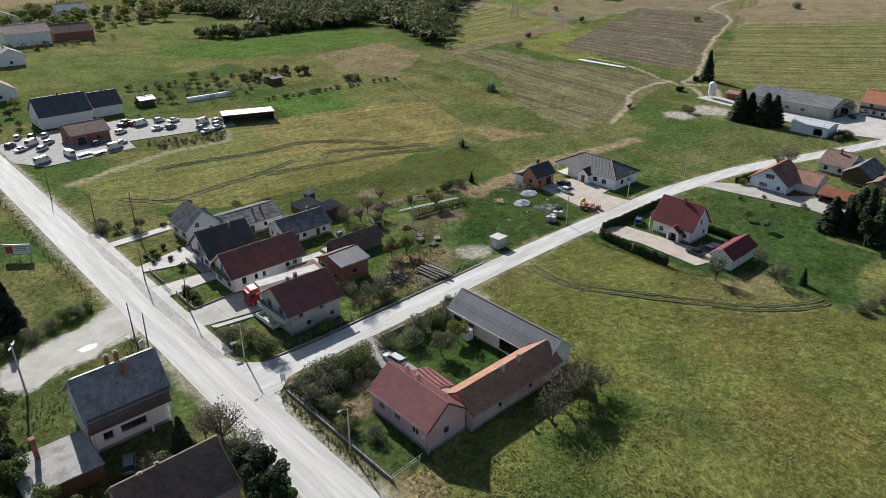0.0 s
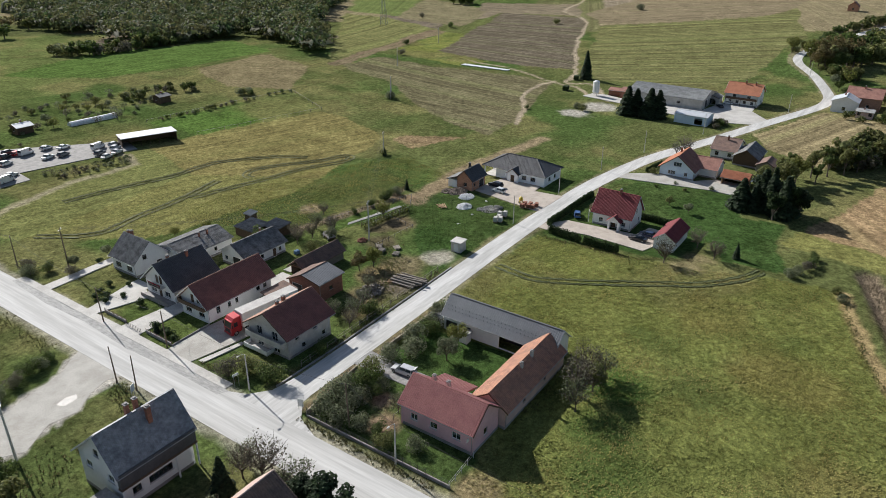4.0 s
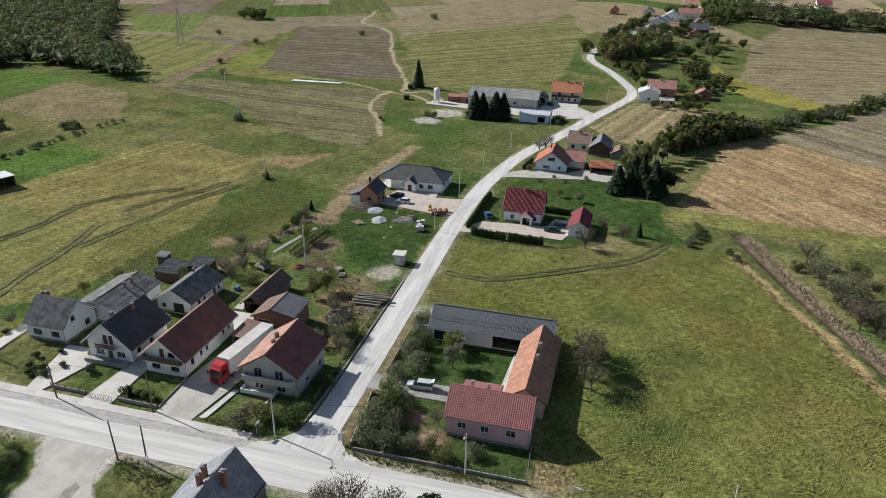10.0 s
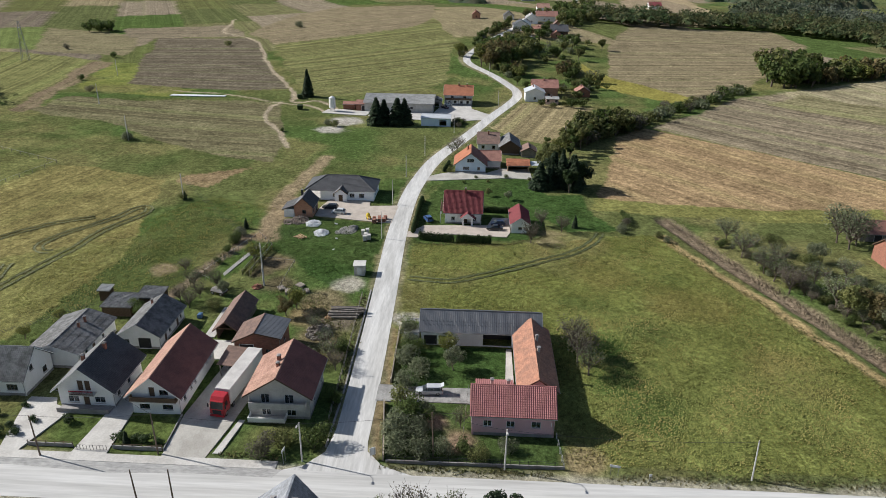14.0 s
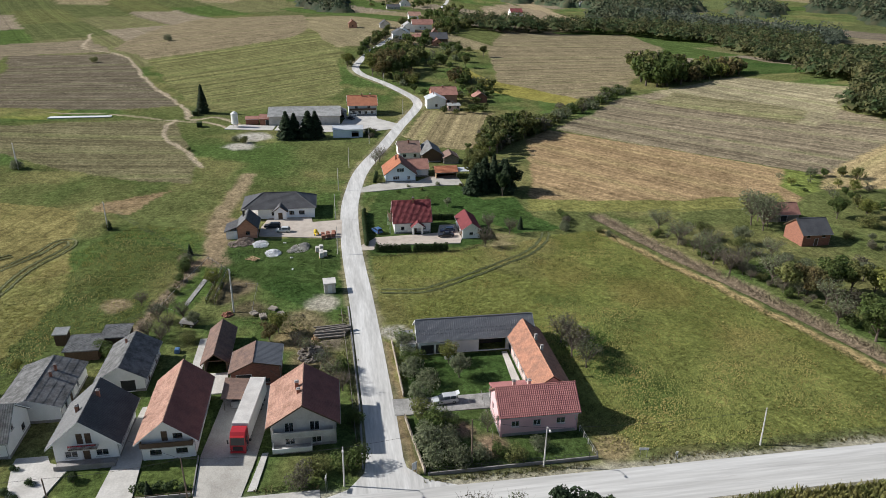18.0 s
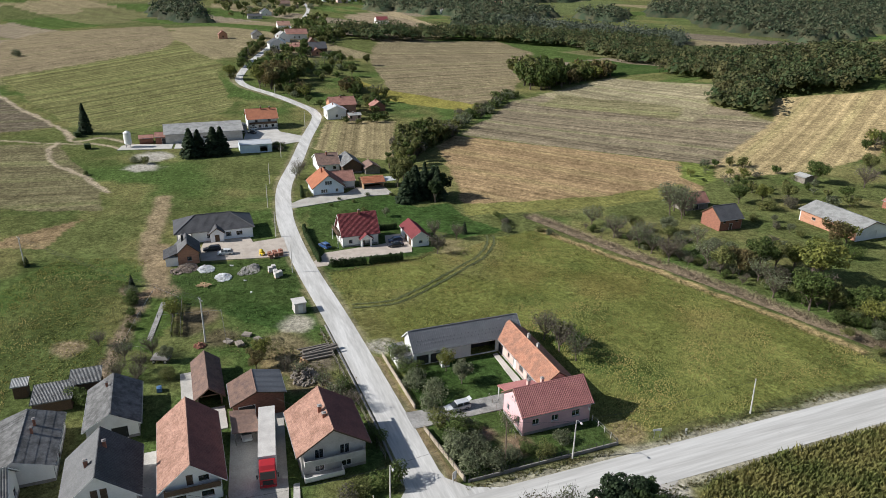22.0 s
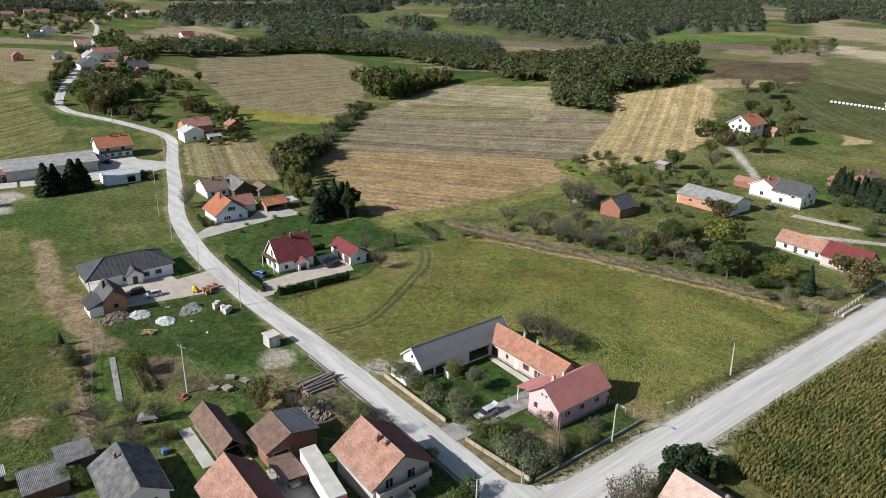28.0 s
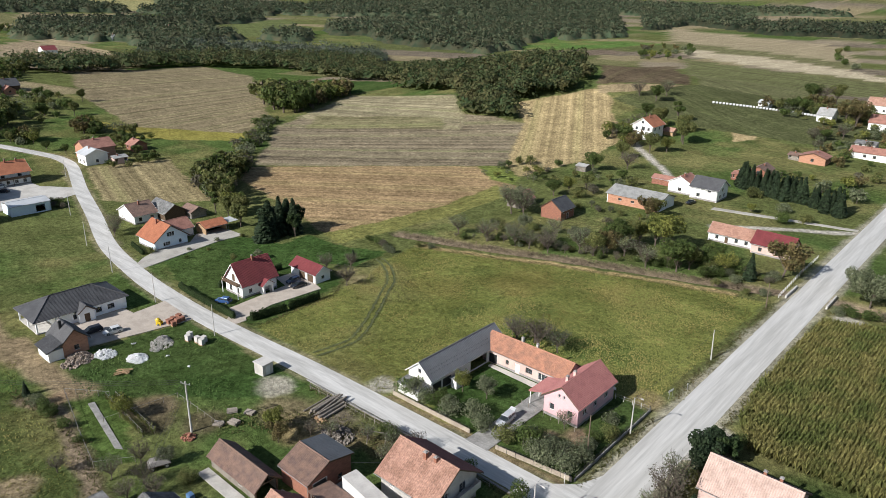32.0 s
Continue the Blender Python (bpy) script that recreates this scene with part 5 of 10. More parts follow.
part("roof_panel", bm, M["fibre_grey"], stub)

# ---- house across the main road ----
tall = house("house", 15.8, 26.6, 88.4, 97.6, (6.0, 6.7), 11.0, "x", "plaster_white", "fibre_slate", "tall white house with grey corrugated roof and chimneys", base=0.0, over=0.65, ends=0.7, ridge_at=0.65, kind="wave",
      openings=[("F", -2.5, 3.6, 1.4, 1.2, "window"), ("F", 2.5, 3.6, 1.4, 1.2, "window"), ("F", 0, 6.6, 1.1, 1.2, "dark"), ("R", -3.4, 1.5, 1.3, 1.2, "dark"), ("R", 0.2, 1.5, 3.6, 1.2, "dark"),
                ("B", -2, 3.6, 1.3, 1.2, "window"), ("B", 2, 3.6, 1.3, 1.2, "window"), ("L", 0, 3.6, 1.3, 1.2, "window")], chimneys=[(1.2, -2.6, 11.6, 0.6), (-0.4, -0.4, 12.0, 0.55), (1.0, -0.2, 12.0, 0.55)])
# Near-black colour puts the shade under the eave into the loggia front
part("loggia_front", boxes((-5.7, 5.7, -5.3, -4.62, 4.05, 6.2)), M["tile_dark"], tall, "boarded loggia front, darkened for shade under the eave")
part("fascia_board", boxes((-5.8, 5.8, -5.38, -4.62, 3.75, 4.047)), M["wood_dark"], tall)
for px in (-5.6, 2.4, 5.6):
    part("post", boxes((px - 0.1, px + 0.1, -5.35, -5.15, -0.3, 3.75)), M["plaster_white"], tall)
ter = thing("terrace", 10.0, 87.0, 0, 0, "flat concrete terrace over a dark garage", "terrace")
part("wall", boxes((-4.0, 5.2, -4.2, 4.0, -0.3, 2.5)), M["wood_dark"], ter)
part("deck", boxes((-4.4, 5.3, -4.6, 4.4, 2.503, 2.7)), M["slab_weathered"], ter)
part("chimney", boxes((-1.3, -0.7, 2.0, 2.6, 2.7, 6.0), (-1.4, -0.6, 1.9, 2.7, 6.0, 6.15)), M["brick"], ter)
# Pale north and dark south tiles put sun and shade into this roof
house("outbuilding", 13.5, 26.2, 66.0, 75.2, 4.0, 7.6, "x", "plaster_rose", "tile_faded_lit", "low rose-roofed building, sunlit side coloured paler, shaded side darker", base=0.0, over=0.35, ends=0.4, kind="tile", ridge_at=0.4, roof2="tile_worn",
      openings=[("R", 0, 1, 1, 1, "dark"), ("B", 0, 1, 1, 1, "window")], chimneys=[(-1.2, 0.6, 8.2, 0.45), (-3.4, 0.4, 8.1, 0.45)], category="outbuilding")

# ---- along the lane ----
hip_house("bungalow", 158.4, 169.4, 100.6, 121.0, 3.1, 6.1, "plaster_new", "tile_dark", "new white bungalow under a dark hipped tile roof", -0.95,
          [("L", 4.4, 0.9, 1.6, 1.2, "window"), ("L", 1.5, 0.9, 1.4, 1.2, "window"), ("L", -3.6, 0.9, 1.4, 1.2, "window"), ("B", -2.0, 0.0, 2.4, 2.1, "door"), ("F", 1.5, 0.9, 1.4, 1.2, "window"), ("F", -2, 0.9, 1.4, 1.2, "window")], terrace=4.2)
house("entrance_porch", 157.0, 160.5, 108.6, 112.2, 2.7, 4.1, "x", "plaster_new", "tile_dark", "gabled entrance porch of the bungalow", base=-0.95, over=0.4, ends=0.3, category="porch",
      openings=[("F", 0, 0.0, 1.2, 2.1, "door")], gutters=False, plinth=False)
house("garage", 143.3, 150.5, 115.9, 121.0, 3.3, 5.7, "x", "brick_raw", "tile_dark", "unplastered brick garage with dark tile roof", base=-0.85, over=0.5, ends=0.5, category="garage",
      openings=[("F", 0.2, 0.9, 1.1, 1.1, "dark"), ("R", 1.5, 0.0, 2.4, 2.2, "gate"), ("R", -2.2, 0.9, 0.9, 1.0, "dark")], chimneys=[(0.6, 1.0, 6.6, 0.55, "black")], plinth=False)
lean = thing("garage_annexe", 146.6, 122.7, -0.85, 0, "white lean-to annexe with dark tile roof", "annexe")
part("wall", boxes((-3.4, 2.4, -1.65, 1.3, -0.3, 2.2)), M["plaster_white"], lean)
slope(lean, "roof_slope", (-3.8, 1.75, 2.15), (1, 0, 0), Vector((0, -3.4, 1.35)).normalized(), 3.6, 6.6, "tile_dark", "tile", True)
r1 = house("house", 142.2, 150.0, 68.3, 78.4, 3.8, 8.3, "y", "plaster_white", "tile_red", "white house with deep red tile roof and porch", base=-0.95, over=0.6, ends=0.5,
           openings=[("L", -2.8, 0.8, 1.1, 1.2, "window"), ("L", 0.6, 0.0, 1.1, 2.1, "door"), ("L", 3.2, 0.8, 1.1, 1.2, "window"), ("B", -1.6, 0.6, 1.2, 1.6, "dark"), ("B", 1.6, 0.6, 1.2, 1.6, "dark"),
                     ("B", 0, 3.6, 1.2, 1.9, "door"), ("F", 0, 3.8, 1.1, 1.2, "window"), ("F", 2, 0.8, 1.1, 1.2, "window")], chimneys=[(-0.5, 0.4, 9.2, 0.5)])
part("balcony_slab", boxes((5.05, 6.4, -3.6, 3.6, 3.3, 3.45)), M["wood_dark"], r1)
part("railing", boxes((6.3, 6.38, -3.6, 3.6, 3.9, 4.3), (6.3, 6.38, -3.6, 3.6, 3.5, 3.65)), M["wood_dark"], r1)
for py in (-3.5, 3.5):
    part("post", boxes((6.22, 6.38, py - 0.08, py + 0.08, -0.3, 3.3)), M["white_trim"], r1)
house("entrance_porch", 140.4, 142.6, 70.6, 73.6, 2.5, 3.7, "x", "plaster_white", "tile_red", "small gabled porch with red tiles", base=-0.95, over=0.4, ends=0.3, category="porch", openings=[("F", 0, 0.0, 2.0, 2.1, "none")], gutters=False, plinth=False)
house("garage", 136.2, 147.0, 55.4, 60.2, 2.9, 4.6, "x", "plaster_white", "tile_red", "white double garage with red tile roof", base=-1.05, over=0.4, ends=0.4, category="garage",
      openings=[("L", 3.0, 0.0, 2.5, 2.2, "garage"), ("L", -0.5, 0.0, 2.5, 2.2, "garage"), ("F", 0, 1.1, 1.0, 0.8, "dark")], plinth=False)
house("house", 190.2, 200.5, 66.8, 77.0, 3.0, 6.9, "x", "plaster_blue", "tile_bright", "pale blue house, orange roof with a brown-tiled side", over=0.6, ends=0.6, roof2="tile_brown",
      openings=[("F", -1.5, 0.8, 2.2, 1.2, "window"), ("F", 2.8, 0.8, 1.0, 1.2, "window"), ("F", 0, 3.5, 2.4, 1.3, "window"), ("R", 2, 0.9, 1.2, 1.2, "dark")], chimneys=[(1, 1, 7.8)])
house("house", 196.0, 204.0, 61.5, 70.0, 2.9, 5.2, "y", "plaster_white", "tile_brown", "rear wing with brown tiles", over=0.5, ends=0.3, kind="plain", category="house")
house("garage", 192.6, 198.4, 51.8, 59.2, 2.4, 3.6, "y", "wood_fresh", "tile_bright", "open timber carport with orange tile roof", over=0.6, ends=0.4, open_sides="L", plinth=False, category="carport")
shelter = thing("carport", 195.3, 49.2, gz(195, 49), 0, "small carport with pale blue sheet roof", "carport")
part("roof_panel", boxes((-2.6, 2.6, -2.0, 2.0, 2.2, 2.3)), M["metal_pale"], shelter)
for px in (-2.4, 2.4):
    for py in (-1.8, 1.8):
        part("post", boxes((px - 0.06, px + 0.06, py - 0.06, py + 0.06, -0.3, 2.2)), M["wood_grey"], shelter)
house("house", 219.0, 230.5, 61.5, 69.5, 3.0, 5.8, "y", "plaster_white", "tile_worn", "old white house with worn brown tile roof", over=0.5, ends=0.4, kind="plain", openings=[("L", -2, 0.9, 1.1, 1.2, "dark"), ("L", 2, 0.9, 1.1, 1.2, "dark")], chimneys=[(0, 1.2, 6.6)])
house("barn", 214.5, 226.5, 54.0, 61.2, 3.0, 5.4, "x", "wood_dark", "fibre_grey", "dark timber barn with grey roof", over=0.5, ends=0.4, kind="plain", category="barn")
house("shed", 211.5, 218.5, 48.0, 53.4, 2.2, 3.6, "x", "wood_grey", "tile_worn", "small grey shed with brown roof", over=0.4, ends=0.3, kind="plain", category="shed")

# ---- farm up the lane ----
house("farm_hall", 283.0, 303.0, 90.5, 122.5, 4.2, 6.4, "y", "plaster_grey", "fibre_pale", "large grey farm hall with pale corrugated roof", over=0.7, ends=0.6, kind="wave", category="farm hall",
      openings=[("F", -4, 0.0, 3.2, 3.0, "gate"), ("F", 3, 0.0, 3.2, 3.0, "gate"), ("L", 0, 1.5, 1.5, 0.9, "dark"), ("L", 6, 1.5, 1.5, 0.9, "dark")], plinth=False)
house("house", 301.0, 312.0, 72.5, 86.0, 5.2, 8.6, "y", "plaster_white", "tile_bright", "two-storey white house, bright orange roof, dark balcony", over=0.8, ends=0.6, kind="plain",
      openings=[("L", -4.5, 0.7, 1.2, 1.3, "dark"), ("L", -1.5, 0.7, 1.2, 1.3, "dark"), ("L", 1.5, 0.7, 1.2, 1.3, "dark"), ("L", 4.5, 0.7, 1.2, 1.3, "dark"), ("L", -3, 3.3, 1.3, 1.3, "dark"), ("L", 3, 3.3, 1.3, 1.3, "dark"),
                ("F", 1.5, 0.8, 1.2, 1.2, "dark"), ("F", 1.5, 3.4, 1.2, 1.2, "dark")], chimneys=[(0, 0.5, 9.6), (-4, 0.6, 9.4)])
bal = thing("balcony", 300.2, 79.2, gz(301, 79), 0, "dark timber balcony along the farmhouse front", "balcony")
part("balcony_slab", boxes((-0.6, 0.75, -6.4, 6.4, 2.6, 2.75)), M["wood_dark"], bal)
part("railing", boxes((-0.6, -0.5, -6.4, 6.4, 2.75, 3.6)), M["wood_dark"], bal)
for py in (-6.2, 0, 6.2):
    part("post", boxes((-0.58, -0.44, py - 0.07, py + 0.07, -0.3, 2.6)), M["wood_dark"], bal)
house("garage_row", 296.0, 303.0, 87.2, 92.5, 2.8, 3.8, "x", "plaster_grey", "fibre_grey", "grey open garage row", over=0.3, ends=0.3, kind="plain", category="garage", openings=[("F", 0, 0, 3, 2.4, "none")], plinth=False)
house("metal_hall", 257.3, 265.8, 81.3, 94.0, 3.4, 4.2, "y", "plaster_blue", "metal_pale", "low pale blue sheet-metal hall", over=0.2, ends=0.2, kind="plain", category="hall", plinth=False, openings=[("L", 3, 0.2, 3.0, 2.4, "none")])
house("workshop", 283.5, 290.0, 119.0, 126.5, 3.2, 4.4, "y", "brick", "tile_brown", "dark red workshop beside the farm hall", over=0.3, ends=0.3, kind="plain", category="workshop", plinth=False, openings=[("L", 0, 0.0, 2.4, 2.4, "gate")])
house("workshop", 286.0, 291.0, 127.5, 133.0, 2.4, 3.2, "y", "brick", "tile_brown", "low red shed at the farm yard", over=0.3, ends=0.3, kind="plain", category="shed", plinth=False)
bm = bmesh.new()
tube(bm, [(0, 0, 0.8), (0, 0, 1.6), (0, 0, 6.2), (0, 0, 6.9)], [0.5, 1.5, 1.5, 0.5], 14)
silo = thing("silo", 281.2, 137.2, gz(281, 137), 0, "white cylindrical feed silo on legs", "silo")
part("tank", bm, M["white_trim"], silo)
for k in range(4):
    a = math.pi / 4 + k * math.pi / 2
    part("leg", boxes((math.cos(a) * 1.2 - 0.08, math.cos(a) * 1.2 + 0.08, math.sin(a) * 1.2 - 0.08, math.sin(a) * 1.2 + 0.08, -0.3, 1.6)), M["zinc"], silo)

# ---- village up the hill ----
VILLAGE = [
    # x0, x1, y0, y1, eave, ridge, axis, wall, roof, label
    (596, 603, 69, 76, 3.6, 6.4, "x", "brick_raw", "tile_brown", "small unplastered brick house on the hillside"),
    (594, 604, 40, 49, 3.4, 6.6, "x", "plaster_grey", "tile_dark", "grey hillside house with dark roof"),
    (574, 588, 21, 31, 4.2, 7.6, "x", "plaster_white", "fibre_pale", "white gabled house with pale roof beside the lane"),
    (592, 604, 3, 21, 4.4, 8.0, "y", "plaster_white", "tile_brown", "long house with a red-brown roof"),
    (536, 549, 31, 43, 4.0, 7.4, "x", "plaster_white", "tile_grey", "white house with a grey roof by the lane"),
    (552, 562, 28, 37, 3.6, 6.8, "x", "plaster_blue", "fibre_pale", "pale blue house with a white gable"),
    (527, 535, 19, 28, 3.0, 4.6, "y", "brick", "tile_brown", "low brick barn with a brown roof"),
    (518, 532, 2, 15, 3.4, 7.4, "y", "wood_dark", "tile_dark", "big dark timber barn"),
    (548, 555, 4, 11, 3.0, 6.8, "x", "brick_raw", "tile_worn", "narrow barn with worn tiles"),
    (540, 548, 12, 24, 2.6, 4.0, "y", "plaster_rose", "tile_orange", "low outbuilding with an orange roof"),
    (508, 515, 8, 15, 2.6, 5.0, "x", "brick_raw", "tile_brown", "small red farm building"),
    (476, 485, 28, 37, 3.0, 5.6, "x", "plaster_blue", "tile_dark", "low blue house behind the oaks"),
    (313, 322, 36.5, 46, 4.6, 6.6, "x", "plaster_white", "metal_pale", "white house with light grey roof and terrace"),
    (322, 334, 29, 42, 5.2, 8.2, "y", "brick_raw", "tile_brown", "brick house with brown roof"),
    (308, 314, 30, 36, 2.6, 3.2, "y", "plaster_rose", "fibre_pale", "low rose outbuilding with pale roof"),
    (326, 333, 12, 19, 2.8, 5.0, "x", "brick", "tile_brown", "small dark red hut among trees"),
    (700, 712, 0, 12, 3.5, 7.0, "y", "plaster_white", "tile_orange", "hilltop white house, orange roof"),
    (1004, 1022, -24, -10, 4.0, 9.0, "x", "plaster_white", "tile_grey", "far village house with grey roof"),
    (948, 960, -4, 14, 3.4, 6.0, "y", "plaster_grey", "tile_dark", "far village house with dark roof"),
    (1248, 1262, -14, 12, 4.0, 8.0, "y", "plaster_beige", "tile_brown", "long far village house, brown roof"),
    (1262, 1276, -64, -30, 5.0, 10.0, "y", "plaster_beige", "tile_brown", "large far village building with a red roof"),
    (1300, 1312, -50, -24, 4.0, 9.0, "y", "plaster_white", "fibre_grey", "far village hall with blue-grey roof"),
    (1150, 1164, -74, -56, 4.0, 8.0, "y", "plaster_beige", "tile_worn", "far village house with a worn roof"),
    (1244, 1258, -166, -146, 5.0, 10.0, "x", "plaster_white", "tile_orange", "far white house with orange roof"),
    (1226, 1240, -186, -168, 5.0, 9.0, "x", "plaster_rose", "tile_red", "far rose house with red roof"),
    (1256, 1272, -214, -194, 5.0, 9.0, "y", "plaster_white", "tile_faded_lit", "far white house with faded roof"),
    (1385, 1400, -152, -132, 5.0, 10.0, "y", "plaster_white", "tile_orange", "white house at the far village edge"),
    (1430, 1445, -186, -166, 5.0, 10.0, "x", "plaster_white", "tile_red", "white house, red roof, far up the lane"),
    (1470, 1485, -70, -40, 5.0, 10.0, "y", "plaster_white", "tile_brown", "long house far up the valley"),
    (1050, 1060, -262, -248, 4.0, 7.0, "y", "plaster_grey", "fibre_grey", "grey field barn in front of a wood"),
    (986, 993, -276, -268, 4.0, 9.0, "x", "plaster_white", "fibre_pale", "small white gabled house by a wood"),
]
for x0, x1, y0, y1, eave, ridge, axis, wall, roof, label in VILLAGE:
    house("house", x0, x1, y0, y1, eave, ridge, axis, wall, roof, label, kind="plain", detail=False, gutters=False, plinth=False,
          openings=[("L", -2, 0.9, 1.2, 1.3, "dark"), ("L", 2, 0.9, 1.2, 1.3, "dark"), ("F", 0, 0.9, 1.2, 1.3, "dark")], chimneys=[(0.5, 0.8, ridge + 0.7)], group="hillside village")

# ---- beyond the stream ----
house("house", 118.3, 126.4, -38.2, -30.0, 3.6, 6.6, "y", "brick", "tile_dark", "unplastered brick house with dark roof", over=0.4, ends=0.4, kind="plain", openings=[("L", -2.5, 2.4, 1.0, 1.1, "dark"), ("L", 2, 2.4, 1.0, 1.1, "dark"), ("F", 0, 0.9, 1.0, 1.1, "dark"), ("L", 0, 0, 1, 2, "door")], plinth=False)
house("hall", 98.0, 118.4, -73.5, -61.2, 3.4, 5.4, "x", "brick_raw", "fibre_pale", "long brick hall with pale grey roof", over=0.5, ends=0.5, kind="wave", openings=[("F", 0, 0.0, 3.0, 2.6, "white_door"), ("L", -5, 1.3, 1.4, 0.8, "dark"), ("L", 0, 1.3, 1.4, 0.8, "dark"), ("L", 5, 1.3, 1.4, 0.8, "dark")], plinth=False, gable="plaster_white", category="hall")
house("barn", 137.5, 143.0, -42.0, -32.5, 2.6, 5.0, "y", "wood_grey", "tile_brown", "old barn with red-brown roof behind a tree", over=0.5, ends=0.3, kind="plain", category="barn", openings=[("L", 0, 0.0, 2.0, 2.2, "gate")], plinth=False)
house("house", 87.8, 98.0, -97.5, -87.3, 4.6, 7.6, "x", "plaster_white", "tile_dark", "white two-storey house with dark roof", over=0.6, ends=0.6, openings=[("F", -2, 0.9, 1.3, 1.3, "dark"), ("F", 2, 0.9, 1.3, 1.3, "dark"), ("F", 0, 3.3, 1.3, 1.3, "dark"), ("L", -2, 0.9, 1.3, 1.3, "dark"), ("L", 2, 3.2, 1.2, 1.2, "dark")], kind="plain")
house("house", 98.6, 107.8, -98.0, -89.5, 4.2, 6.6, "y", "plaster_white", "tile_brown", "white house with a brown roof and white annexe", over=0.5, ends=0.4, openings=[("L", 0, 0.9, 1.3, 1.3, "dark"), ("B", 0, 0.9, 1.3, 1.3, "dark")], kind="plain", chimneys=[(2, 0.5, 7.5)])
house("shed", 106.5, 118.0, -101.0, -96.5, 2.3, 3.4, "x", "brick", "tile_brown", "low red-brown shed row", over=0.3, ends=0.3, kind="plain", category="shed", plinth=False)
house("house", 150.2, 161.0, -173.0, -160.6, 6.6, 10.2, "y", "plaster_white", "tile_bright", "tall white hill house, orange roof, green balcony", over=0.9, ends=0.9, kind="plain", openings=[("B", -3, 0.9, 1.4, 1.4, "dark"), ("B", 2.5, 0.9, 1.6, 1.4, "dark"), ("B", -3, 4.0, 1.3, 1.4, "dark"), ("B", 0.5, 4.0, 1.8, 1.8, "dark"), ("B", 3.4, 4.0, 1.2, 1.4, "dark"), ("B", 0, 7.3, 1.3, 1.2, "dark"), ("L", -3, 4.0, 1.3, 1.3, "dark"), ("L", 2, 4.0, 1.3, 1.3, "dark"), ("L", 0, 0.9, 1.3, 1.3, "dark")], chimneys=[(1, 0.8, 11.4)])
house("shed", 146.0, 151.0, -180.0, -176.0, 2.3, 3.6, "x", "wood_fresh", "tile_orange", "small orange-roofed shed by the hill house", kind="plain", category="shed", plinth=False)
house("farmhouse", 60.6, 74.0, -51.5, -46.0, 2.9, 5.2, "x", "plaster_white", "tile_orange", "long low white farmhouse with orange roof", over=0.5, ends=0.3, openings=[("L", -4, 0.9, 1.0, 1.2, "dark"), ("L", -1, 0.0, 1.0, 2.0, "door"), ("L", 2, 0.9, 1.0, 1.2, "dark"), ("L", 5, 0.9, 1.0, 1.2, "dark")])
house("farmhouse", 48.8, 60.0, -51.8, -43.6, 3.2, 6.0, "x", "plaster_rose", "tile_red", "old rose house with red roof beside the road", over=0.5, ends=0.4, openings=[("L", -3, 0.9, 1.0, 1.2, "dark"), ("L", 2, 0.9, 1.0, 1.2, "dark"), ("F", 0, 0.9, 1.0, 1.2, "dark")])
house("shed", 147.0, 151.5, -98.0, -93.5, 2.3, 2.9, "x", "wood_grey", "fibre_pale", "small grey field shed", kind="plain", category="shed", plinth=False, gutters=False)
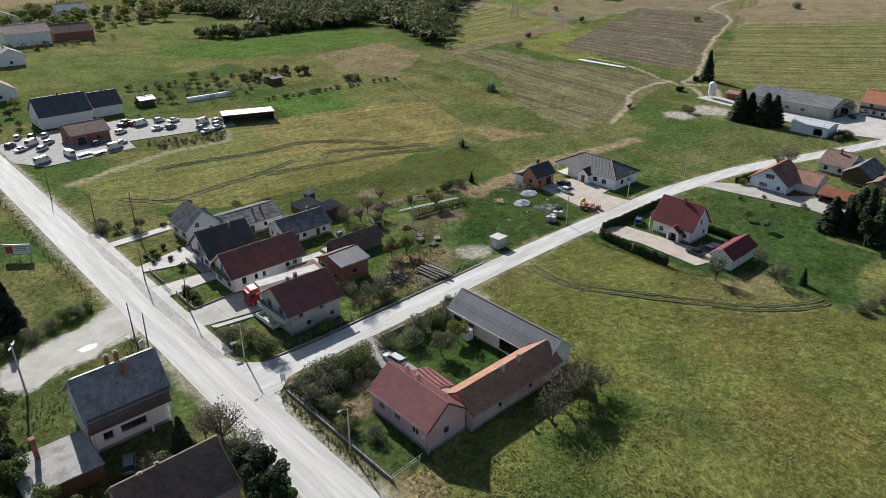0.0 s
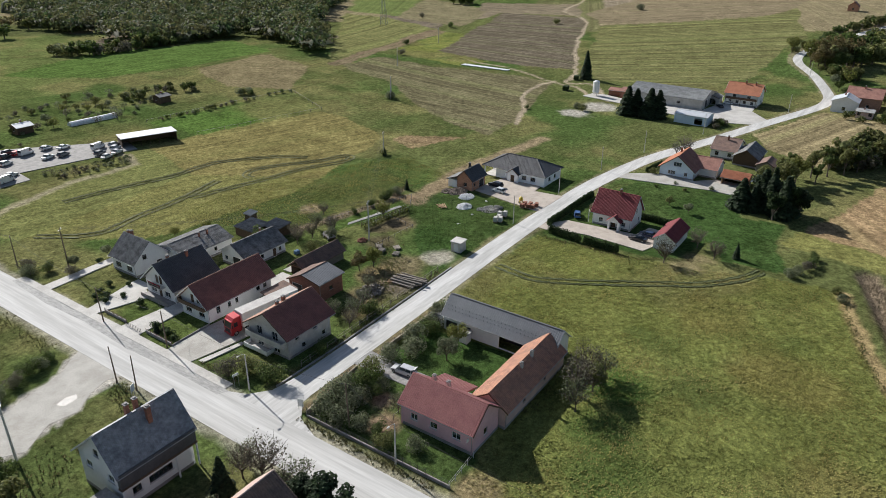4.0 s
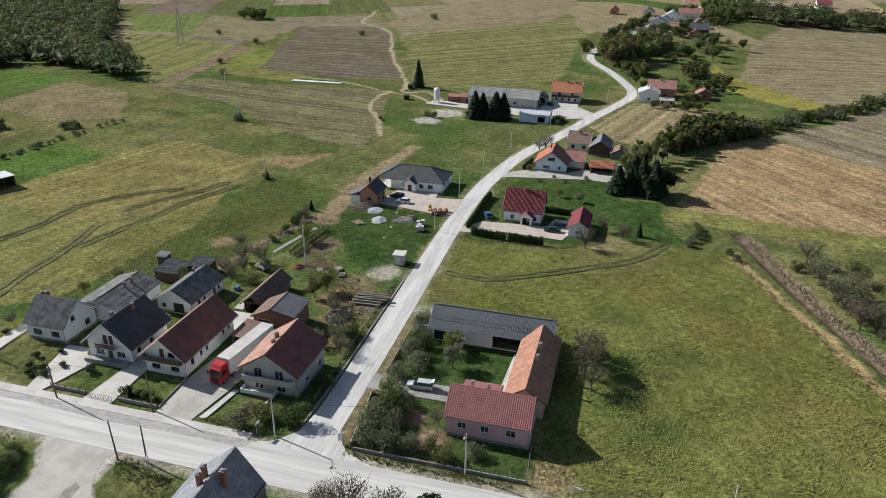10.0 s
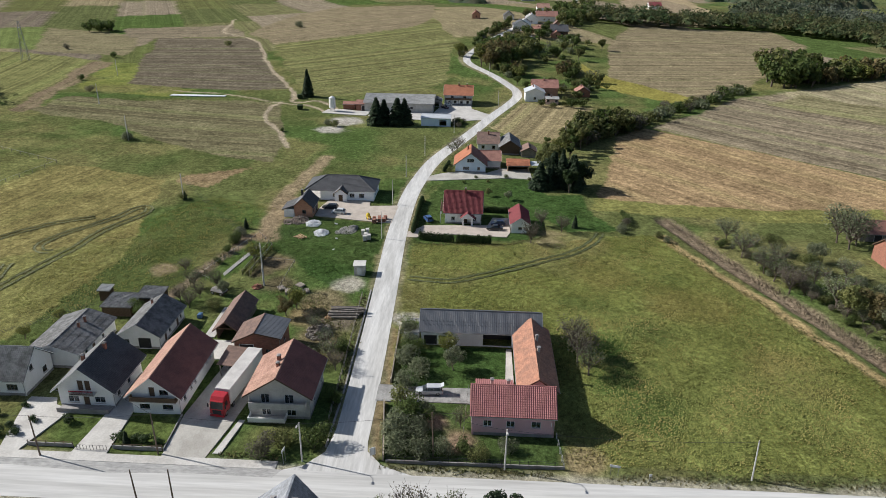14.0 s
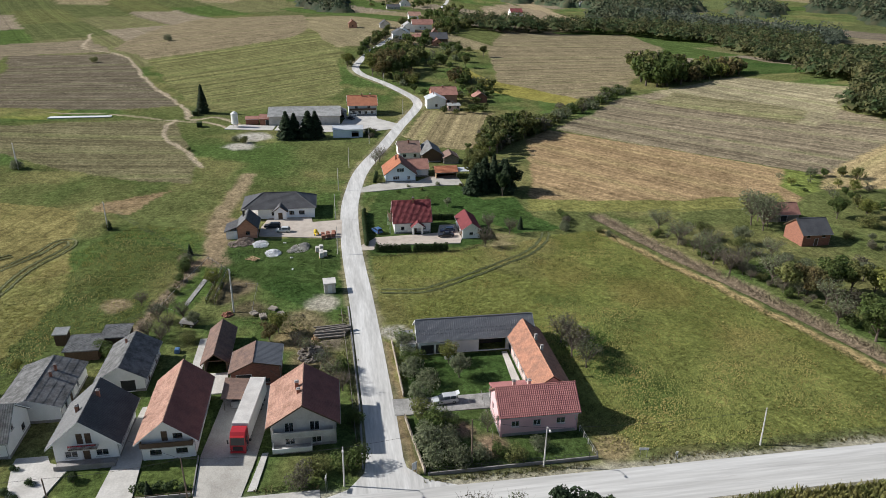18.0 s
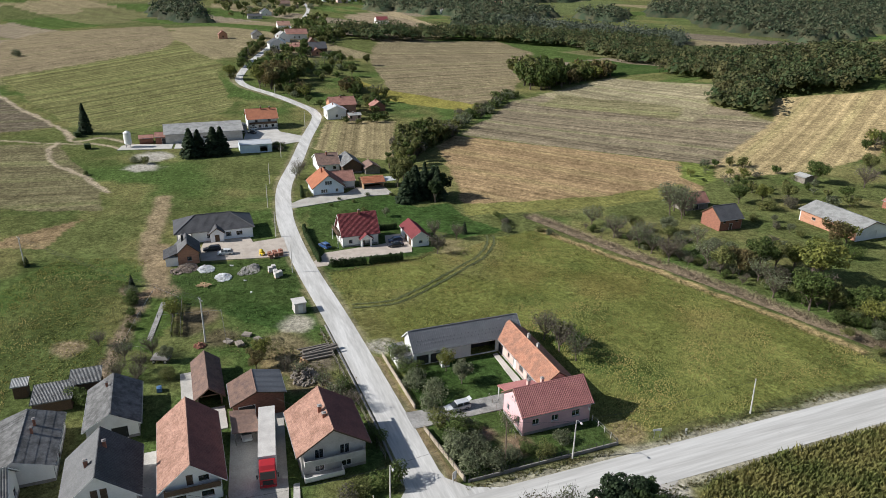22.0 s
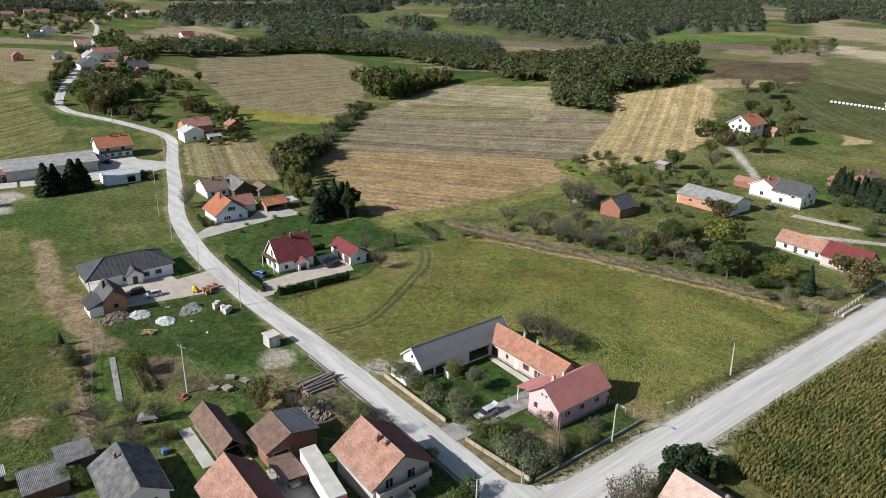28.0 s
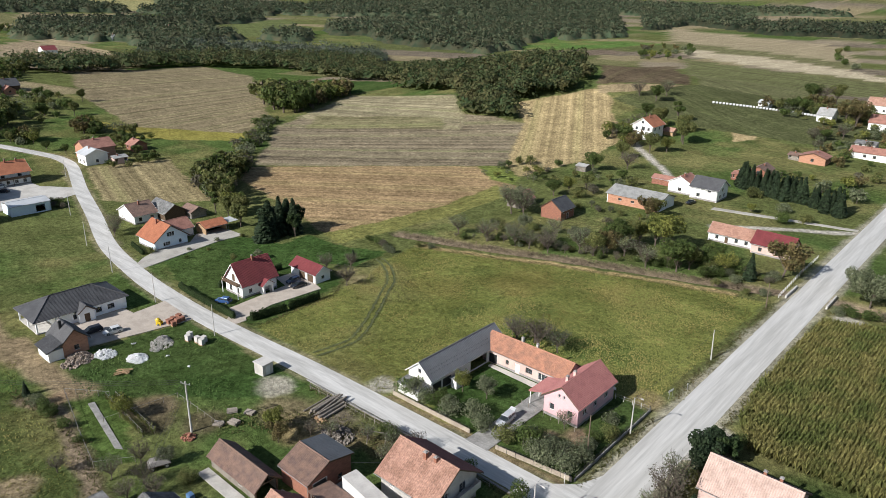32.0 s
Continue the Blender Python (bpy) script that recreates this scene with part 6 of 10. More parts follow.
SOUTH = [
    (74.0, 85.0, -184, -175, 3.0, 4.8, "y", "brick_raw", "tile_brown", "raw brick house with red-brown roof"),
    (84.5, 90.0, -182, -176, 2.2, 2.9, "x", "wood_grey", "tile_worn", "low lean-to shed beside the brick house"),
    (54.0, 71.0, -211, -203, 3.2, 5.2, "x", "plaster_white", "tile_brown", "long white house with red-brown roof"),
    (65.0, 74.0, -234, -226, 2.4, 3.4, "x", "plaster_grey", "fibre_grey", "low grey shed behind the long house"),
    (97.0, 105.0, -284, -273, 4.0, 7.4, "x", "plaster_white", "fibre_pale", "white gabled house with pale roof"),
    (66.0, 80.0, -294, -280, 4.4, 8.0, "x", "plaster_white", "tile_brown", "large white house, brown roof"),
    (80.0, 96.0, -362, -350, 5.0, 9.0, "x", "plaster_white", "tile_orange", "white house with orange roof in trees"),
    (91.5, 96.0, -130, -124, 2.6, 3.2, "x", "brick", "tile_brown", "small red brick hut"),
    (86.5, 93.0, -146, -136, 2.4, 4.2, "y", "brick", "tile_worn", "low red-brown shed row behind the spruces"),
    (134.0, 140.0, -287, -280, 2.4, 3.6, "x", "plaster_white", "metal_pale", "white field store with sheet roof"),
    (640.0, 652.0, -906, -897, 3.0, 5.5, "x", "plaster_white", "tile_brown", "far white hillside farmhouse"),
    (612.0, 634.0, -930, -920, 3.0, 6.0, "x", "brick", "tile_worn", "far brown-roofed hillside barn"),
    (596.0, 606.0, -946, -937, 3.0, 6.0, "x", "brick_raw", "tile_brown", "far hillside brick house"),
    (640, 652, -300, -290, 4, 7, "y", "plaster_white", "tile_orange", "white house among far woods"),
    (860, 875, -150, -135, 4, 8, "y", "plaster_white", "tile_red", "white house at the far wood edge"),
    (1100, 1115, -420, -405, 4, 8, "x", "plaster_white", "tile_red", "small distant white house with red roof"),
    (1130, 1145, -440, -425, 4, 8, "y", "plaster_white", "tile_orange", "small distant white house with orange roof"),
    (1160, 1180, -380, -365, 4, 8, "y", "plaster_white", "tile_brown", "small distant white house with brown roof"),
    (91, 114, 449, 464, 7, 11, "x", "plaster_white", "tile_faded_lit", "large white house with orange roof"),
    (117, 139, 455, 469, 5, 9, "x", "brick", "tile_worn", "long building with brown roof"),
    (74, 86, 394, 408, 5, 8, "y", "plaster_white", "fibre_grey", "white house with grey roof beside the road"),
    (52, 64, 320, 334, 4, 8, "y", "plaster_white", "tile_orange", "white house with faded orange roof"),
    (58, 75, 266, 279, 4.5, 9.5, "x", "plaster_white", "tile_dark", "tall house with dark steep roof"),
    (95, 100.5, 273, 278, 2.6, 3.4, "x", "wood_dark", "metal_pale", "small timber shed with pale roof"),
    (151.6, 156.6, 272, 276.5, 2.6, 3.2, "x", "wood_dark", "tile_dark", "dark hut in the orchard"),
    (150, 170, 560, 575, 5, 9, "x", "plaster_white", "fibre_pale", "far pale hall among trees"),
    (100, 120, 540, 555, 5, 9, "y", "plaster_white", "tile_brown", "far house with brown roof among trees"),
    (77, 87, 270, 280, 4, 8, "x", "plaster_white", "tile_dark", "white house with dark roof"),
]
for x0, x1, y0, y1, eave, ridge, axis, wall, roof, label in SOUTH:
    house("house", x0, x1, y0, y1, eave, ridge, axis, wall, roof, label, kind="plain", detail=False, gutters=False, plinth=False,
          openings=[("L", -2, 0.9, 1.3, 1.3, "dark"), ("L", 2, 0.9, 1.3, 1.3, "dark"), ("F", 0, 0.9, 1.3, 1.3, "dark"), ("B", 0, 0.9, 1.3, 1.3, "dark")], chimneys=[(0.5, 0.8, ridge + 0.7)], group="scattered houses")
# hall and workshop at the car lot
house("workshop", 59.5, 71.5, 239.0, 250.0, 3.6, 6.0, "x", "brick", "tile_worn", "red brick workshop with brown roof at the car lot", over=0.5, ends=0.4, kind="plain", openings=[("R", -3, 0, 2.6, 2.6, "gate"), ("R", 2.5, 0.9, 1.5, 1.2, "dark"), ("F", 0, 0.9, 1.2, 1.2, "dark")], category="workshop")
shed = thing("open_shed", 117.2, 230.6, gz(117, 230), -20, "long open shed with pale flat roof", "shed")
part("roof_panel", boxes((-9.2, 9.2, -3.4, 3.4, 3.0, 3.2)), M["metal_pale"], shed)
part("wall", boxes((-9.0, 9.0, 3.0, 3.2, -0.4, 3.0), (-9.0, -8.8, -3.0, 3.0, -0.4, 3.0), (8.8, 9.0, -3.0, 3.0, -0.4, 3.0)), M["wood_dark"], shed)
for k in range(7):
    part("post", boxes((-8.9 + 2.95 * k - 0.08, -8.9 + 2.95 * k + 0.08, -3.1, -2.94, -0.4, 3.0)), M["wood_dark"], shed)


# ---- plants ----
def leaf_cloud(rng, lumps, count, size, flat=1.0, out=0.75):
    """Small leaf clumps on and in a set of lumps (x, y, z, radius): vertices and faces."""
    lumps = np.array(lumps, float)
    weight = lumps[:, 3] ** 2
    pick = rng.choice(len(lumps), count, p=weight / weight.sum())
    d = rng.normal(size=(count, 3))
    d /= np.linalg.norm(d, axis=1)[:, None]
    r = lumps[pick, 3] * (0.55 + 0.5 * rng.random(count) ** 0.6)
    pos = lumps[pick, :3] + d * r[:, None] * np.array([1, 1, flat])
    nrm = d * out + rng.normal(size=(count, 3)) * 0.45 + np.array([0, 0, 0.25])
    return leaf_quads(rng, pos, nrm, size * (0.6 + 0.8 * rng.random(count)))


def leaf_quads(rng, pos, nrm, size):
    nrm = nrm / np.linalg.norm(nrm, axis=1)[:, None]
    a = np.cross(nrm, rng.normal(size=nrm.shape))
    a /= np.linalg.norm(a, axis=1)[:, None]
    b = np.cross(nrm, a)
    s = size[:, None]
    k = 0.6 + 0.5 * rng.random((len(pos), 1))
    quad = np.stack([pos - a * s - b * s * 0.2, pos - b * s * k + nrm * s * 0.15, pos + a * s * 0.9 + b * s * 0.25, pos + b * s * k - nrm * s * 0.1], 1)
    return quad.reshape(-1, 3), np.arange(len(pos) * 4).reshape(-1, 4)


def quad_mesh(name, verts, quads, material):
    me = bpy.data.meshes.new(name)
    me.vertices.add(len(verts))
    me.vertices.foreach_set("co", np.asarray(verts, np.float32).ravel())
    me.loops.add(quads.size)
    me.loops.foreach_set("vertex_index", quads.ravel().astype(np.int32))
    me.polygons.add(len(quads))
    me.polygons.foreach_set("loop_start", (np.arange(len(quads)) * 4).astype(np.int32))
    me.update()
    me.materials.append(material)
    return me


def make_tree(seed, height, spread, leaves, size, material, label, bare=0.0, trunk=0.17, category="tree", name="tree"):
    """A tree with trunk, limbs and a ragged crown, standing at the origin."""
    rng = np.random.default_rng(seed)
    root = thing(name, 0, 0, -200, 0, label, category)
    bm = bmesh.new()
    lean = rng.normal(size=2) * 0.04 * height
    fork = height * trunk
    tube(bm, [(0, 0, -0.3), (lean[0] * 0.3, lean[1] * 0.3, fork), (lean[0], lean[1], height * 0.8)], [0.028 * height, 0.02 * height, 0.006 * height], 6)
    lumps = []
    limbs = 7 + int(6 * bare)
    for k in range(limbs):
        a = 2 * math.pi * (k + rng.random() * 0.7) / limbs * 1.6
        z0 = fork * (0.8 + 0.9 * rng.random())
        reach = spread * (0.55 + 0.4 * rng.random())
        z1 = height * (0.5 + 0.38 * rng.random())
        tip = (math.cos(a) * reach, math.sin(a) * reach, z1)
        tube(bm, [(lean[0] * 0.4, lean[1] * 0.4, z0), (tip[0] * 0.5, tip[1] * 0.5, (z0 + z1) * 0.52), tip], [0.011 * height, 0.008 * height, 0.002 * height], 4)
        if bare:
            for _ in range(int(16 * bare)):
                t = 0.35 + 0.6 * rng.random()
                base = Vector((tip[0] * t, tip[1] * t, z0 + (z1 - z0) * t))
                end = base + Vector(rng.normal(size=3) * 0.18 * spread + np.array([tip[0] * 0.18, tip[1] * 0.18, 0.16 * height]))
                tube(bm, [base, end], [0.0045 * height, 0.0015 * height], 3)
        lumps.append((tip[0] * 0.85, tip[1] * 0.85, z1, spread * (0.32 + 0.18 * rng.random())))
    lumps.append((lean[0], lean[1], height * 0.82, spread * 0.42))
    lumps.append((lean[0], lean[1], height * 0.58, spread * 0.55))
    part("trunk", bm, M["bark"], root)
    v, q = leaf_cloud(rng, lumps, leaves, size)
    v[:, 2] = np.maximum(v[:, 2], 0.15)
    part("crown", quad_mesh("crown", v, q, M[material]), None, root)
    return root


def make_spruce(seed, height, spread, tiers, label):
    rng = np.random.default_rng(seed)
    root = thing("conifer", 0, 0, -200, 0, label, "conifer")
    bm = bmesh.new()
    tube(bm, [(0, 0, -0.3), (0, 0, height * 0.95)], [0.02 * height, 0.004 * height], 6)
    part("trunk", bm, M["bark"], root)
    pos, nrm, size = [], [], []
    for k in range(tiers):
        f = k / tiers
        z = height * (0.06 + 0.92 * f)
        r = spread * (1 - f) ** 0.85 * (0.85 + 0.3 * rng.random())
        n = int(9 + 26 * (1 - f))
        for a in rng.random(n) * 2 * math.pi:
            for s in (0.35, 0.65, 0.95):
                rr = r * s * (0.85 + 0.3 * rng.random())
                pos.append((math.cos(a) * rr, math.sin(a) * rr, z - 0.35 * rr + rng.normal() * 0.1))
                nrm.append((math.cos(a) * 0.7 + rng.normal() * 0.3, math.sin(a) * 0.7 + rng.normal() * 0.3, 0.8))
                size.append(0.11 * spread + 0.12 + 0.1 * rng.random())
    v, q = leaf_quads(rng, np.array(pos), np.array(nrm), np.array(size))
    part("crown", quad_mesh("crown", v, q, M["needle"]), None, root)
    return root


def make_bush(seed, height, spread, leaves, size, material, label, name="bush"):
    rng = np.random.default_rng(seed)
    root = thing(name, 0, 0, -200, 0, label, "bush")
    bm = bmesh.new()
    for k in range(5):
        a = 2 * math.pi * k / 5 + rng.random()
        tube(bm, [(0, 0, -0.2), (math.cos(a) * spread * 0.5, math.sin(a) * spread * 0.5, height * 0.7)], [0.05, 0.015], 4)
    part("stem", bm, M["bark"], root)
    lumps = [(*(rng.normal(size=2) * spread * 0.38), height * (0.35 + 0.3 * rng.random()), min(height * 0.45, spread * 0.55)) for _ in range(6)]
    v, q = leaf_cloud(rng, lumps, leaves, size)
    v[:, 2] = np.maximum(v[:, 2], 0.04)
    part("foliage", quad_mesh("foliage", v, q, M[material]), None, root)
    return root


KINDS = {
    "green": [make_tree(1, 8, 3.4, 2550, 0.205, "leaf_green", "broad green tree with a ragged crown"), make_tree(2, 8, 3.0, 2380, 0.205, "leaf_olive", "olive-green leafy tree on grass")],
    "autumn": [make_tree(3, 8, 3.6, 2380, 0.205, "leaf_autumn", "leafy tree turning brown in autumn"), make_tree(4, 8, 3.2, 2210, 0.205, "leaf_yellow", "broad tree with yellowing leaves")],
    "bare": [make_tree(5, 6, 2.8, 520, 0.12, "leaf_bare", "half-bare tree with grey twigs", bare=1.2), make_tree(6, 6, 2.6, 700, 0.13, "leaf_grey", "sparse grey-green tree with bare twigs", bare=1.0)],
    "fruit": [make_tree(7, 5, 2.4, 2300, 0.125, "leaf_olive", "small olive-green fruit tree", bare=0.4), make_tree(8, 5, 2.2, 2100, 0.125, "leaf_grey", "small dull green fruit tree", bare=0.6),
              make_tree(9, 5, 2.4, 2100, 0.125, "leaf_yellow", "fruit tree with yellow-green leaves", bare=0.4)],
    "tall": [make_tree(10, 11, 2.4, 2550, 0.22, "leaf_green", "tall slim dark green tree", trunk=0.2), make_tree(11, 11, 3.0, 2550, 0.22, "leaf_olive", "tall olive-green slender leafy tree", trunk=0.2)],
    "spruce": [make_spruce(12, 10, 2.3, 26, "dark green pointed spruce tree"), make_spruce(13, 10, 2.7, 24, "broad dark green spruce tree")],
    "bush": [make_bush(14, 2.4, 1.7, 1500, 0.098, "leaf_olive", "rounded olive-green leafy bush on grass"), make_bush(15, 2.4, 1.7, 1500, 0.098, "leaf_green", "rounded dense green leafy bush"), make_bush(16, 2.4, 1.8, 1400, 0.098, "leaf_grey", "loose grey-green leafy garden shrub"),
             make_bush(17, 2.4, 1.7, 1150, 0.095, "leaf_bare", "brown half-bare twiggy garden shrub")],
    "clipped": [make_bush(18, 1.3, 0.9, 714, 0.09, "leaf_hedge", "clipped dark green garden bush")],
    "pine": [make_tree(20, 6, 2.2, 2200, 0.17, "needle", "dark irregular garden pine tree", trunk=0.15), make_tree(21, 6, 1.8, 1900, 0.17, "leaf_hedge", "dark green dense garden tree", trunk=0.15)],
    "willow": [make_tree(19, 8, 5.2, 4420, 0.22, "leaf_grey", "wide drooping grey-green willow tree", trunk=0.25)],
}
HEIGHTS = {"green": 8, "autumn": 8, "bare": 6, "fruit": 5, "tall": 11, "spruce": 10, "bush": 2.4, "clipped": 1.3, "willow": 8, "pine": 6}
plant_rng = random.Random(5)


def plant(kind, x, y, height, wide=1.0, pick=None, group=""):
    models = KINDS[kind]
    model = models[plant_rng.randrange(len(models)) if pick is None else pick]
    s = height / HEIGHTS[kind]
    m = pose(x, y, gz(x, y) - 0.1, 0, 0, plant_rng.uniform(0, 360)) @ Matrix.Diagonal((s * wide, s * wide, s, 1))
    ob = copy_thing(model, m)
    if group:
        ob["group"] = group
    return ob


PLANTS = {
    # kind: (x, y, height) each
    "bush": [(80, 82.6, 3.0), (73, 81.6, 2.6), (66.4, 79, 2.8), (76.5, 82, 2.4), (70, 81.4, 3.0), (63, 81.6, 2.6), (56.9, 82, 2.8), (54.5, 80.5, 3.2), (51.5, 81.5, 3.0), (48.8, 81.2, 3.2), (46, 81, 2.8),
             (45, 78, 2.6), (47.2, 78.5, 2.6), (45.4, 74.6, 2.2), (46.4, 71.5, 1.8), (45, 68.5, 2.2), (47, 64.6, 2.0), (50.5, 78.8, 2.4), (53.4, 78, 2.2), (55.6, 77.5, 1.8), (43.0, 101, 3.4), (45.4, 94.0, 3.2), (45.2, 98.6, 2.6),
             (57, 93.4, 2.2), (84, 138.2, 3.2), (87, 124, 2.4), (124, 131.4, 2.6), (122, 131, 2.0), (128, 132, 2.4), (117, 131.6, 2.0), (110, 131, 1.6), 
             (72, 94.4, 2.4), (24, 128.5, 2.6), (21, 127, 2.4), (26, 129, 2.0), (28.6, 129.8, 1.8), (17, 126.5, 2.6), (13, 124.5, 2.4), (139, 30.5, 2.2), (142, 29, 2.0), (145, 28, 2.4), (148, 27.5, 2.2), (151, 27, 2.0), (136, 21, 1.8), (133, 19, 1.8),
             (30, 70, 2.6), (28, 60, 3.0), (30.4, 75, 2.2), (27.5, 58, 3.2), (22, -16, 3.0), (26, -15, 3.0), (18, -17, 3.2), (29, -14, 2.4), (46, -13.5, 2.0), (50, -11, 1.8), (55, -17, 2.4), (58, -12, 2.0),
             (154.5, 157.4, 2.2), (216.8, 203.6, 3.2), (217.6, 204.4, 2.6), (183, 52, 1.2), (185, 60, 1.3), (180, 66, 1.0), (184, 70, 1.0), (178, 74, 1.0), (189.5, 79, 2.0), (48, 158, 2.2), (43, 165, 2.4), (44.5, 168, 2.6), (46, 163, 2.2),
             (252, 131, 3.0), (255, 134, 2.4), (335, 285, 3.0), (420, 310, 4), (300, 262, 3.4), (455, 360, 4), (470, 250, 4), (560, 220, 5), (240, 150, 1.6), ],
    "clipped": [(48.6, 134, 1.5), (49, 140, 1.1), (47.2, 142.6, 1.3), (45.4, 140.6, 1.2), (45.2, 144, 1.3), (47, 145.5, 1.1), (50, 146.5, 1.2), (52.5, 143.5, 1.0), (45, 123.5, 1.6), (44.9, 120.2, 1.5), (45.2, 121.8, 1.2), (44.8, 118, 1.2), (54.8, 158.6, 1.1)],
    "fruit": [(68, 73.4, 4.6), (73, 74.6, 4.0), (78.2, 84.6 - 2, 3.8), (111.7, 122.9, 4.4), (93.7, 124.5, 3.4), (58, 160, 2.8), (65, 158, 2.6), (73, 156, 2.6), (50.5, 160.5, 3.0), (80, 153, 2.6), (163, 60, 3.0), (166, 66, 2.4), (120, 60, 0.9)],
    "bare": [(51.8, 71.6, 3.6), (72, 50.5, 7.4), (77.5, 51, 6.6), (68, 49, 5.8), (80, 49, 4.6), (66.5, 94.6, 4.0), (70, 96.4, 4.2), (74.5, 98, 3.8), (68, 100, 3.6), (97, 127, 4.4), (96.5, 132, 4.4), (92, 129, 4.0), (87.5, 129.5, 4.2), (90, 132.5, 4.0), (129.4, 55.4, 6.0),
             (142.5, 51.6, 5.0), (138, 46.4, 5.0), (216.5, 77.2, 6.5), (213, 79, 5.0), (29.8, 78, 7.0), (28.4, 80.5, 5.6), (30.4, 81.5, 4.4), (20, 77.5, 4.5), (30.6, 72.5, 5.5), (136, -26, 11), (131.5, -27, 9.5), (139, -30, 9.0), (134, -30, 9), (104.4, 137, 3.6), (80, 101.5, 3.4), (83, 103.5, 3.2)],
    "autumn": [(88.5, 107, 4.6), (85.5, 108.5, 4.2), (207, 41, 8), (402, 60.7, 16), (400, 68, 14), (412, 52, 14), (430, 82.5, 9), (395, 62, 13), (443, 29, 7), (88, -27.5, 7), (98, -52, 8), (96, -55, 7)],
    "green": [(74.2, 48.8, 5.6), (192, 47, 8), (198, 43, 9), (204, 44, 8), (433, 21, 8), (427, 5, 8), (380, 19, 8), (377, 55, 6), (377, 44, 7), (467, -16, 8), (472, 2, 8), (395, 55, 10), (418, 62, 9), (385, 61, 5),
              (340, 44, 5), (352, 48, 5), (345, 18, 5), (352, 12, 5), (360, 8, 6), (322, 20, 4), (500, 60, 8), (515, 20, 9), (540, 15, 8), (530, 50, 8), (560, 45, 8), (600, 30, 9), (480, 5, 8), (455, 12, 7), (447, 45, 7), (8, 128, 8), (5, 124, 8), (6, 98, 7), (3, 92, 6), (-2, 88, 6), (2, 82, 6), (5, 87, 6), (7.5, 80, 5), (1, 77, 6), (0, 95, 8), (9, 76, 5), (4, 101, 7), (-3, 100, 8), (8, 103, 6)],
    "spruce": [(174, 39, 12), (176.5, 42.5, 13), (175, 46, 9), (312.3, 155.8, 14),
               (141.7, 42.4, 4), (133.4, 131.8, 3.2), (44.4, 122.6, 2.6), (52.5, -21.5, 8), (154.3, 156.8, 3.0), (16, 132, 10), (12, 131, 9), (25, 80.6, 6.5)],
    "tall": [(215, 38, 9), (219, 34, 10), (212, 44, 8), (224, 30, 9), (230, 27, 9), (209, 36, 7)],
    "pine": [(176, 38, 9), (179, 44.5, 9.5), (180.5, 40, 9), (171.5, 40.5, 8), (177.5, 35.5, 8), (29, 66.5, 7.0), (30.0, 63.0, 6.4), (28.2, 69.6, 6.0), (29.4, 60.5, 5.5), (28, 64, 6), (26.5, 61.5, 5.6), (5, 90.5, 6)],
    "willow": [(24, -25, 8), (19, -29, 7.5), (28, -33, 6)],
}
for kind, places in PLANTS.items():
    for x, y, h in places:
        garden = kind == "bush" and 43 < x < 81 and 60 < y < 102
        plant(kind, x, y, h * (1.15 if garden else 1.0), pick=(0, 2, 2, 1)[int(x * 7 + y * 3) % 4] if garden else None)


for x, y, h in ((257.4, 113.4, 12), (258.6, 110.2, 11), (258.2, 104.4, 12), (259.6, 101.4, 11.5), (177.5, 39, 11), (179, 45, 11.5), (175, 49.5, 9)):
    plant("spruce", x, y, h, 1.55)


def crown_bank(kind):
    """Light crowns and trunks for trees far off: per model, leaf vertices, trunk and material."""
    res = []
    for model in KINDS[kind]:
        leaves = next(o for o in model.children if o.name.startswith(("crown", "foliage")))
        co = np.empty(len(leaves.data.vertices) * 3, np.float32)
        leaves.data.vertices.foreach_get("co", co)
        quads = co.reshape(-1, 4, 3)
        keep = quads[::6] if len(quads) > 1600 else quads[::5]
        mid = keep.mean(1, keepdims=True)
        res.append((mid + (keep - mid) * 2.2, leaves.data.materials[0]))
    return res


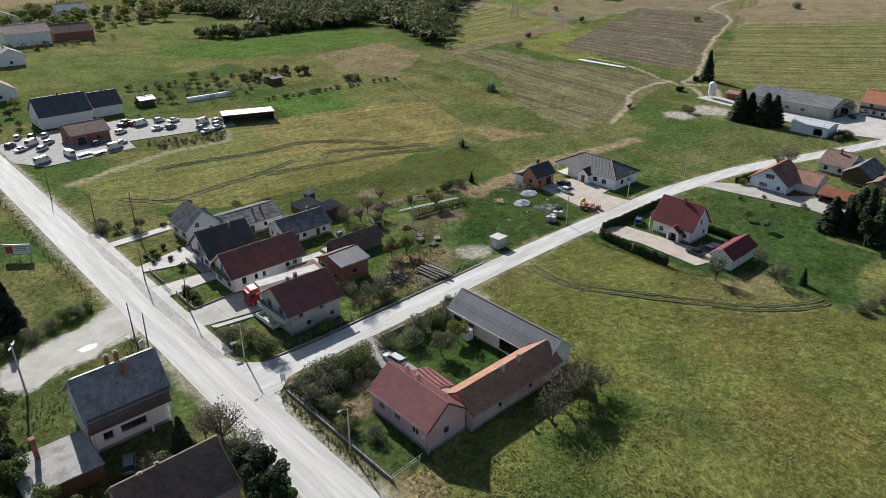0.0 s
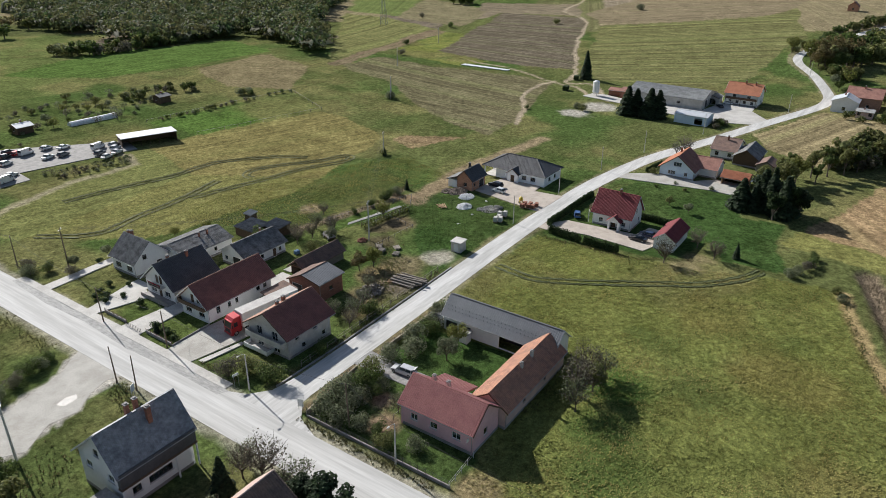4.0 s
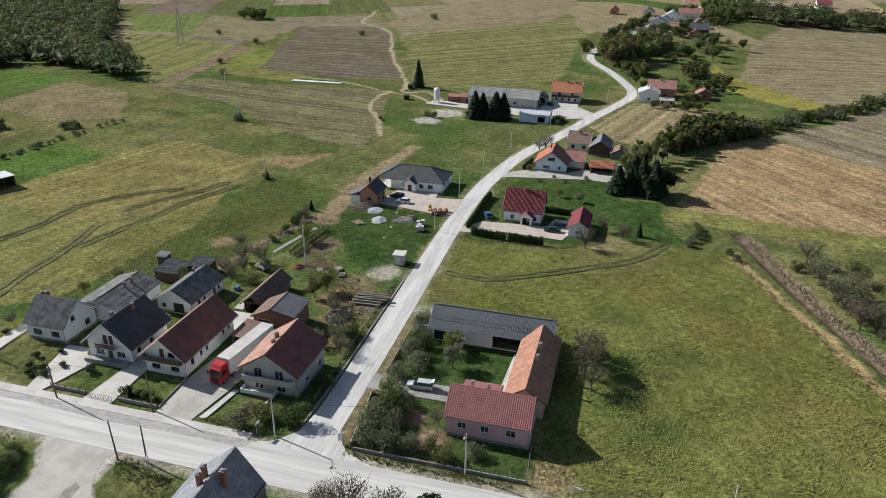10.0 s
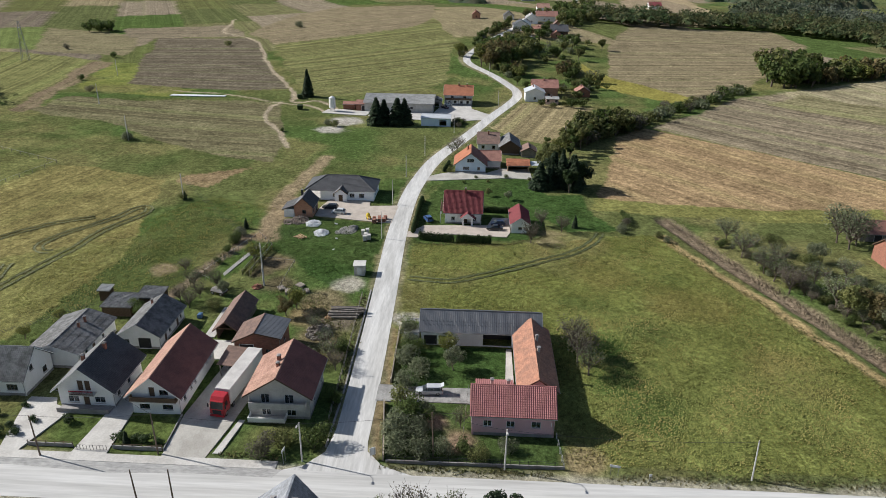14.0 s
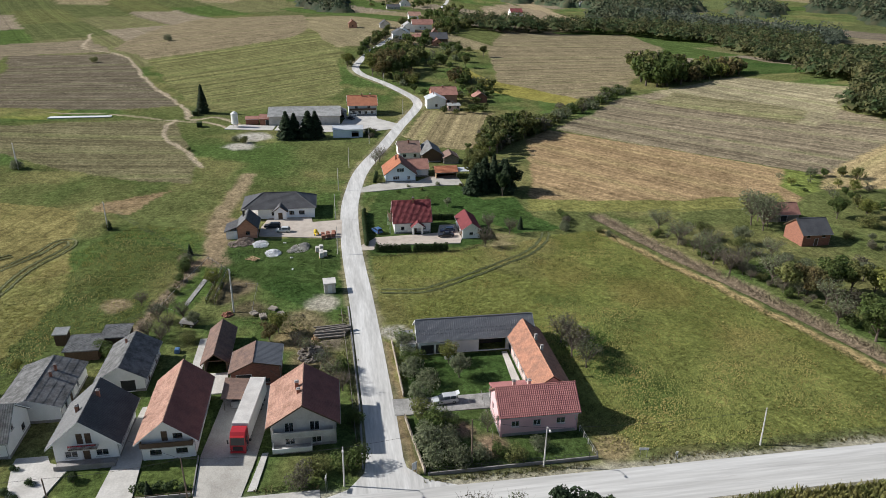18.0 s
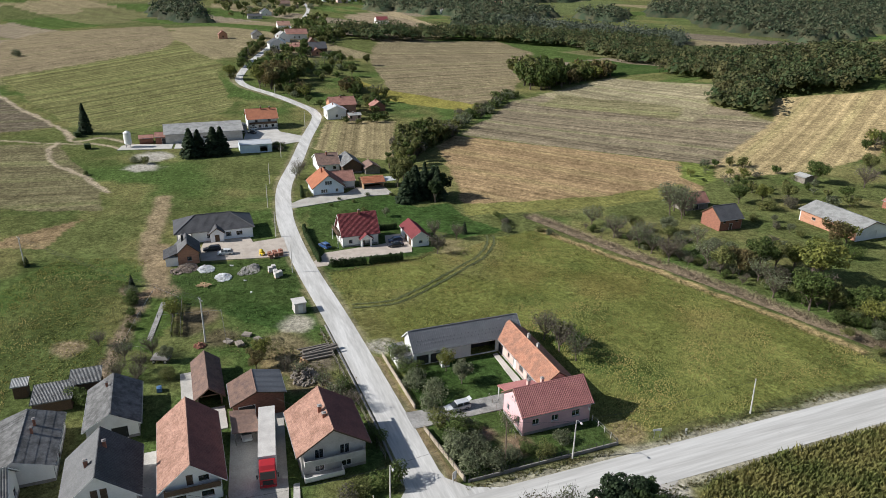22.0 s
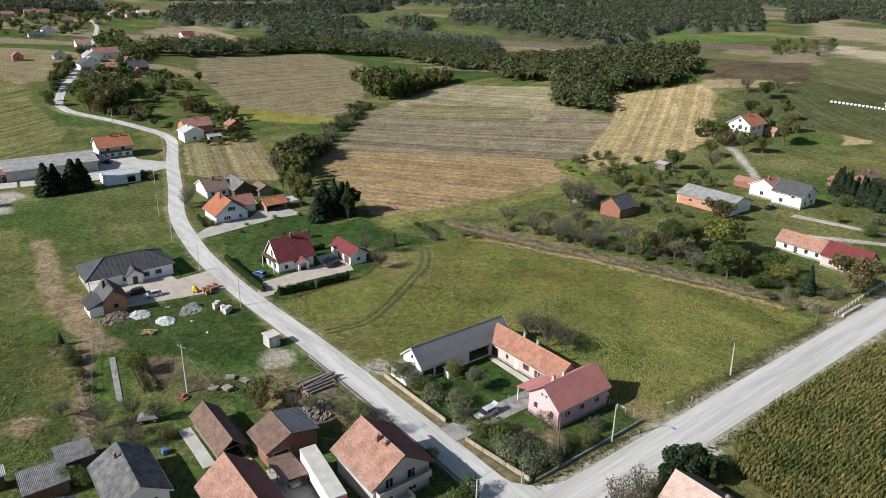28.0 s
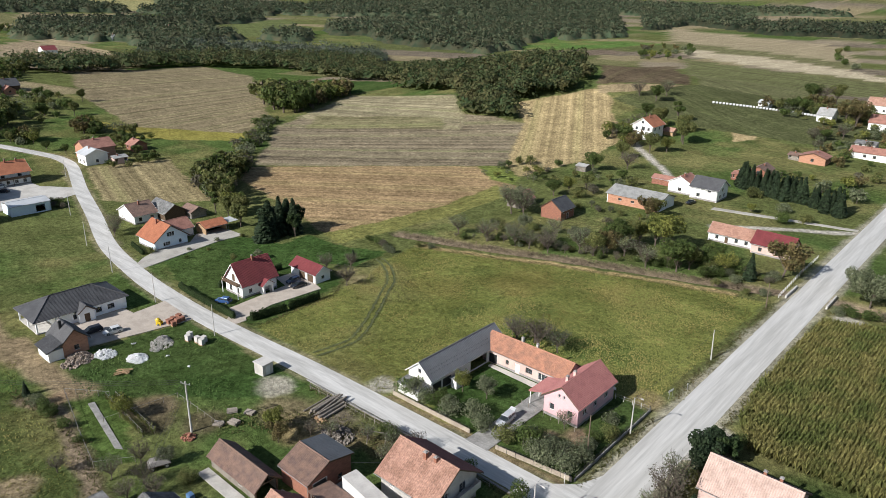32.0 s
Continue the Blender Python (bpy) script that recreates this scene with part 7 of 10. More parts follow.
def scatter_far(kinds, poly, count, h0, h1, seed, label, gap=2.5, keep_off=()):
    """Trees that the camera never passes near: one mesh of kind stuff for each sort."""
    rng = random.Random(seed)
    xs, ys = [p[0] for p in poly], [p[1] for p in poly]
    done, tries, lots = [], 0, {}
    while len(done) < count and tries < count * 40:
        tries += 1
        x, y = rng.uniform(min(xs), max(xs)), rng.uniform(min(ys), max(ys))
        if not inside(poly, np.array([x]), np.array([y]))[0] or any(math.hypot(x - a, y - b) < gap for a, b in done):
            continue
        if any(a - 1.8 < x < b + 1.8 and c - 1.8 < y < d + 1.8 for a, b, c, d in keep_off):
            continue
        done.append((x, y))
        kind = rng.choice(kinds)
        quads, material = rng.choice(crown_bank(kind))
        h, turn = rng.uniform(h0, h1) * (0.55 if kind == "bush" else 1.0), rng.uniform(0, 6.28)
        s = h / HEIGHTS[kind]
        c, n = math.cos(turn), math.sin(turn)
        sink = 0.0 if kind in ("bush", "spruce") else 0.24 * h
        q = np.stack([quads[..., 0] * c - quads[..., 1] * n, quads[..., 0] * n + quads[..., 1] * c, quads[..., 2]], -1) * s + np.array([x, y, gz(x, y) - 0.1 - sink])
        r = 0.022 * h
        stem = np.array([[[x + r * i, y + r * j, gz(x, y) - 0.3], [x + r * k, y + r * l, gz(x, y) - 0.3], [x + r * k * 0.4, y + r * l * 0.4, gz(x, y) + h * 0.7], [x + r * i * 0.4, y + r * j * 0.4, gz(x, y) + h * 0.7]]
                         for i, j, k, l in ((-1, -1, 1, -1), (1, -1, 1, 1), (1, 1, -1, 1), (-1, 1, -1, -1))])
        lots.setdefault(material.name, (material, []))[1].append(q)
        lots.setdefault("bark", (M["bark"], []))[1].append(stem)
    me, offset = None, 0
    allq, index, mats = [], [], []
    for i, (material, chunks) in enumerate(lots.values()):
        mats.append(material)
        chunk = np.concatenate(chunks)
        allq.append(chunk)
        index += [i] * len(chunk)
    verts = np.concatenate(allq).reshape(-1, 3)
    me = quad_mesh("tree_group", verts, np.arange(len(verts)).reshape(-1, 4), mats[0])
    for material in mats[1:]:
        me.materials.append(material)
    me.polygons.foreach_set("material_index", np.array(index, np.int32))
    tagged(new("tree_group", me), label, "trees", kind="stuff")


def scatter(kinds, poly, count, h0, h1, seed, group, gap=2.5, keep_off=()):
    rng = random.Random(seed)
    xs, ys = [p[0] for p in poly], [p[1] for p in poly]
    done, tries = [], 0
    while len(done) < count and tries < count * 40:
        tries += 1
        x, y = rng.uniform(min(xs), max(xs)), rng.uniform(min(ys), max(ys))
        if not inside(poly, np.array([x]), np.array([y]))[0] or any(math.hypot(x - a, y - b) < gap for a, b in done):
            continue
        if any(a - 1.8 < x < b + 1.8 and c - 1.8 < y < d + 1.8 for a, b, c, d in keep_off):
            continue
        done.append((x, y))
        plant(rng.choice(kinds), x, y, rng.uniform(h0, h1), group=group)


HOUSE_SPOTS = [(118, 127, -38, -30), (98, 118.5, -74, -61), (137, 143, -42, -32), (87, 108, -98, -87), (106, 118, -101, -96), (151, 162, -176, -163), (60, 74, -52, -46), (48, 60, -52, -43), (30, 43, -400, 20),
               (76, 88, -190, -177), (54, 64, -207, -194), (54, 71, -211, -203), (97, 105, -284, -273), (66, 80, -294, -280), (91, 97, -130, -123), (86, 93, -147, -135), (84, 90, -182, -176), (95, 150, -260, -100), (60, 95, -175, -150)]
STREAM_TREES = [
    ("bare", 135.6, 3, 5.5), ("bare", 124, 3, 6), ("bare", 114.5, 1, 5.5), ("bare", 110, 0.4, 5), ("bare", 104, -0.8, 5.6), ("bare", 119, -4, 5), ("fruit", 127, -6, 4.2), ("fruit", 116, -10, 4), ("bare", 108, -8, 5),
    ("fruit", 122, -14, 4.4), ("bare", 112, -17, 4.6), ("fruit", 104, -15, 4.0), ("green", 92.8, -8, 6.5), ("bare", 97.4, -8, 6.5), ("autumn", 91, -12.5, 6.2), ("green", 91, -18.6, 7.5), ("tall", 88.5, -22, 7.5), ("bare", 86, -14, 5.5),
    ("autumn", 80, -26.8, 9.5), ("green", 83.5, -29, 7), ("green", 69.6, -13.4, 8), ("tall", 72.8, -14.6, 7.0), ("green", 67.5, -17, 6.5), ("green", 64, -20, 5.5), ("fruit", 59, -20.6, 5), ("green", 64, -26, 5.5), ("bare", 77.5, -10.4, 5.5),
    ("bare", 74, -21, 5.5), ("bush", 57, -24, 3.6), ("bush", 69, -24, 3.4), ("autumn", 46.5, -30, 9), ("bush", 103, -21, 2.6), ("bush", 99, -26, 2.8), ("fruit", 96, -31, 4.2), ("bush", 84, -20, 3.0), ("bush", 62, -15.4, 3.0),
    ("green", 137.6, -55, 5.5), ("autumn", 136.5, -64, 5), ("green", 133.6, -72, 5.5), ("bush", 130, -60, 3.4), ("bush", 128, -68, 3.2), ("green", 145.7, -97, 7), ("green", 146.8, -125, 6.5), ("bare", 136, -110, 7), ("green", 142, -143, 8),
    ("green", 136.5, -167, 10), ("tall", 139, -171, 10), ("bush", 93, -228, 5), ("green", 88, -228, 5), ("bare", 83, -241, 7), ("autumn", 86, -280, 12), ("autumn", 92, -286, 11), ("green", 127, -275, 6), ("green", 121, -281, 7), ("bush", 124, -279, 5), ("green", 117, -290, 7), ("green", 128, -346, 10), ("bare", 122, -350, 10), ("green", 116, -360, 11), ("green", 159, -186, 9), ("green", 145, -187, 8), ("tall", 156, -203, 10), ("autumn", 136, -148, 6), ("green", 168, -158, 5), ("bush", 63, -80, 3.4), ("bush", 81, -104, 3.4), ("autumn", 74, -84, 3.0), ("bush", 66, -92, 3.0), ("bush", 57, -86, 3.0),
    ("bare", 194, -231, 8), ("green", 182, -229, 8), ("bare", 183, -245, 8), ("green", 171, -196, 7),
]
for kind, x, y, h in STREAM_TREES:
    plant(kind, x, y, h * 1.2, 1.12)
scatter(["bush", "fruit", "bush"], [(110, -26), (78, -34), (76, -44), (96, -58), (120, -55), (130, -45), (116, -30)], 12, 1.8, 4.2, 4, "gardens beyond the stream", 4.0, HOUSE_SPOTS)
scatter(["bush", "bush", "bare"], [(136, 8), (104, -2), (70, -13), (47, -23), (47, -30), (70, -17), (104, -7), (136, 3)], 46, 1.4, 3.6, 5, "stream bank", 1.9, HOUSE_SPOTS)
scatter_far(["bush", "bush", "tall", "green"], [(226, 38), (236, 32), (248, 32), (262, 20), (270, 2), (262, -2), (250, 8), (238, 20), (228, 30)], 54, 9.0, 13.5, 6, "dense dark tree clump of a field hedgerow", 2.2)
scatter_far(["bush", "bush", "bush", "bare"], [(262, 4), (280, -16), (306, -40), (345, -78), (352, -74), (314, -34), (286, -8), (268, 12)], 60, 4.0, 9.0, 61, "low bushes of a field hedgerow", 2.0)
scatter_far(["green", "tall", "tall"], [(354, -90), (372, -94), (398, -104), (404, -124), (372, -126), (356, -116)], 30, 15, 23, 7, "tall tree clump between two fields", 2.6)
scatter_far(["green", "autumn", "tall"], [(366, -120), (384, -122), (404, -160), (398, -176), (384, -172)], 26, 10, 16, 71, "trees at the meadow corner", 3.0)
scatter_far(["bush", "bare", "fruit", "green"], [(180, -60), (150, -60), (120, -82), (120, -130), (146, -140), (150, -100), (176, -92)], 34, 2.5, 6, 8, "garden trees and shrubs on the hillside", 4.0, HOUSE_SPOTS)
scatter_far(["green", "autumn", "bare"], [(172, -185), (144, -186), (138, -150), (150, -142), (172, -150)], 22, 5, 9, 9, "leafy trees round the hill house", 4.0, HOUSE_SPOTS)
scatter_far(["fruit", "bush", "green", "autumn"], [(120, -140), (48, -120), (46, -230), (70, -300), (130, -300), (112, -230)], 80, 3.0, 8.0, 10, "scattered garden trees among far houses", 5.0, HOUSE_SPOTS)
scatter(["spruce"], [(93, -116), (78, -110), (50, -101), (48, -106), (76, -117), (92, -124)], 44, 7, 10.5, 11, "row of spruces", 1.5)
scatter_far(["fruit", "bare", "bush"], [(100, 258), (140, 262), (152, 274), (166, 296), (134, 312), (100, 306)], 44, 2.5, 4.6, 12, "small fruit trees of an orchard plot", 4.0)
scatter_far(["bush", "green"], [(160, 300), (168, 294), (176, 278), (172, 276), (160, 290), (148, 278), (146, 292)], 16, 3.0, 5.0, 13, "dark bushes at the orchard corner", 2.6)
scatter_far(["bush"], [(134, 254), (175, 248.5), (197, 244.5), (197, 243), (175, 246), (134, 251)], 22, 1.6, 3.4, 15, "low bushes along a plot fence", 1.5)
scatter_far(["bush"], [(180, 260), (186, 254), (184, 251), (179, 256)], 4, 4.0, 5.5, 14, "lone dark bushes at a field corner", 2.0)
scatter_far(["bush", "green", "tall"], [(183, 412), (206, 394), (250, 396), (276, 402), (270, 410), (205, 406), (186, 424)], 60, 6, 12, 141, "bushy edge of the far wood", 3.0)
scatter_far(["green", "tall", "autumn", "bush"], [(470, -770), (400, -810), (350, -640), (390, -620), (430, -700)], 22, 7, 14, 142, "trees round a far hut", 7.0)
scatter_far(["green", "bush"], [(320, -970), (250, -950), (160, -660), (180, -650), (270, -930)], 6, 10, 16, 143, "single trees in far strip fields", 30.0)
scatter_far(["green", "bush", "autumn", "tall"], [(140, -275), (114, -280), (80, -290), (78, -330), (120, -345), (134, -300)], 34, 5, 10, 144, "dense garden trees among far houses", 4.0, HOUSE_SPOTS)
OFF = [(a, b, c, d) for a, b, c, d, *_ in VILLAGE]
scatter_far(["green", "green", "tall"], [(392, 60), (398, 70), (440, 66), (462, 48), (466, 36), (440, 34), (400, 50)], 34, 11, 17, 161, "dense dark oaks inside the lane bend", 4.2, OFF)
scatter_far(["green", "tall", "bush"], [(408, 79), (420, 83), (446, 81), (470, 73), (520, 66), (560, 47), (556, 44), (500, 63), (446, 78), (420, 80.5)], 40, 4, 9, 163, "trees and bushes along the outer lane edge", 2.6, OFF)
scatter_far(["green", "autumn", "bush"], [(372, 54), (384, 56), (386, 46), (372, 42)], 9, 6, 10, 164, "round trees below the oaks", 3.4, OFF)
scatter_far(["green", "autumn"], [(376, 24), (392, 22), (390, 12), (372, 14)], 7, 8, 12, 165, "dark trees on the orchard slope", 3.8, OFF)
scatter_far(["fruit", "green", "bare"], [(430, 30), (500, 20), (512, -4), (470, -16), (440, 4), (410, 26)], 22, 5, 9, 15, "orchard trees below the village", 6.0, OFF)
scatter_far(["green", "bush", "tall"], [(600, 30), (660, -24), (640, -40), (600, -30), (560, -12), (560, 2), (600, 0)], 44, 8, 14, 166, "broad trees behind the village houses", 5.0, OFF)
scatter_far(["green", "bush"], [(500, 52), (530, 42), (532, 16), (505, 18), (498, 36)], 12, 6, 10, 167, "trees between the village houses", 5.0, OFF)
scatter_far(["green", "tall", "bush"], [(660, 4), (830, -36), (960, -70), (955, -90), (820, -60), (660, -24)], 46, 8, 14, 168, "trees along the descending lane", 6.0, OFF)
scatter_far(["green", "tall", "bush"], [(940, 30), (1300, 40), (1420, -60), (1420, -220), (1200, -230), (1160, -130), (1040, -60), (940, -20)], 170, 9, 16, 169, "dense trees of the far village", 9.0, OFF)
scatter_far(["green", "fruit", "bush"], [(300, 40), (350, 30), (362, 4), (345, -2), (300, 18)], 22, 3.5, 6.5, 16, "garden trees beside the upper lane", 4.0, OFF)
scatter_far(["green", "bush", "bare"], [(336, 40), (352, 40), (384, 4), (352, -4), (336, 14)], 16, 4, 8, 162, "leafy trees behind the upper houses", 4.0, OFF)
scatter_far(["green", "tall", "bush"], [(548, 372), (560, 376), (572, 400), (562, 410), (548, 392)], 9, 10, 13, 170, "lone dark clump of trees on the fields", 3.4)
scatter_far(["green", "bush", "autumn", "tall"], [(150, 480), (200, 500), (250, 520), (230, 620), (60, 600), (60, 500), (110, 470)], 80, 7, 13, 171, "dense trees round the far houses", 7.0, [(90, 142, 444, 466)])
scatter_far(["bush", "bare", "fruit"], [(60, 455), (120, 440), (160, 452), (150, 440), (100, 428), (60, 440)], 20, 3, 6, 172, "shrubs before the large white house", 5.0, [(90, 142, 444, 466)])
scatter_far(["bush", "bare"], [(78, 226.5), (92, 223), (104, 222), (100, 214), (80, 217)], 40, 1.4, 2.6, 173, "rough scrub before the car lot", 1.6)
scatter(["bush"], [(262, 75), (268, 78.5), (256, 80.5), (253, 80)], 9, 2.0, 2.4, 17, "farm hedge", 1.2)
scatter(["bush", "bare", "fruit"], [(-15, 70), (12, 62), (12, 76), (10, 82), (-15, 82)], 12, 2.5, 5.0, 18, "garden trees", 2.6)
scatter_far(["bush", "green", "fruit"], [(88, 256), (96, 256), (96, 300), (60, 312), (46, 300), (46, 268), (56, 266), (58, 284), (88, 284)], 16, 2.0, 5.0, 19, "shrubs and trees near the car lot", 5.0, [(58, 72, 238, 251), (60, 86, 262, 284), (50, 66, 316, 334)])
scatter_far(["bush", "green"], [(22, 255), (30, 245), (31, 360), (22, 360)], 14, 3.0, 6.0, 20, "roadside trees and tall bushes", 5.0)


# woods far off: many crowns in one mesh each
def canopy(gx, gy, h, r, g, rng):
    """The closed roof of a wood: domed crowns side by side, falling to the ground at its edge."""
    x0, y0 = gx.min() - 3 * g - r.max(), gy.min() - 3 * g - r.max()
    nx, ny = int((gx.max() + r.max() - x0) / g) + 4, int((gy.max() + r.max() - y0) / g) + 4
    top = np.zeros((ny, nx))
    ix, iy = ((gx - x0) / g).astype(int), ((gy - y0) / g).astype(int)
    reach = int(r.max() / g) + 1
    for i in range(-reach, reach + 1):
        for j in range(-reach, reach + 1):
            a, b = np.clip(ix + i, 0, nx - 1), np.clip(iy + j, 0, ny - 1)
            d = np.hypot(a * g + x0 - gx, b * g + y0 - gy) / r
            np.maximum.at(top, (b, a), np.where(d < 1, h * (0.22 + 0.72 * np.sqrt(np.maximum(0, 1 - d * d))), 0))
    top *= 0.7 + 0.4 * rng.random(top.shape)
    px, py = np.meshgrid(x0 + g * np.arange(nx), y0 + g * np.arange(ny))
    px, py = px + rng.normal(size=px.shape) * g * 0.22, py + rng.normal(size=py.shape) * g * 0.22
    verts = np.stack([px, py, ground_z(px, py) + np.where(top > 0, top, -0.3)], -1).reshape(-1, 3)
    idx = np.arange(nx * ny).reshape(ny, nx)
    quads = np.stack([idx[:-1, :-1], idx[:-1, 1:], idx[1:, 1:], idx[1:, :-1]], -1).reshape(-1, 4)
    mask = top.ravel()[quads] > 0
    quads = quads[mask.any(1) if g > 3.6 else mask.all(1)]
    used, back = np.unique(quads, return_inverse=True)
    return verts[used], back.reshape(-1, 4)


def wood(name, poly, gap, h0, h1, quads, size, seed, material, label):
    rng = np.random.default_rng(seed)
    xs, ys = [p[0] for p in poly], [p[1] for p in poly]
    gx, gy = np.meshgrid(np.arange(min(xs), max(xs), gap), np.arange(min(ys), max(ys), gap))
    gx, gy = gx.ravel() + rng.normal(size=gx.size) * gap * 0.3, gy.ravel() + rng.normal(size=gy.size) * gap * 0.3
    keep = inside(poly, gx, gy)
    for field, *_ in FIELDS:
        keep &= ~inside(field, gx, gy)
    gx, gy = gx[keep], gy[keep]
    n = len(gx)
    h = rng.uniform(h0, h1, n)
    r = gap * rng.uniform(0.58, 0.88, n)
    z = ground_z(gx, gy)
    d = rng.normal(size=(n, quads, 3))
    d /= np.linalg.norm(d, axis=2)[..., None]
    d[..., 2] = np.where(rng.random((n, quads)) < 0.55, np.abs(d[..., 2]), d[..., 2])
    bulge = (0.75 + 0.35 * rng.random((n, quads)))[..., None]
    pos = np.stack([gx, gy, z + h * 0.53], -1)[:, None] + d * bulge * np.stack([r, r, h * 0.47], -1)[:, None]
    nrm = d + rng.normal(size=d.shape) * 0.35
    v, q = leaf_quads(rng, pos.reshape(-1, 3), nrm.reshape(-1, 3), (size * (0.7 + 0.6 * rng.random(n * quads))))
    cv, cq = canopy(gx, gy, h * 0.68, r, gap / 3.0, rng)
    me = quad_mesh(name, np.concatenate([v, cv]), np.concatenate([np.asarray(q), cq + len(v)]), M[material])
    return tagged(new(name, me), label, "woodland", kind="stuff")


wood("woodland", [(249, 277), (264, 300), (302, 371), (280, 399), (240, 396), (236, 420), (240, 560), (330, 760), (640, 800), (590, 560), (371, 395), (300, 318)], 9.5, 8, 15, 105, 0.95, 1, "wood_mass", "dense mixed woodland on the far meadow")
wood("woodland", [(417, -195), (300, -187), (258, -140), (224, -141), (219, -152), (246, -174), (226, -230), (300, -330), (446, -335), (500, -240)], 8.0, 8, 14, 100, 0.82, 2, "wood_mass", "mixed woodland above the fields")
wood("woodland", [(640, -30), (600, -30), (601, -95), (627, -150), (602, -210), (582, -248), (500, -235), (490, -300), (560, -345), (640, -330), (690, -250), (672, -150), (660, -60)], 9.5, 9, 16, 85, 0.9, 3, "wood_mass", "belt of woodland along the valley")
wood("woodland", [(640, -330), (692, -300), (771, -260), (831, -280), (872, -269), (780, -340), (700, -380), (610, -415), (490, -300), (560, -345)], 10.5, 10, 18, 44, 1.0, 41, "willow_far", "grey-green willows along the valley")
FAR_WOODS = [
    [(1082, -181), (1028, -237), (893, -263), (867, -316), (918, -418), (986, -460), (1093, -436), (1126, -370), (1236, -238)],
    [(881, -444), (829, -478), (928, -552), (963, -499)],
    [(885, -564), (829, -597), (739, -550), (572, -548), (640, -640), (760, -720), (930, -962), (1089, -840), (1022, -671)],
    [(572, -548), (576, -607), (596, -799), (566, -899), (650, -1054), (854, -1400), (1100, -1159), (930, -962), (760, -720), (640, -640)],
    [(592, -1049), (633, -1296), (516, -1223), (480, -1330), (664, -1587), (803, -1450)],
    [(1210, -498), (1204, -658), (1314, -731), (1366, -581), (1300, -480)],
    [(872, -269), (781, -204), (740, -200), (700, -230), (692, -300), (771, -290)],
    [(516, -1223), (420, -1150), (250, -1180), (140, -1250), (160, -1450), (480, -1330)],
    [(1500, -560), (1390, -600), (1330, -760), (1500, -1000), (1900, -900), (1900, -620)],
    [(1330, -800), (1150, -950), (1110, -1170), (860, -1410), (1000, -1700), (1700, -1500), (1500, -1000)],
    [(850, -1420), (660, -1600), (420, -1700), (600, -2000), (1000, -1720)],
    [(1560, -240), (1530, -330), (1520, -540), (1900, -600), (2200, -300), (1800, -120)],
    [(1300, 60), (1290, -30), (1330, -150), (1500, -160), (1800, -100), (1700, 150), (1450, 190)],
    [(1150, -300), (1245, -240), (1380, -300), (1350, -410), (1370, -500), (1210, -480), (1130, -370)],
    [(340, 560), (420, 540), (480, 640), (440, 700), (330, 690), (260, 640)],
    [(1250, 560), (1400, 620), (1450, 800), (1150, 860), (950, 780), (1050, 690)],
    [(870, 60), (960, 90), (1060, 60), (1180, 90), (1280, 60), (1180, 120), (1000, 130), (860, 90)],
]
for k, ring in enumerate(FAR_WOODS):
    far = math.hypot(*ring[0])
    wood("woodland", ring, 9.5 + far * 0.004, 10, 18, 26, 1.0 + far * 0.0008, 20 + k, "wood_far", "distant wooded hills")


# maize, reeds and weeds
def blades(name, xs, ys, height, count, width, lean, seed, material, label, category):
    """Upright plants, each a fan of bent leaves."""
    rng = np.random.default_rng(seed)
    n = len(xs)
    z = ground_z(xs, ys)
    a = rng.random((n, count)) * 2 * math.pi
    h = height * (0.75 + 0.5 * rng.random((n, count)))
    base = np.stack([np.repeat(xs[:, None], count, 1), np.repeat(ys[:, None], count, 1), z[:, None] - 0.15 + h * 0.0], -1)
    out = np.stack([np.cos(a), np.sin(a), np.zeros(a.shape)], -1)
    side = np.stack([-np.sin(a), np.cos(a), np.zeros(a.shape)], -1) * width
    up = np.zeros(base.shape)
    up[..., 2] = h
    low = base + up * rng.uniform(0.05, 0.5, (n, count, 1))
    mid = base + up * rng.uniform(0.75, 0.95, (n, count, 1)) + out * lean * 0.5
    tip = base + up * rng.uniform(0.8, 1.1, (n, count, 1)) + out * lean
    quad = np.stack([low - side * 0.6, low + side * 0.6, mid + side, tip - side * 0.3], 2).reshape(-1, 3)
    return tagged(new(name, quad_mesh(name, quad, np.arange(len(quad)).reshape(-1, 4), M[material])), label, category, kind="stuff")


rng = np.random.default_rng(8)
cx, cy = np.meshgrid(np.arange(-20, 32, 0.75), np.arange(-26, 58, 0.36))
cx, cy = cx.ravel() + rng.normal(size=cx.size) * 0.12, cy.ravel() + rng.normal(size=cy.size) * 0.1
keep = inside([(29.9, -5), (31.0, 34), (29.4, 49), (25.5, 56), (-30, 57), (-30, -25), (17, -10)], cx, cy)
blades("maize_field", cx[keep], cy[keep], 2.2, 9, 0.065, 0.62, 8, "corn", "ripening yellow-green maize standing in rows", "maize")


def strewn(line, half, count, seed):
    r = np.random.default_rng(seed)
    seg = r.integers(0, len(line) - 1, count)
    p = np.array(line, float)
    lens = np.hypot(*(p[1:] - p[:-1]).T)
    seg = r.choice(len(line) - 1, count, p=lens / lens.sum())
    t = r.random(count)[:, None]
    q = p[seg] * (1 - t) + p[seg + 1] * t + r.normal(size=(count, 2)) * half * 0.5
    return q[:, 0], q[:, 1]


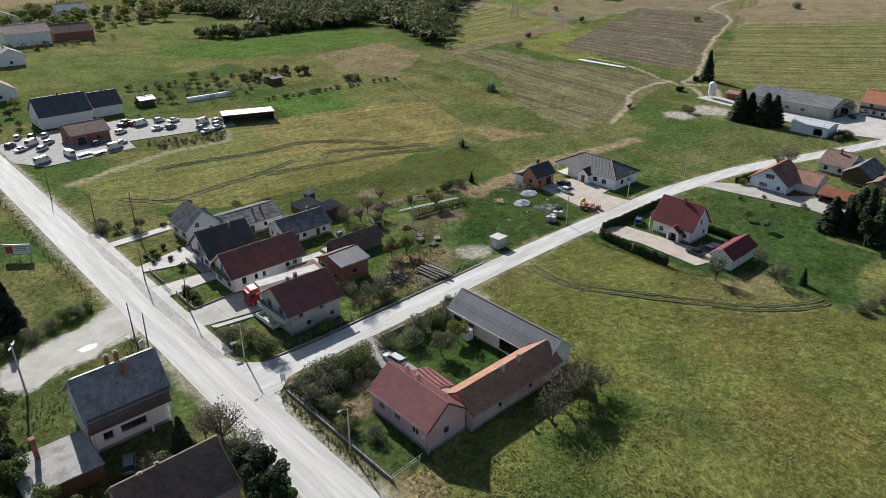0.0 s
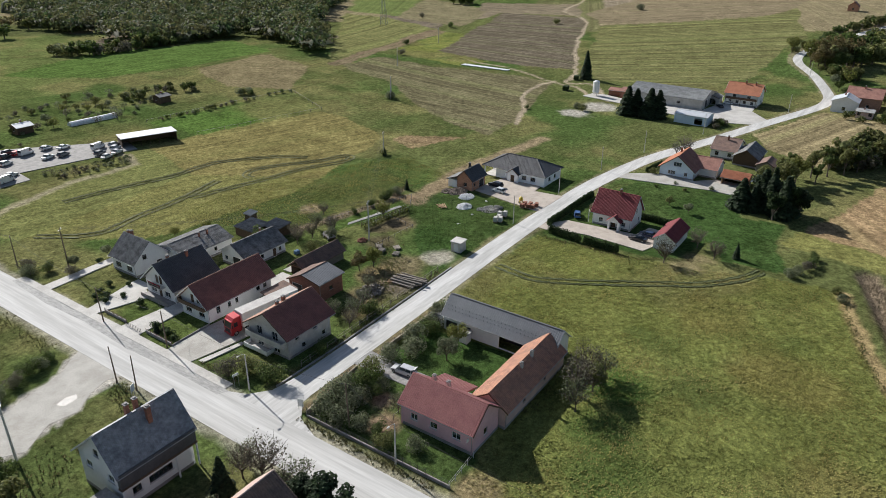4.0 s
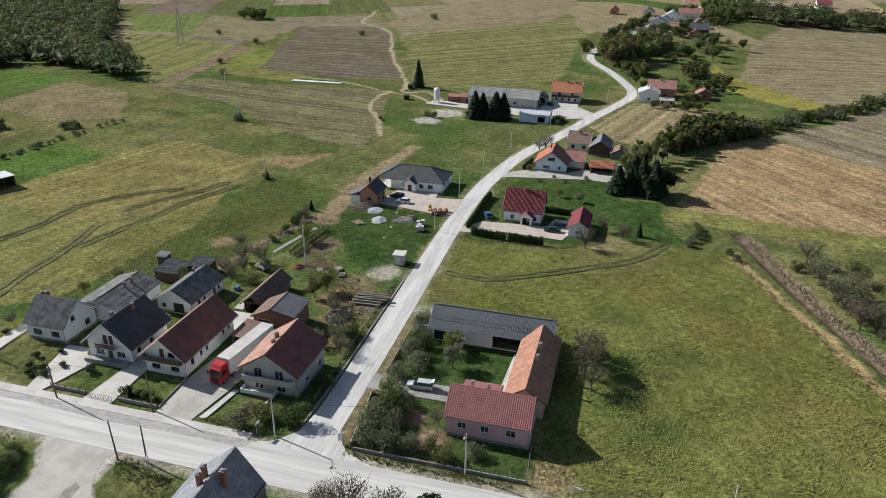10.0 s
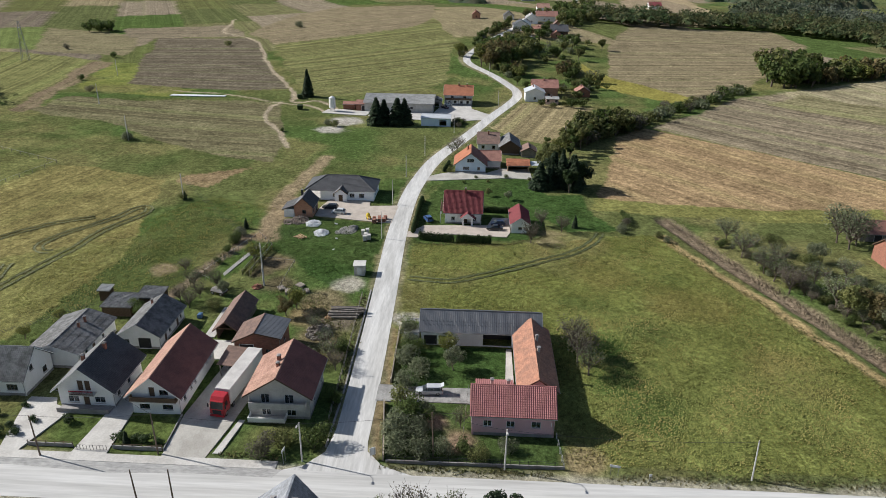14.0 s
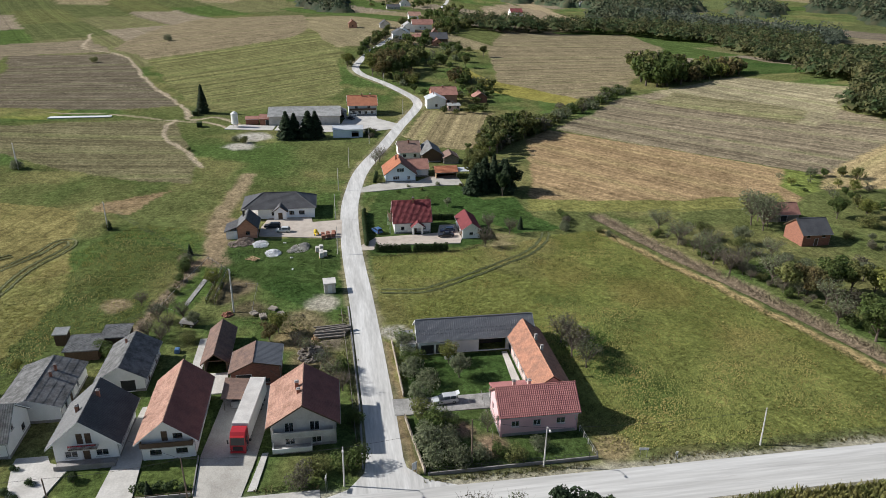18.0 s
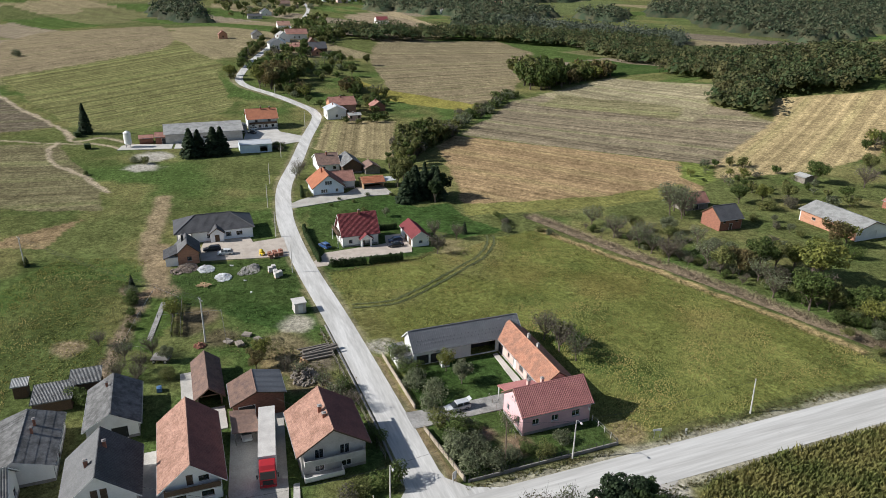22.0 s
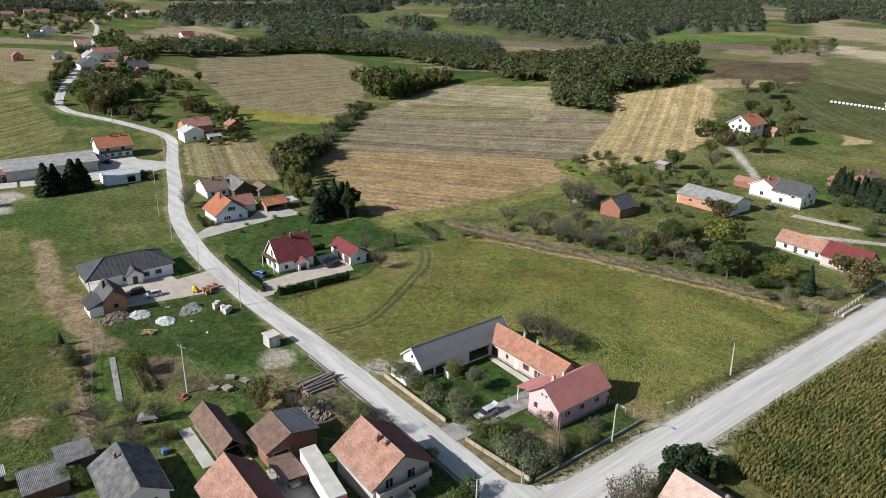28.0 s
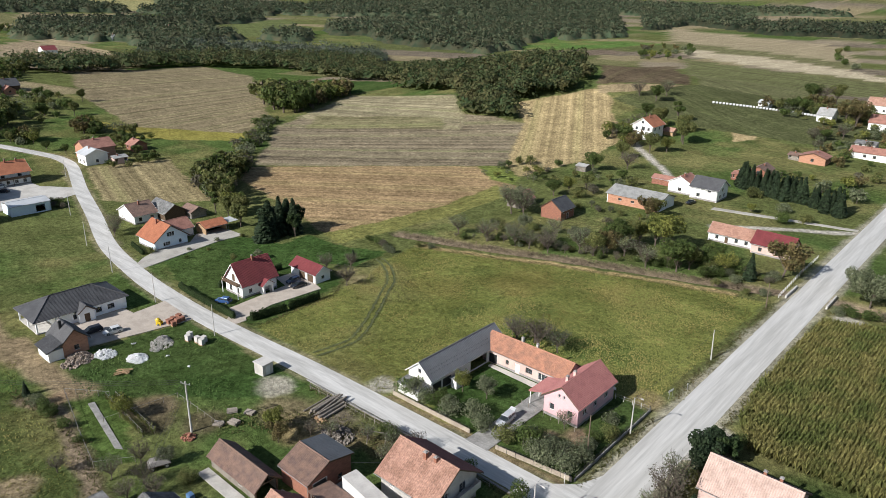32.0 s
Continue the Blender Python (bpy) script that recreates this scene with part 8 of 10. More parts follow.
xs, ys = strewn(STREAM[:8], 2.2, 1300, 21)
blades("reeds", xs, ys, 0.42, 5, 0.07, 0.25, 21, "reed", "dry brown reeds filling the stream bed", "reeds")
for seed, line, half, count in ((31, [(41.6, 50), (42.4, 20), (42.2, -8)], 1.4, 500), (32, MEADOW_EDGE, 1.2, 420), (33, [(31, 66), (31, 30), (30.8, -6)], 1.0, 500), (34, [(41.8, 83), (41.6, 58)], 0.9, 220),
                                (35, [(28, 105), (30, 111), (31, 114)], 2.2, 160), (43, [(4, 102), (12, 103), (18, 104), (23, 104)], 5.0, 220), (44, [(2, 92), (6, 82), (16, 80), (22, 80)], 3.0, 500), (36, [(93, 134.5), (111, 131.5), (137, 133)], 1.6, 420), (37, [(46, 92.6), (70, 93), (96, 94)], 0.9, 380), (38, [(30, 132), (30, 160), (31, 240)], 1.6, 500),
                                (39, [(60, 56), (82, 55), (84, 70), (84, 82)], 1.2, 300), (40, [(135, 50), (127, 62), (126, 84)], 1.0, 240), (41, [(43, 98), (43, 108)], 0.8, 60), (42, [(70, 96), (80, 98), (90, 104), (98, 112)], 4.0, 700)):
    xs, ys = strewn(line, half, count, seed)
    blades("weeds", xs, ys, 0.34, 6, 0.06, 0.22, seed, "weed", "tall uncut weeds and dry grass", "weeds")


def clipped_hedge(points, height, wide, label, pieces=True, material="leaf_hedge"):
    """A hedge of single shrubs standing close."""
    root = thing("hedge", points[0][0], points[0][1], gz(*points[0]), 0, label, "hedge")
    model = None
    for (ax, ay), (bx, by) in zip(points, points[1:]):
        n = max(1, int(math.hypot(bx - ax, by - ay) / (wide * 0.6)))
        for k in range(n):
            x, y = ax + (bx - ax) * (k + 0.5) / n, ay + (by - ay) * (k + 0.5) / n
            if model is None:
                r = np.random.default_rng(int(ax * 7))
                lumps = [(0, 0, height * f, wide * 0.55 * (1.05 - 0.35 * f)) for f in (0.2, 0.4, 0.6, 0.8)]
                v, q = leaf_cloud(r, lumps, 420, 0.13, out=1.1)
                v[:, 2] = np.maximum(v[:, 2], -0.1)
                model = quad_mesh("shrub", v, q, M[material])
            o = part("shrub", model, None, root)
            o.matrix_basis = Matrix.Translation((x - points[0][0], y - points[0][1], gz(x, y) - gz(*points[0]))) @ pose(0, 0, 0, 0, 0, plant_rng.uniform(0, 360)) @ Matrix.Diagonal((1, 1, plant_rng.uniform(0.9, 1.1), 1))


clipped_hedge([(129.6, 84.6), (128.2, 75.5)], 2.3, 1.4, "tall dark green clipped thuja hedge")
clipped_hedge([(128.2, 74.6), (127.8, 65.8)], 2.2, 1.2, "row of dark thuja columns")
clipped_hedge([(133.5, 86.6), (154.5, 86.4), (160, 85.9)], 1.6, 1.2, "dark clipped hedge along the lane")
clipped_hedge([(151.8, 60), (152.6, 79)], 1.6, 1.3, "dark clipped hedge behind the house")
clipped_hedge([(190, 81), (200, 79.5)], 1.3, 1.0, "low hedge by the white house")
for models in KINDS.values():
    for model in models:
        for o in (*model.children_recursive, model):
            bpy.data.objects.remove(o)


# grass: upright tufts over the near meadows
def turf(poly, per_metre, height, seed, material, label, off=()):
    r = np.random.default_rng(seed)
    xs, ys = [p[0] for p in poly], [p[1] for p in poly]
    n = int((max(xs) - min(xs)) * (max(ys) - min(ys)) * per_metre)
    x, y = r.uniform(min(xs), max(xs), n), r.uniform(min(ys), max(ys), n)
    keep = inside(poly, x, y) & (r.random(n) < 0.45 + 0.6 * rough_field(x, y, 6, 90, 3))
    for a, b, c, d in off:
        keep &= ~((x > a) & (x < b) & (y > c) & (y < d))
    for line in WHEEL_TRACKS:
        keep &= np.abs(away(line, x, y) - 1.15) > 0.6
    x, y = x[keep], y[keep]
    n = len(x)
    a = 5.0 * rough_field(x, y, 11, 92, 2) + r.normal(size=n) * 0.7
    h = height * (0.5 + rough_field(x, y, 9, 91, 3)) * (0.6 + 0.8 * r.random(n))
    w = 0.05 + 0.08 * r.random(n)
    z = ground_z(x, y) - 0.12
    side = np.stack([np.cos(a) * w, np.sin(a) * w, np.zeros(n)], -1)
    out = np.stack([-np.sin(a), np.cos(a), np.zeros(n)], -1) * (h * 1.3)[:, None]
    base = np.stack([x, y, z], -1)
    up = np.stack([np.zeros(n), np.zeros(n), h + 0.1], -1)
    quad = np.stack([base - side * 0.5, base + side * 0.5, base + side * 1.1 + up + out, base - side * 0.8 + up * 0.85 + out * 1.3], 1).reshape(-1, 3)
    tagged(new("meadow_grass", quad_mesh("meadow_grass", quad, np.arange(len(quad)).reshape(-1, 4), M[material])), label, "grass", kind="stuff")


turf(FIELDS[0][0], 13.0, 0.085, 1, "turf", "uncut yellow-green meadow grass", [(43, 84, 55, 86)])
turf([(92, 136.5), (112, 133), (132, 134), (150, 128), (158, 150), (120, 172), (84, 168), (78, 150)], 7.0, 0.13, 5, "turf", "rough uncut grass behind the gardens", [(80, 93, 134, 151)])
turf([(109, 94), (140, 94), (141, 122), (124, 126), (112, 112), (104, 108)], 4.0, 0.15, 4, "turf_green", "lush green grass on the building plot", [(136, 144, 112, 123), (129, 137, 101, 113)])


# ---- yards and paths ----
slab("pavement", [(40.2, 98.5), (41.9, 98.5), (41.9, 165), (40.2, 165)], 0.10, M["concrete_slab"], "pale concrete pavement along the road")
slab("driveway", [(41.9, 141.2), (41.9, 138.2), (51.9, 135.4), (53.2, 138.6), (55, 139.5), (55, 144), (53.5, 144)], 0.06, M["concrete_slab"], "pale concrete driveway between lawns")
slab("driveway", [(41.9, 130.0), (41.9, 124.6), (52.0, 125.2), (66, 125.6), (66, 128.2), (52.4, 129.2)], 0.06, M["concrete_slab"], "concrete driveway with a dark gate")
slab("driveway", [(41.9, 116.2), (41.9, 109.6), (50.0, 108.2), (69.8, 105.9), (69.8, 114.6), (52, 116.6)], 0.05, M["gravel"], "worn gravel driveway with the parked lorry")
slab("yard", [(68.4, 115.2), (75.0, 115.2), (75.0, 121.5), (68.4, 121.5)], 0.06, M["concrete_slab"], "small concrete yard behind the house")
slab("yard", [(76, 120.2), (88, 120.2), (88, 122.2), (76, 122.2)], 0.05, M["concrete_slab"], "narrow concrete path beside the shed")
slab("path", [(121.4, 125.3), (121.1, 124.2), (102.7, 127.3), (104.0, 128.1)], 0.05, M["slab_weathered"], "narrow concrete garden path between grass")
slab("path", [(43.0, 107.6), (51.2, 106.4), (51.2, 107.3), (43.0, 108.8)], 0.06, M["concrete_slab"], "narrow concrete path to the grey house")
slab("path", [(41.9, 154.8), (62, 156.0), (62, 158.4), (41.9, 157.6)], 0.06, M["concrete_slab"], "pale concrete drive beside the white house")
slab("yard", [(57.8, 86.2), (62.6, 86.2), (62.2, 78), (62.4, 64.5), (59.0, 62.8), (58.0, 64), (58.0, 74)], 0.05, M["slab_weathered"], "cracked concrete courtyard drive")
slab("yard", [(62.4, 62.6), (75.5, 62.6), (75.5, 63.6), (62.4, 64.2)], 0.06, M["concrete_slab"], "concrete strip along the farm wing")
slab("yard", [(140.4, 93.2), (154.8, 92.7), (153.8, 101.2), (158.3, 101.6), (158.3, 114), (150.8, 115.6), (144.6, 115.6), (142.2, 104)], 0.05, M["pavers"], "beige paved yard of the new bungalow")
slab("yard", [(130.6, 88.0), (130.6, 85.2), (132.0, 84.4), (133.6, 76), (132.6, 61.5), (136.2, 60.4), (147.2, 60.4), (147.2, 65.0), (141.2, 66.4), (139.6, 84), (136, 86.4), (134.4, 88)], 0.05, M["pavers"], "beige paved forecourt of the red-roofed house")
slab("yard", [(179.5, 86.0), (184.5, 85.6), (187.6, 82), (190.0, 77.8), (190.0, 66.2), (195.6, 61.0), (195.6, 51.5), (184, 51.2), (184.6, 60)], 0.05, M["gravel"], "pale gravel drive to the white house")
slab("yard", [(271, 67.8), (282, 64.4), (293, 72.5), (300.4, 73), (300.4, 87), (283, 90.2), (282.6, 118.5), (273.4, 119.5), (268, 96), (266.5, 80)], 0.06, M["concrete_slab"], "wide concrete farmyard")
slab("yard", [(282.4, 119.5), (273.6, 120.5), (277, 141.5), (284.5, 140), (285.6, 133.6), (283.2, 127)], 0.07, M["concrete_slab"], "pale yard by the silo")
slab("gravel_lot", [(32.7, 128.6), (30.6, 127.2), (27.2, 124.6), (22, 123.2), (16, 121.4), (11, 119), (9.4, 113), (14, 110.2), (19, 113.4), (23.2, 112.6), (27.0, 115.4), (30.4, 116.6), (32.7, 115.6)], 0.02, M["gravel"], "pale gravel lay-by beside the road", "gravel lot")
slab("gravel_lot", [(30.4, 56), (32.7, 52), (32.7, 66), (30.2, 64)], 0.02, M["gravel"], "pale crumbled road edge by the maize", "gravel lot")
slab("car_lot", [(41.0, 256), (41.0, 234), (47, 224), (74, 224.5), (75, 233), (94, 229), (110, 226), (113, 237), (84, 260), (58, 262.5)], 0.05, M["kerb"], "worn grey asphalt of the car lot", "car lot")
slab("path", [(86, -78), (41, -88), (41, -90), (86, -81)], 0.06, M["gravel"], "pale gravel track to the white house")
slab("water", [(300, 222), (304, 196), (307, 196), (304, 222)], 0.25, M["cloth_white"], "strip of white plastic film on the field", "plastic film")


def kerb(line, label, high=0.12, wide=0.25, material="kerb"):
    root = thing("kerb", line[0][0], line[0][1], gz(*line[0]), 0, label, "kerb", kind="structure")
    ox, oy = line[0]
    bm = bmesh.new()
    for (ax, ay), (bx, by) in zip(line, line[1:]):
        d = Vector((bx - ax, by - ay)).normalized() * wide / 2
        n = Vector((-d.y, d.x))
        q = [(ax - ox + n.x, ay - oy + n.y), (bx - ox + n.x, by - oy + n.y), (bx - ox - n.x, by - oy - n.y), (ax - ox - n.x, ay - oy - n.y)]
        hexa(bm, [(*p, -0.3) for p in q] + [(*p, high) for p in q])
    bmesh.ops.remove_doubles(bm, verts=bm.verts, dist=0.05)
    part("kerb_stone", bm, M[material], root)


kerb([(45.5, 92.1), (60, 91.9), (98, 92.7)], "dark low kerb along the lane", 0.22, 0.3)
kerb([(82.0, 84.6), (63.2, 84.2)], "low tan garden wall along the lane", 0.75, 0.22, "wall_tan")
kerb([(57.2, 84.6), (43.2, 83.0)], "low tan concrete garden wall", 0.75, 0.22, "wall_tan")
kerb([(42.9, 82.6), (43.1, 56.0)], "dark concrete footing of the garden fence", 0.4, 0.2, "plinth")
kerb([(43.3, 137.4), (43.3, 130.4)], "low weathered garden wall by the pavement", 0.5, 0.2, "plinth")
kerb([(43.3, 124.2), (43.3, 116.6)], "low weathered garden wall by the pavement", 0.5, 0.2, "plinth")
kerb([(51.8, 116.9), (43.2, 116.4)], "low stone edging of the driveway", 0.3, 0.15)


def fence(line, gap, high, rails, label, post="wood_grey", rail="wood_grey", thick=0.05):
    root = thing("fence", line[0][0], line[0][1], gz(*line[0]), 0, label, "fence")
    ox, oy, oz = line[0][0], line[0][1], gz(*line[0])
    post_me = kept(("fence_post", high, post, thick), lambda: finish(boxes((-thick, thick, -thick, thick, -0.3, high)), "post", M[post]))
    for (ax, ay), (bx, by) in zip(line, line[1:]):
        ln = math.hypot(bx - ax, by - ay)
        n = max(1, round(ln / gap))
        for k in range(n + 1):
            x, y = ax + (bx - ax) * k / n, ay + (by - ay) * k / n
            o = part("post", post_me, None, root)
            o.matrix_basis = pose(x - ox, y - oy, gz(x, y) - oz - 0.05, plant_rng.uniform(-2, 2), plant_rng.uniform(-2, 2), 0)
        for z in rails:
            bm = bmesh.new()
            tube(bm, [(ax - ox, ay - oy, gz(ax, ay) - oz + z), (bx - ox, by - oy, gz(bx, by) - oz + z)], [thick * 0.6] * 2, 4)
            part("rail", bm, M[rail], root)
    return root


fence([(42.9, 82.4), (43.1, 56.2)], 1.3, 1.3, (0.6, 0.9, 1.2), "dark iron garden fence on a concrete footing", "black", "black", 0.03)
fence([(43.1, 56.2), (50, 56.6)], 1.6, 1.1, (0.5, 1.0), "thin wire fence beside the pink house", "concrete", "zinc", 0.04)
fence([(56.6, 84.7), (43.4, 83.1)], 1.6, 1.25, (0.9, 1.2), "dark iron fence on the garden wall", "black", "black", 0.03)
fence([(81.6, 84.6), (63.4, 84.2)], 1.8, 1.25, (0.9, 1.2), "dark iron fence on the lane wall", "black", "black", 0.03)
fence([(52, 92.9), (70, 93.3), (95, 94.2)], 2.4, 1.2, (0.5, 1.1), "weathered timber post fence along the lane", thick=0.055)
fence([(43.3, 137.4), (43.3, 130.4)], 1.4, 0.9, (0.8,), "low dark picket fence before a lawn", "wood_dark", "wood_dark")
fence([(43.3, 124.2), (43.3, 116.6)], 1.4, 0.9, (0.8,), "low dark fence before a lawn", "wood_dark", "wood_dark")
fence([(42.6, 129.9), (42.6, 124.8)], 0.5, 1.0, (0.2, 0.95), "dark iron driveway gate", "black", "black", 0.025)
fence([(98, 127.4), (101.6, 132.6), (114, 130), (128.6, 126.6), (121, 121.4)], 2.2, 1.2, (1.0,), "wire fence round the kitchen garden", "wood_grey", "zinc", 0.045)
fence([(96.5, 113), (111, 113), (113, 126)], 2.6, 1.1, (0.9,), "old post fence by the power pole", "wood_grey", "zinc", 0.045)
fence([(132, 253), (175, 247), (197, 243), (184, 213), (133, 225)], 5.0, 1.1, (1.0,), "wire fence round the orchard field", "wood_grey", "zinc", 0.06)
fence([(62, 70.6), (50, 71.2)], 1.8, 1.0, (0.9,), "low wire fence of the flower garden", "wood_grey", "zinc", 0.035)
fence([(42.6, -14.6), (43.4, -36), (43.4, -52)], 2.0, 1.1, (0.5, 1.0), "white roadside fence by the stream bridge", "white_trim", "white_trim")
vine_rows = (((120.4, 122.2), (103.6, 123.4)), ((119.6, 120.8), (103.2, 121.6)))
for k, (a, b) in enumerate(vine_rows):
    fence([a, b], 1.9, 1.5, (0.8, 1.35), "vine row on wooden stakes", "wood_grey", "zinc", 0.04)
    vx, vy = np.linspace(a[0], b[0], 70), np.linspace(a[1], b[1], 70)
    blades("vines", vx + np.random.normal(size=70) * 0.1, vy + np.random.normal(size=70) * 0.12, 1.1, 4, 0.14, 0.3, 60 + k, "leaf_olive", "yellowing vine leaves along the wires", "vines")


# ---- poles and wires ----
def pole(x, y, height, material, label, arm=0.0, lamp=False, lean=(0, 0), r=0.14, turn=0.0, insulators=0):
    root = thing("utility_pole", x, y, gz(x, y), turn, label, "utility pole")
    root.matrix_basis = pose(x, y, gz(x, y), lean[0], lean[1], turn)
    part("shaft", kept(("pole", height, r, material), lambda: finish(pole_mesh(height, r, r * 0.62), "shaft", M[material])), None, root)
    if arm:
        a = part("crossarm", boxes((-arm / 2, arm / 2, -0.06, 0.06, height - 0.5, height - 0.38)), M["zinc"], root)
        for k in range(insulators):
            u = -arm / 2 + 0.1 + (arm - 0.2) * k / max(1, insulators - 1)
            bm = bmesh.new()
            tube(bm, [(u, 0, height - 0.38), (u, 0, height - 0.12)], [0.06, 0.04], 6)
            part("insulator", bm, M["white_trim"], a)
    if lamp:
        bm = bmesh.new()
        tube(bm, [(0, 0, height - 0.1), (0.5, 0, height + 0.25), (1.2, 0, height + 0.35)], [0.04, 0.035, 0.03], 6)
        l = part("lamp_arm", bm, M["zinc"], root)
        part("lamp_head", boxes((1.1, 1.65, -0.13, 0.13, height + 0.28, height + 0.4, 0.8)), M["concrete"], l)
    return root


POLES = {
    "a": (31.2, 114.6, 7.0, "pole_wood", "slender wooden pole at the lay-by"), "b": (31.8, 110.0, 6.6, "pole_wood", "slender wooden pole by the road"), "d": (42.5, 116.9, 7.4, "pole_wood", "wooden telephone pole by the pavement"),
    "e": (44.8, 75.6, 8.0, "pole_wood", "dark wooden pole in the front garden"), "f": (40.9, 134.1, 7.4, "pole_wood", "wooden telephone pole at the driveway"),
    "h": (43.6, 171.5, 7.2, "pole_wood", "wooden pole at the meadow's edge"), "i": (40.6, 195.5, 7.2, "pole_wood", "wooden pole at the roadside"), "j": (42.6, 29.0, 6.9, "concrete", "pale concrete pole leaning over the verge"),
    "p": (43.0, -6.3, 6.5, "pole_wood", "wooden pole beside the bridge"), "q": (43.2, -36.0, 6.8, "pole_wood", "wooden pole near the farmhouse"),
}
for x, y, h, material, label in POLES.values():
    pole(x, y, h, material, label, lean=(plant_rng.uniform(-2, 2), plant_rng.uniform(-2, 2)))
pole(42.3, 95.0, 7.0, "concrete", "pale concrete lamp post at the junction", lamp=True, turn=180)
pole(42.5, 64.9, 7.2, "concrete", "pale concrete lamp post by the garden fence", lamp=True, turn=180)
for x, y in ((129.1, 94.4), (155.9, 94.6), (183.0, 93.2), (209.7, 88.9), (246.0, 79.4), (300, 59.8), (371, 63.5)):
    pole(x, y, 7.6, "concrete", "slim concrete pole along the lane", r=0.12)
pole(98.9, 117.0, 10.0, "concrete", "tall concrete power pole with crossarms", arm=2.0, insulators=3, r=0.2, turn=20)
pole(12.3, 109.4, 9.6, "concrete", "concrete power pole with triple crossarm", arm=2.6, insulators=3, r=0.2, turn=60)
pole(49.7, 161.6, 9.4, "pole_wood", "tall wooden power pole behind the hedge", arm=1.6, insulators=3, r=0.16, turn=40)
pole(154.5, 157.4, 8.0, "concrete", "power pole on the open meadow", arm=1.8, insulators=3, r=0.18, turn=30)
pole(272, 243, 9, "concrete", "power pole on the stubble", arm=1.8, insulators=3, r=0.2, turn=30)
pole(355, 275, 9, "concrete", "distant concrete power pole", arm=1.8, insulators=3, r=0.2, turn=30)
pylon = thing("pylon", 216.8, 203.6, gz(216.8, 203.6), 30, "two-legged concrete power pylon in a bush", "pylon")
for s in (-1, 1):
    bm = bmesh.new()
    tube(bm, [(s * 1.3, 0, -0.4), (s * 0.15, 0, 9.0)], [0.2, 0.13], 7)
    part("leg", bm, M["concrete"], pylon)
part("crossarm", boxes((-1.2, 1.2, -0.08, 0.08, 8.7, 8.85)), M["zinc"], pylon)
lattice_mast = thing("pylon", 406, 360, gz(406, 360), 20, "tall steel lattice pylon far off", "pylon")
bm = bmesh.new()
for sx in (-1, 1):
    for sy in (-1, 1):
        tube(bm, [(sx * 2.2, sy * 2.2, -0.4), (sx * 0.4, sy * 0.4, 24)], [0.14, 0.08], 4)
for k in range(8):
    w0, w1 = 2.2 - 1.8 * k / 8, 2.2 - 1.8 * (k + 1) / 8
    for s in (-1, 1):
        tube(bm, [(-w0, s * w0, 3 * k), (w1, s * w1, 3 * k + 3)], [0.06, 0.06], 3)
        tube(bm, [(s * w0, -w0, 3 * k), (s * w1, w1, 3 * k + 3)], [0.06, 0.06], 3)
part("mast", bm, M["zinc"], lattice_mast)
part("crossarm", boxes((-4, 4, -0.15, 0.15, 20, 20.3)), M["zinc"], lattice_mast)


def wire(a, b, sag, label):
    bm = bmesh.new()
    pts = [Vector(a).lerp(Vector(b), k / 14) - Vector((0, 0, sag * 4 * (k / 14) * (1 - k / 14))) for k in range(15)]
    tube(bm, pts, [0.018] * 15, 4)
    tagged(part("power_line", bm, M["black"]), label, "cable")


wire((42.5, 116.9, 7.3), (40.9, 134.1, 7.3), 0.5, "sagging telephone cable between wooden poles")
wire((40.9, 134.1, 7.3), (43.6, 171.5, 7.1), 0.8, "sagging telephone cable between wooden poles")
wire((43.6, 171.5, 7.1), (40.6, 195.5, 7.1), 0.6, "sagging telephone cable between wooden poles")
wire((42.5, 116.9, 7.3), (42.3, 95.0, 6.9), 0.5, "sagging cable to the lamp post")
wire((42.3, 95.0, 6.9), (44.8, 75.6, 7.9), 0.5, "sagging cable across the lane")
wire((44.8, 75.6, 7.9), (50.6, 69.0, 4.1), 0.3, "house supply cable of the farmhouse")
wire((44.8, 75.6, 7.9), (42.5, 64.9, 7.1), 0.3, "sagging cable along the garden")
wire((42.5, 64.9, 7.1), (42.6, 29.0, 6.8), 0.8, "sagging cable along the meadow verge")
for off in (-0.9, 0.0, 0.9):
    wire((98.9 + off, 117.0, 9.9), (154.5 + off, 157.4, 7.0), 1.2, "thin power line over the meadow")
    wire((49.7 + off * 0.7, 161.6, 9.3), (98.9 + off, 117.0, 9.9), 1.2, "thin power line over the gardens")
wire((53.0, 133.3, 7.5), (42.5, 116.9, 7.3), 0.4, "house supply cable of the white house")
wire((69.0, 107.0, 3.6), (56.0, 101.0, 7.6), 0.3, "cable between barn and grey house")


# ---- vehicles ----
def loft(bm, sections):
    """A body from cross sections (x, half width low, half width high, z low, z high)."""
    rings = []
    for x, w0, w1, z0, z1 in sections:
        zm = z0 + (z1 - z0) * 0.55
        rings.append([bm.verts.new(p) for p in ((x, -w0 * 0.92, z0), (x, -w0, zm * 0.6 + z0 * 0.4), (x, -w1 * 1.0, z1 - 0.04), (x, -w1 * 0.93, z1), (x, w1 * 0.93, z1), (x, w1 * 1.0, z1 - 0.04), (x, w0, zm * 0.6 + z0 * 0.4), (x, w0 * 0.92, z0))])
    for r0, r1 in zip(rings, rings[1:]):
        for i in range(8):
            bm.faces.new((r0[i], r1[i], r1[(i + 1) % 8], r0[(i + 1) % 8]))
    bm.faces.new(rings[0])
    bm.faces.new(list(reversed(rings[-1])))


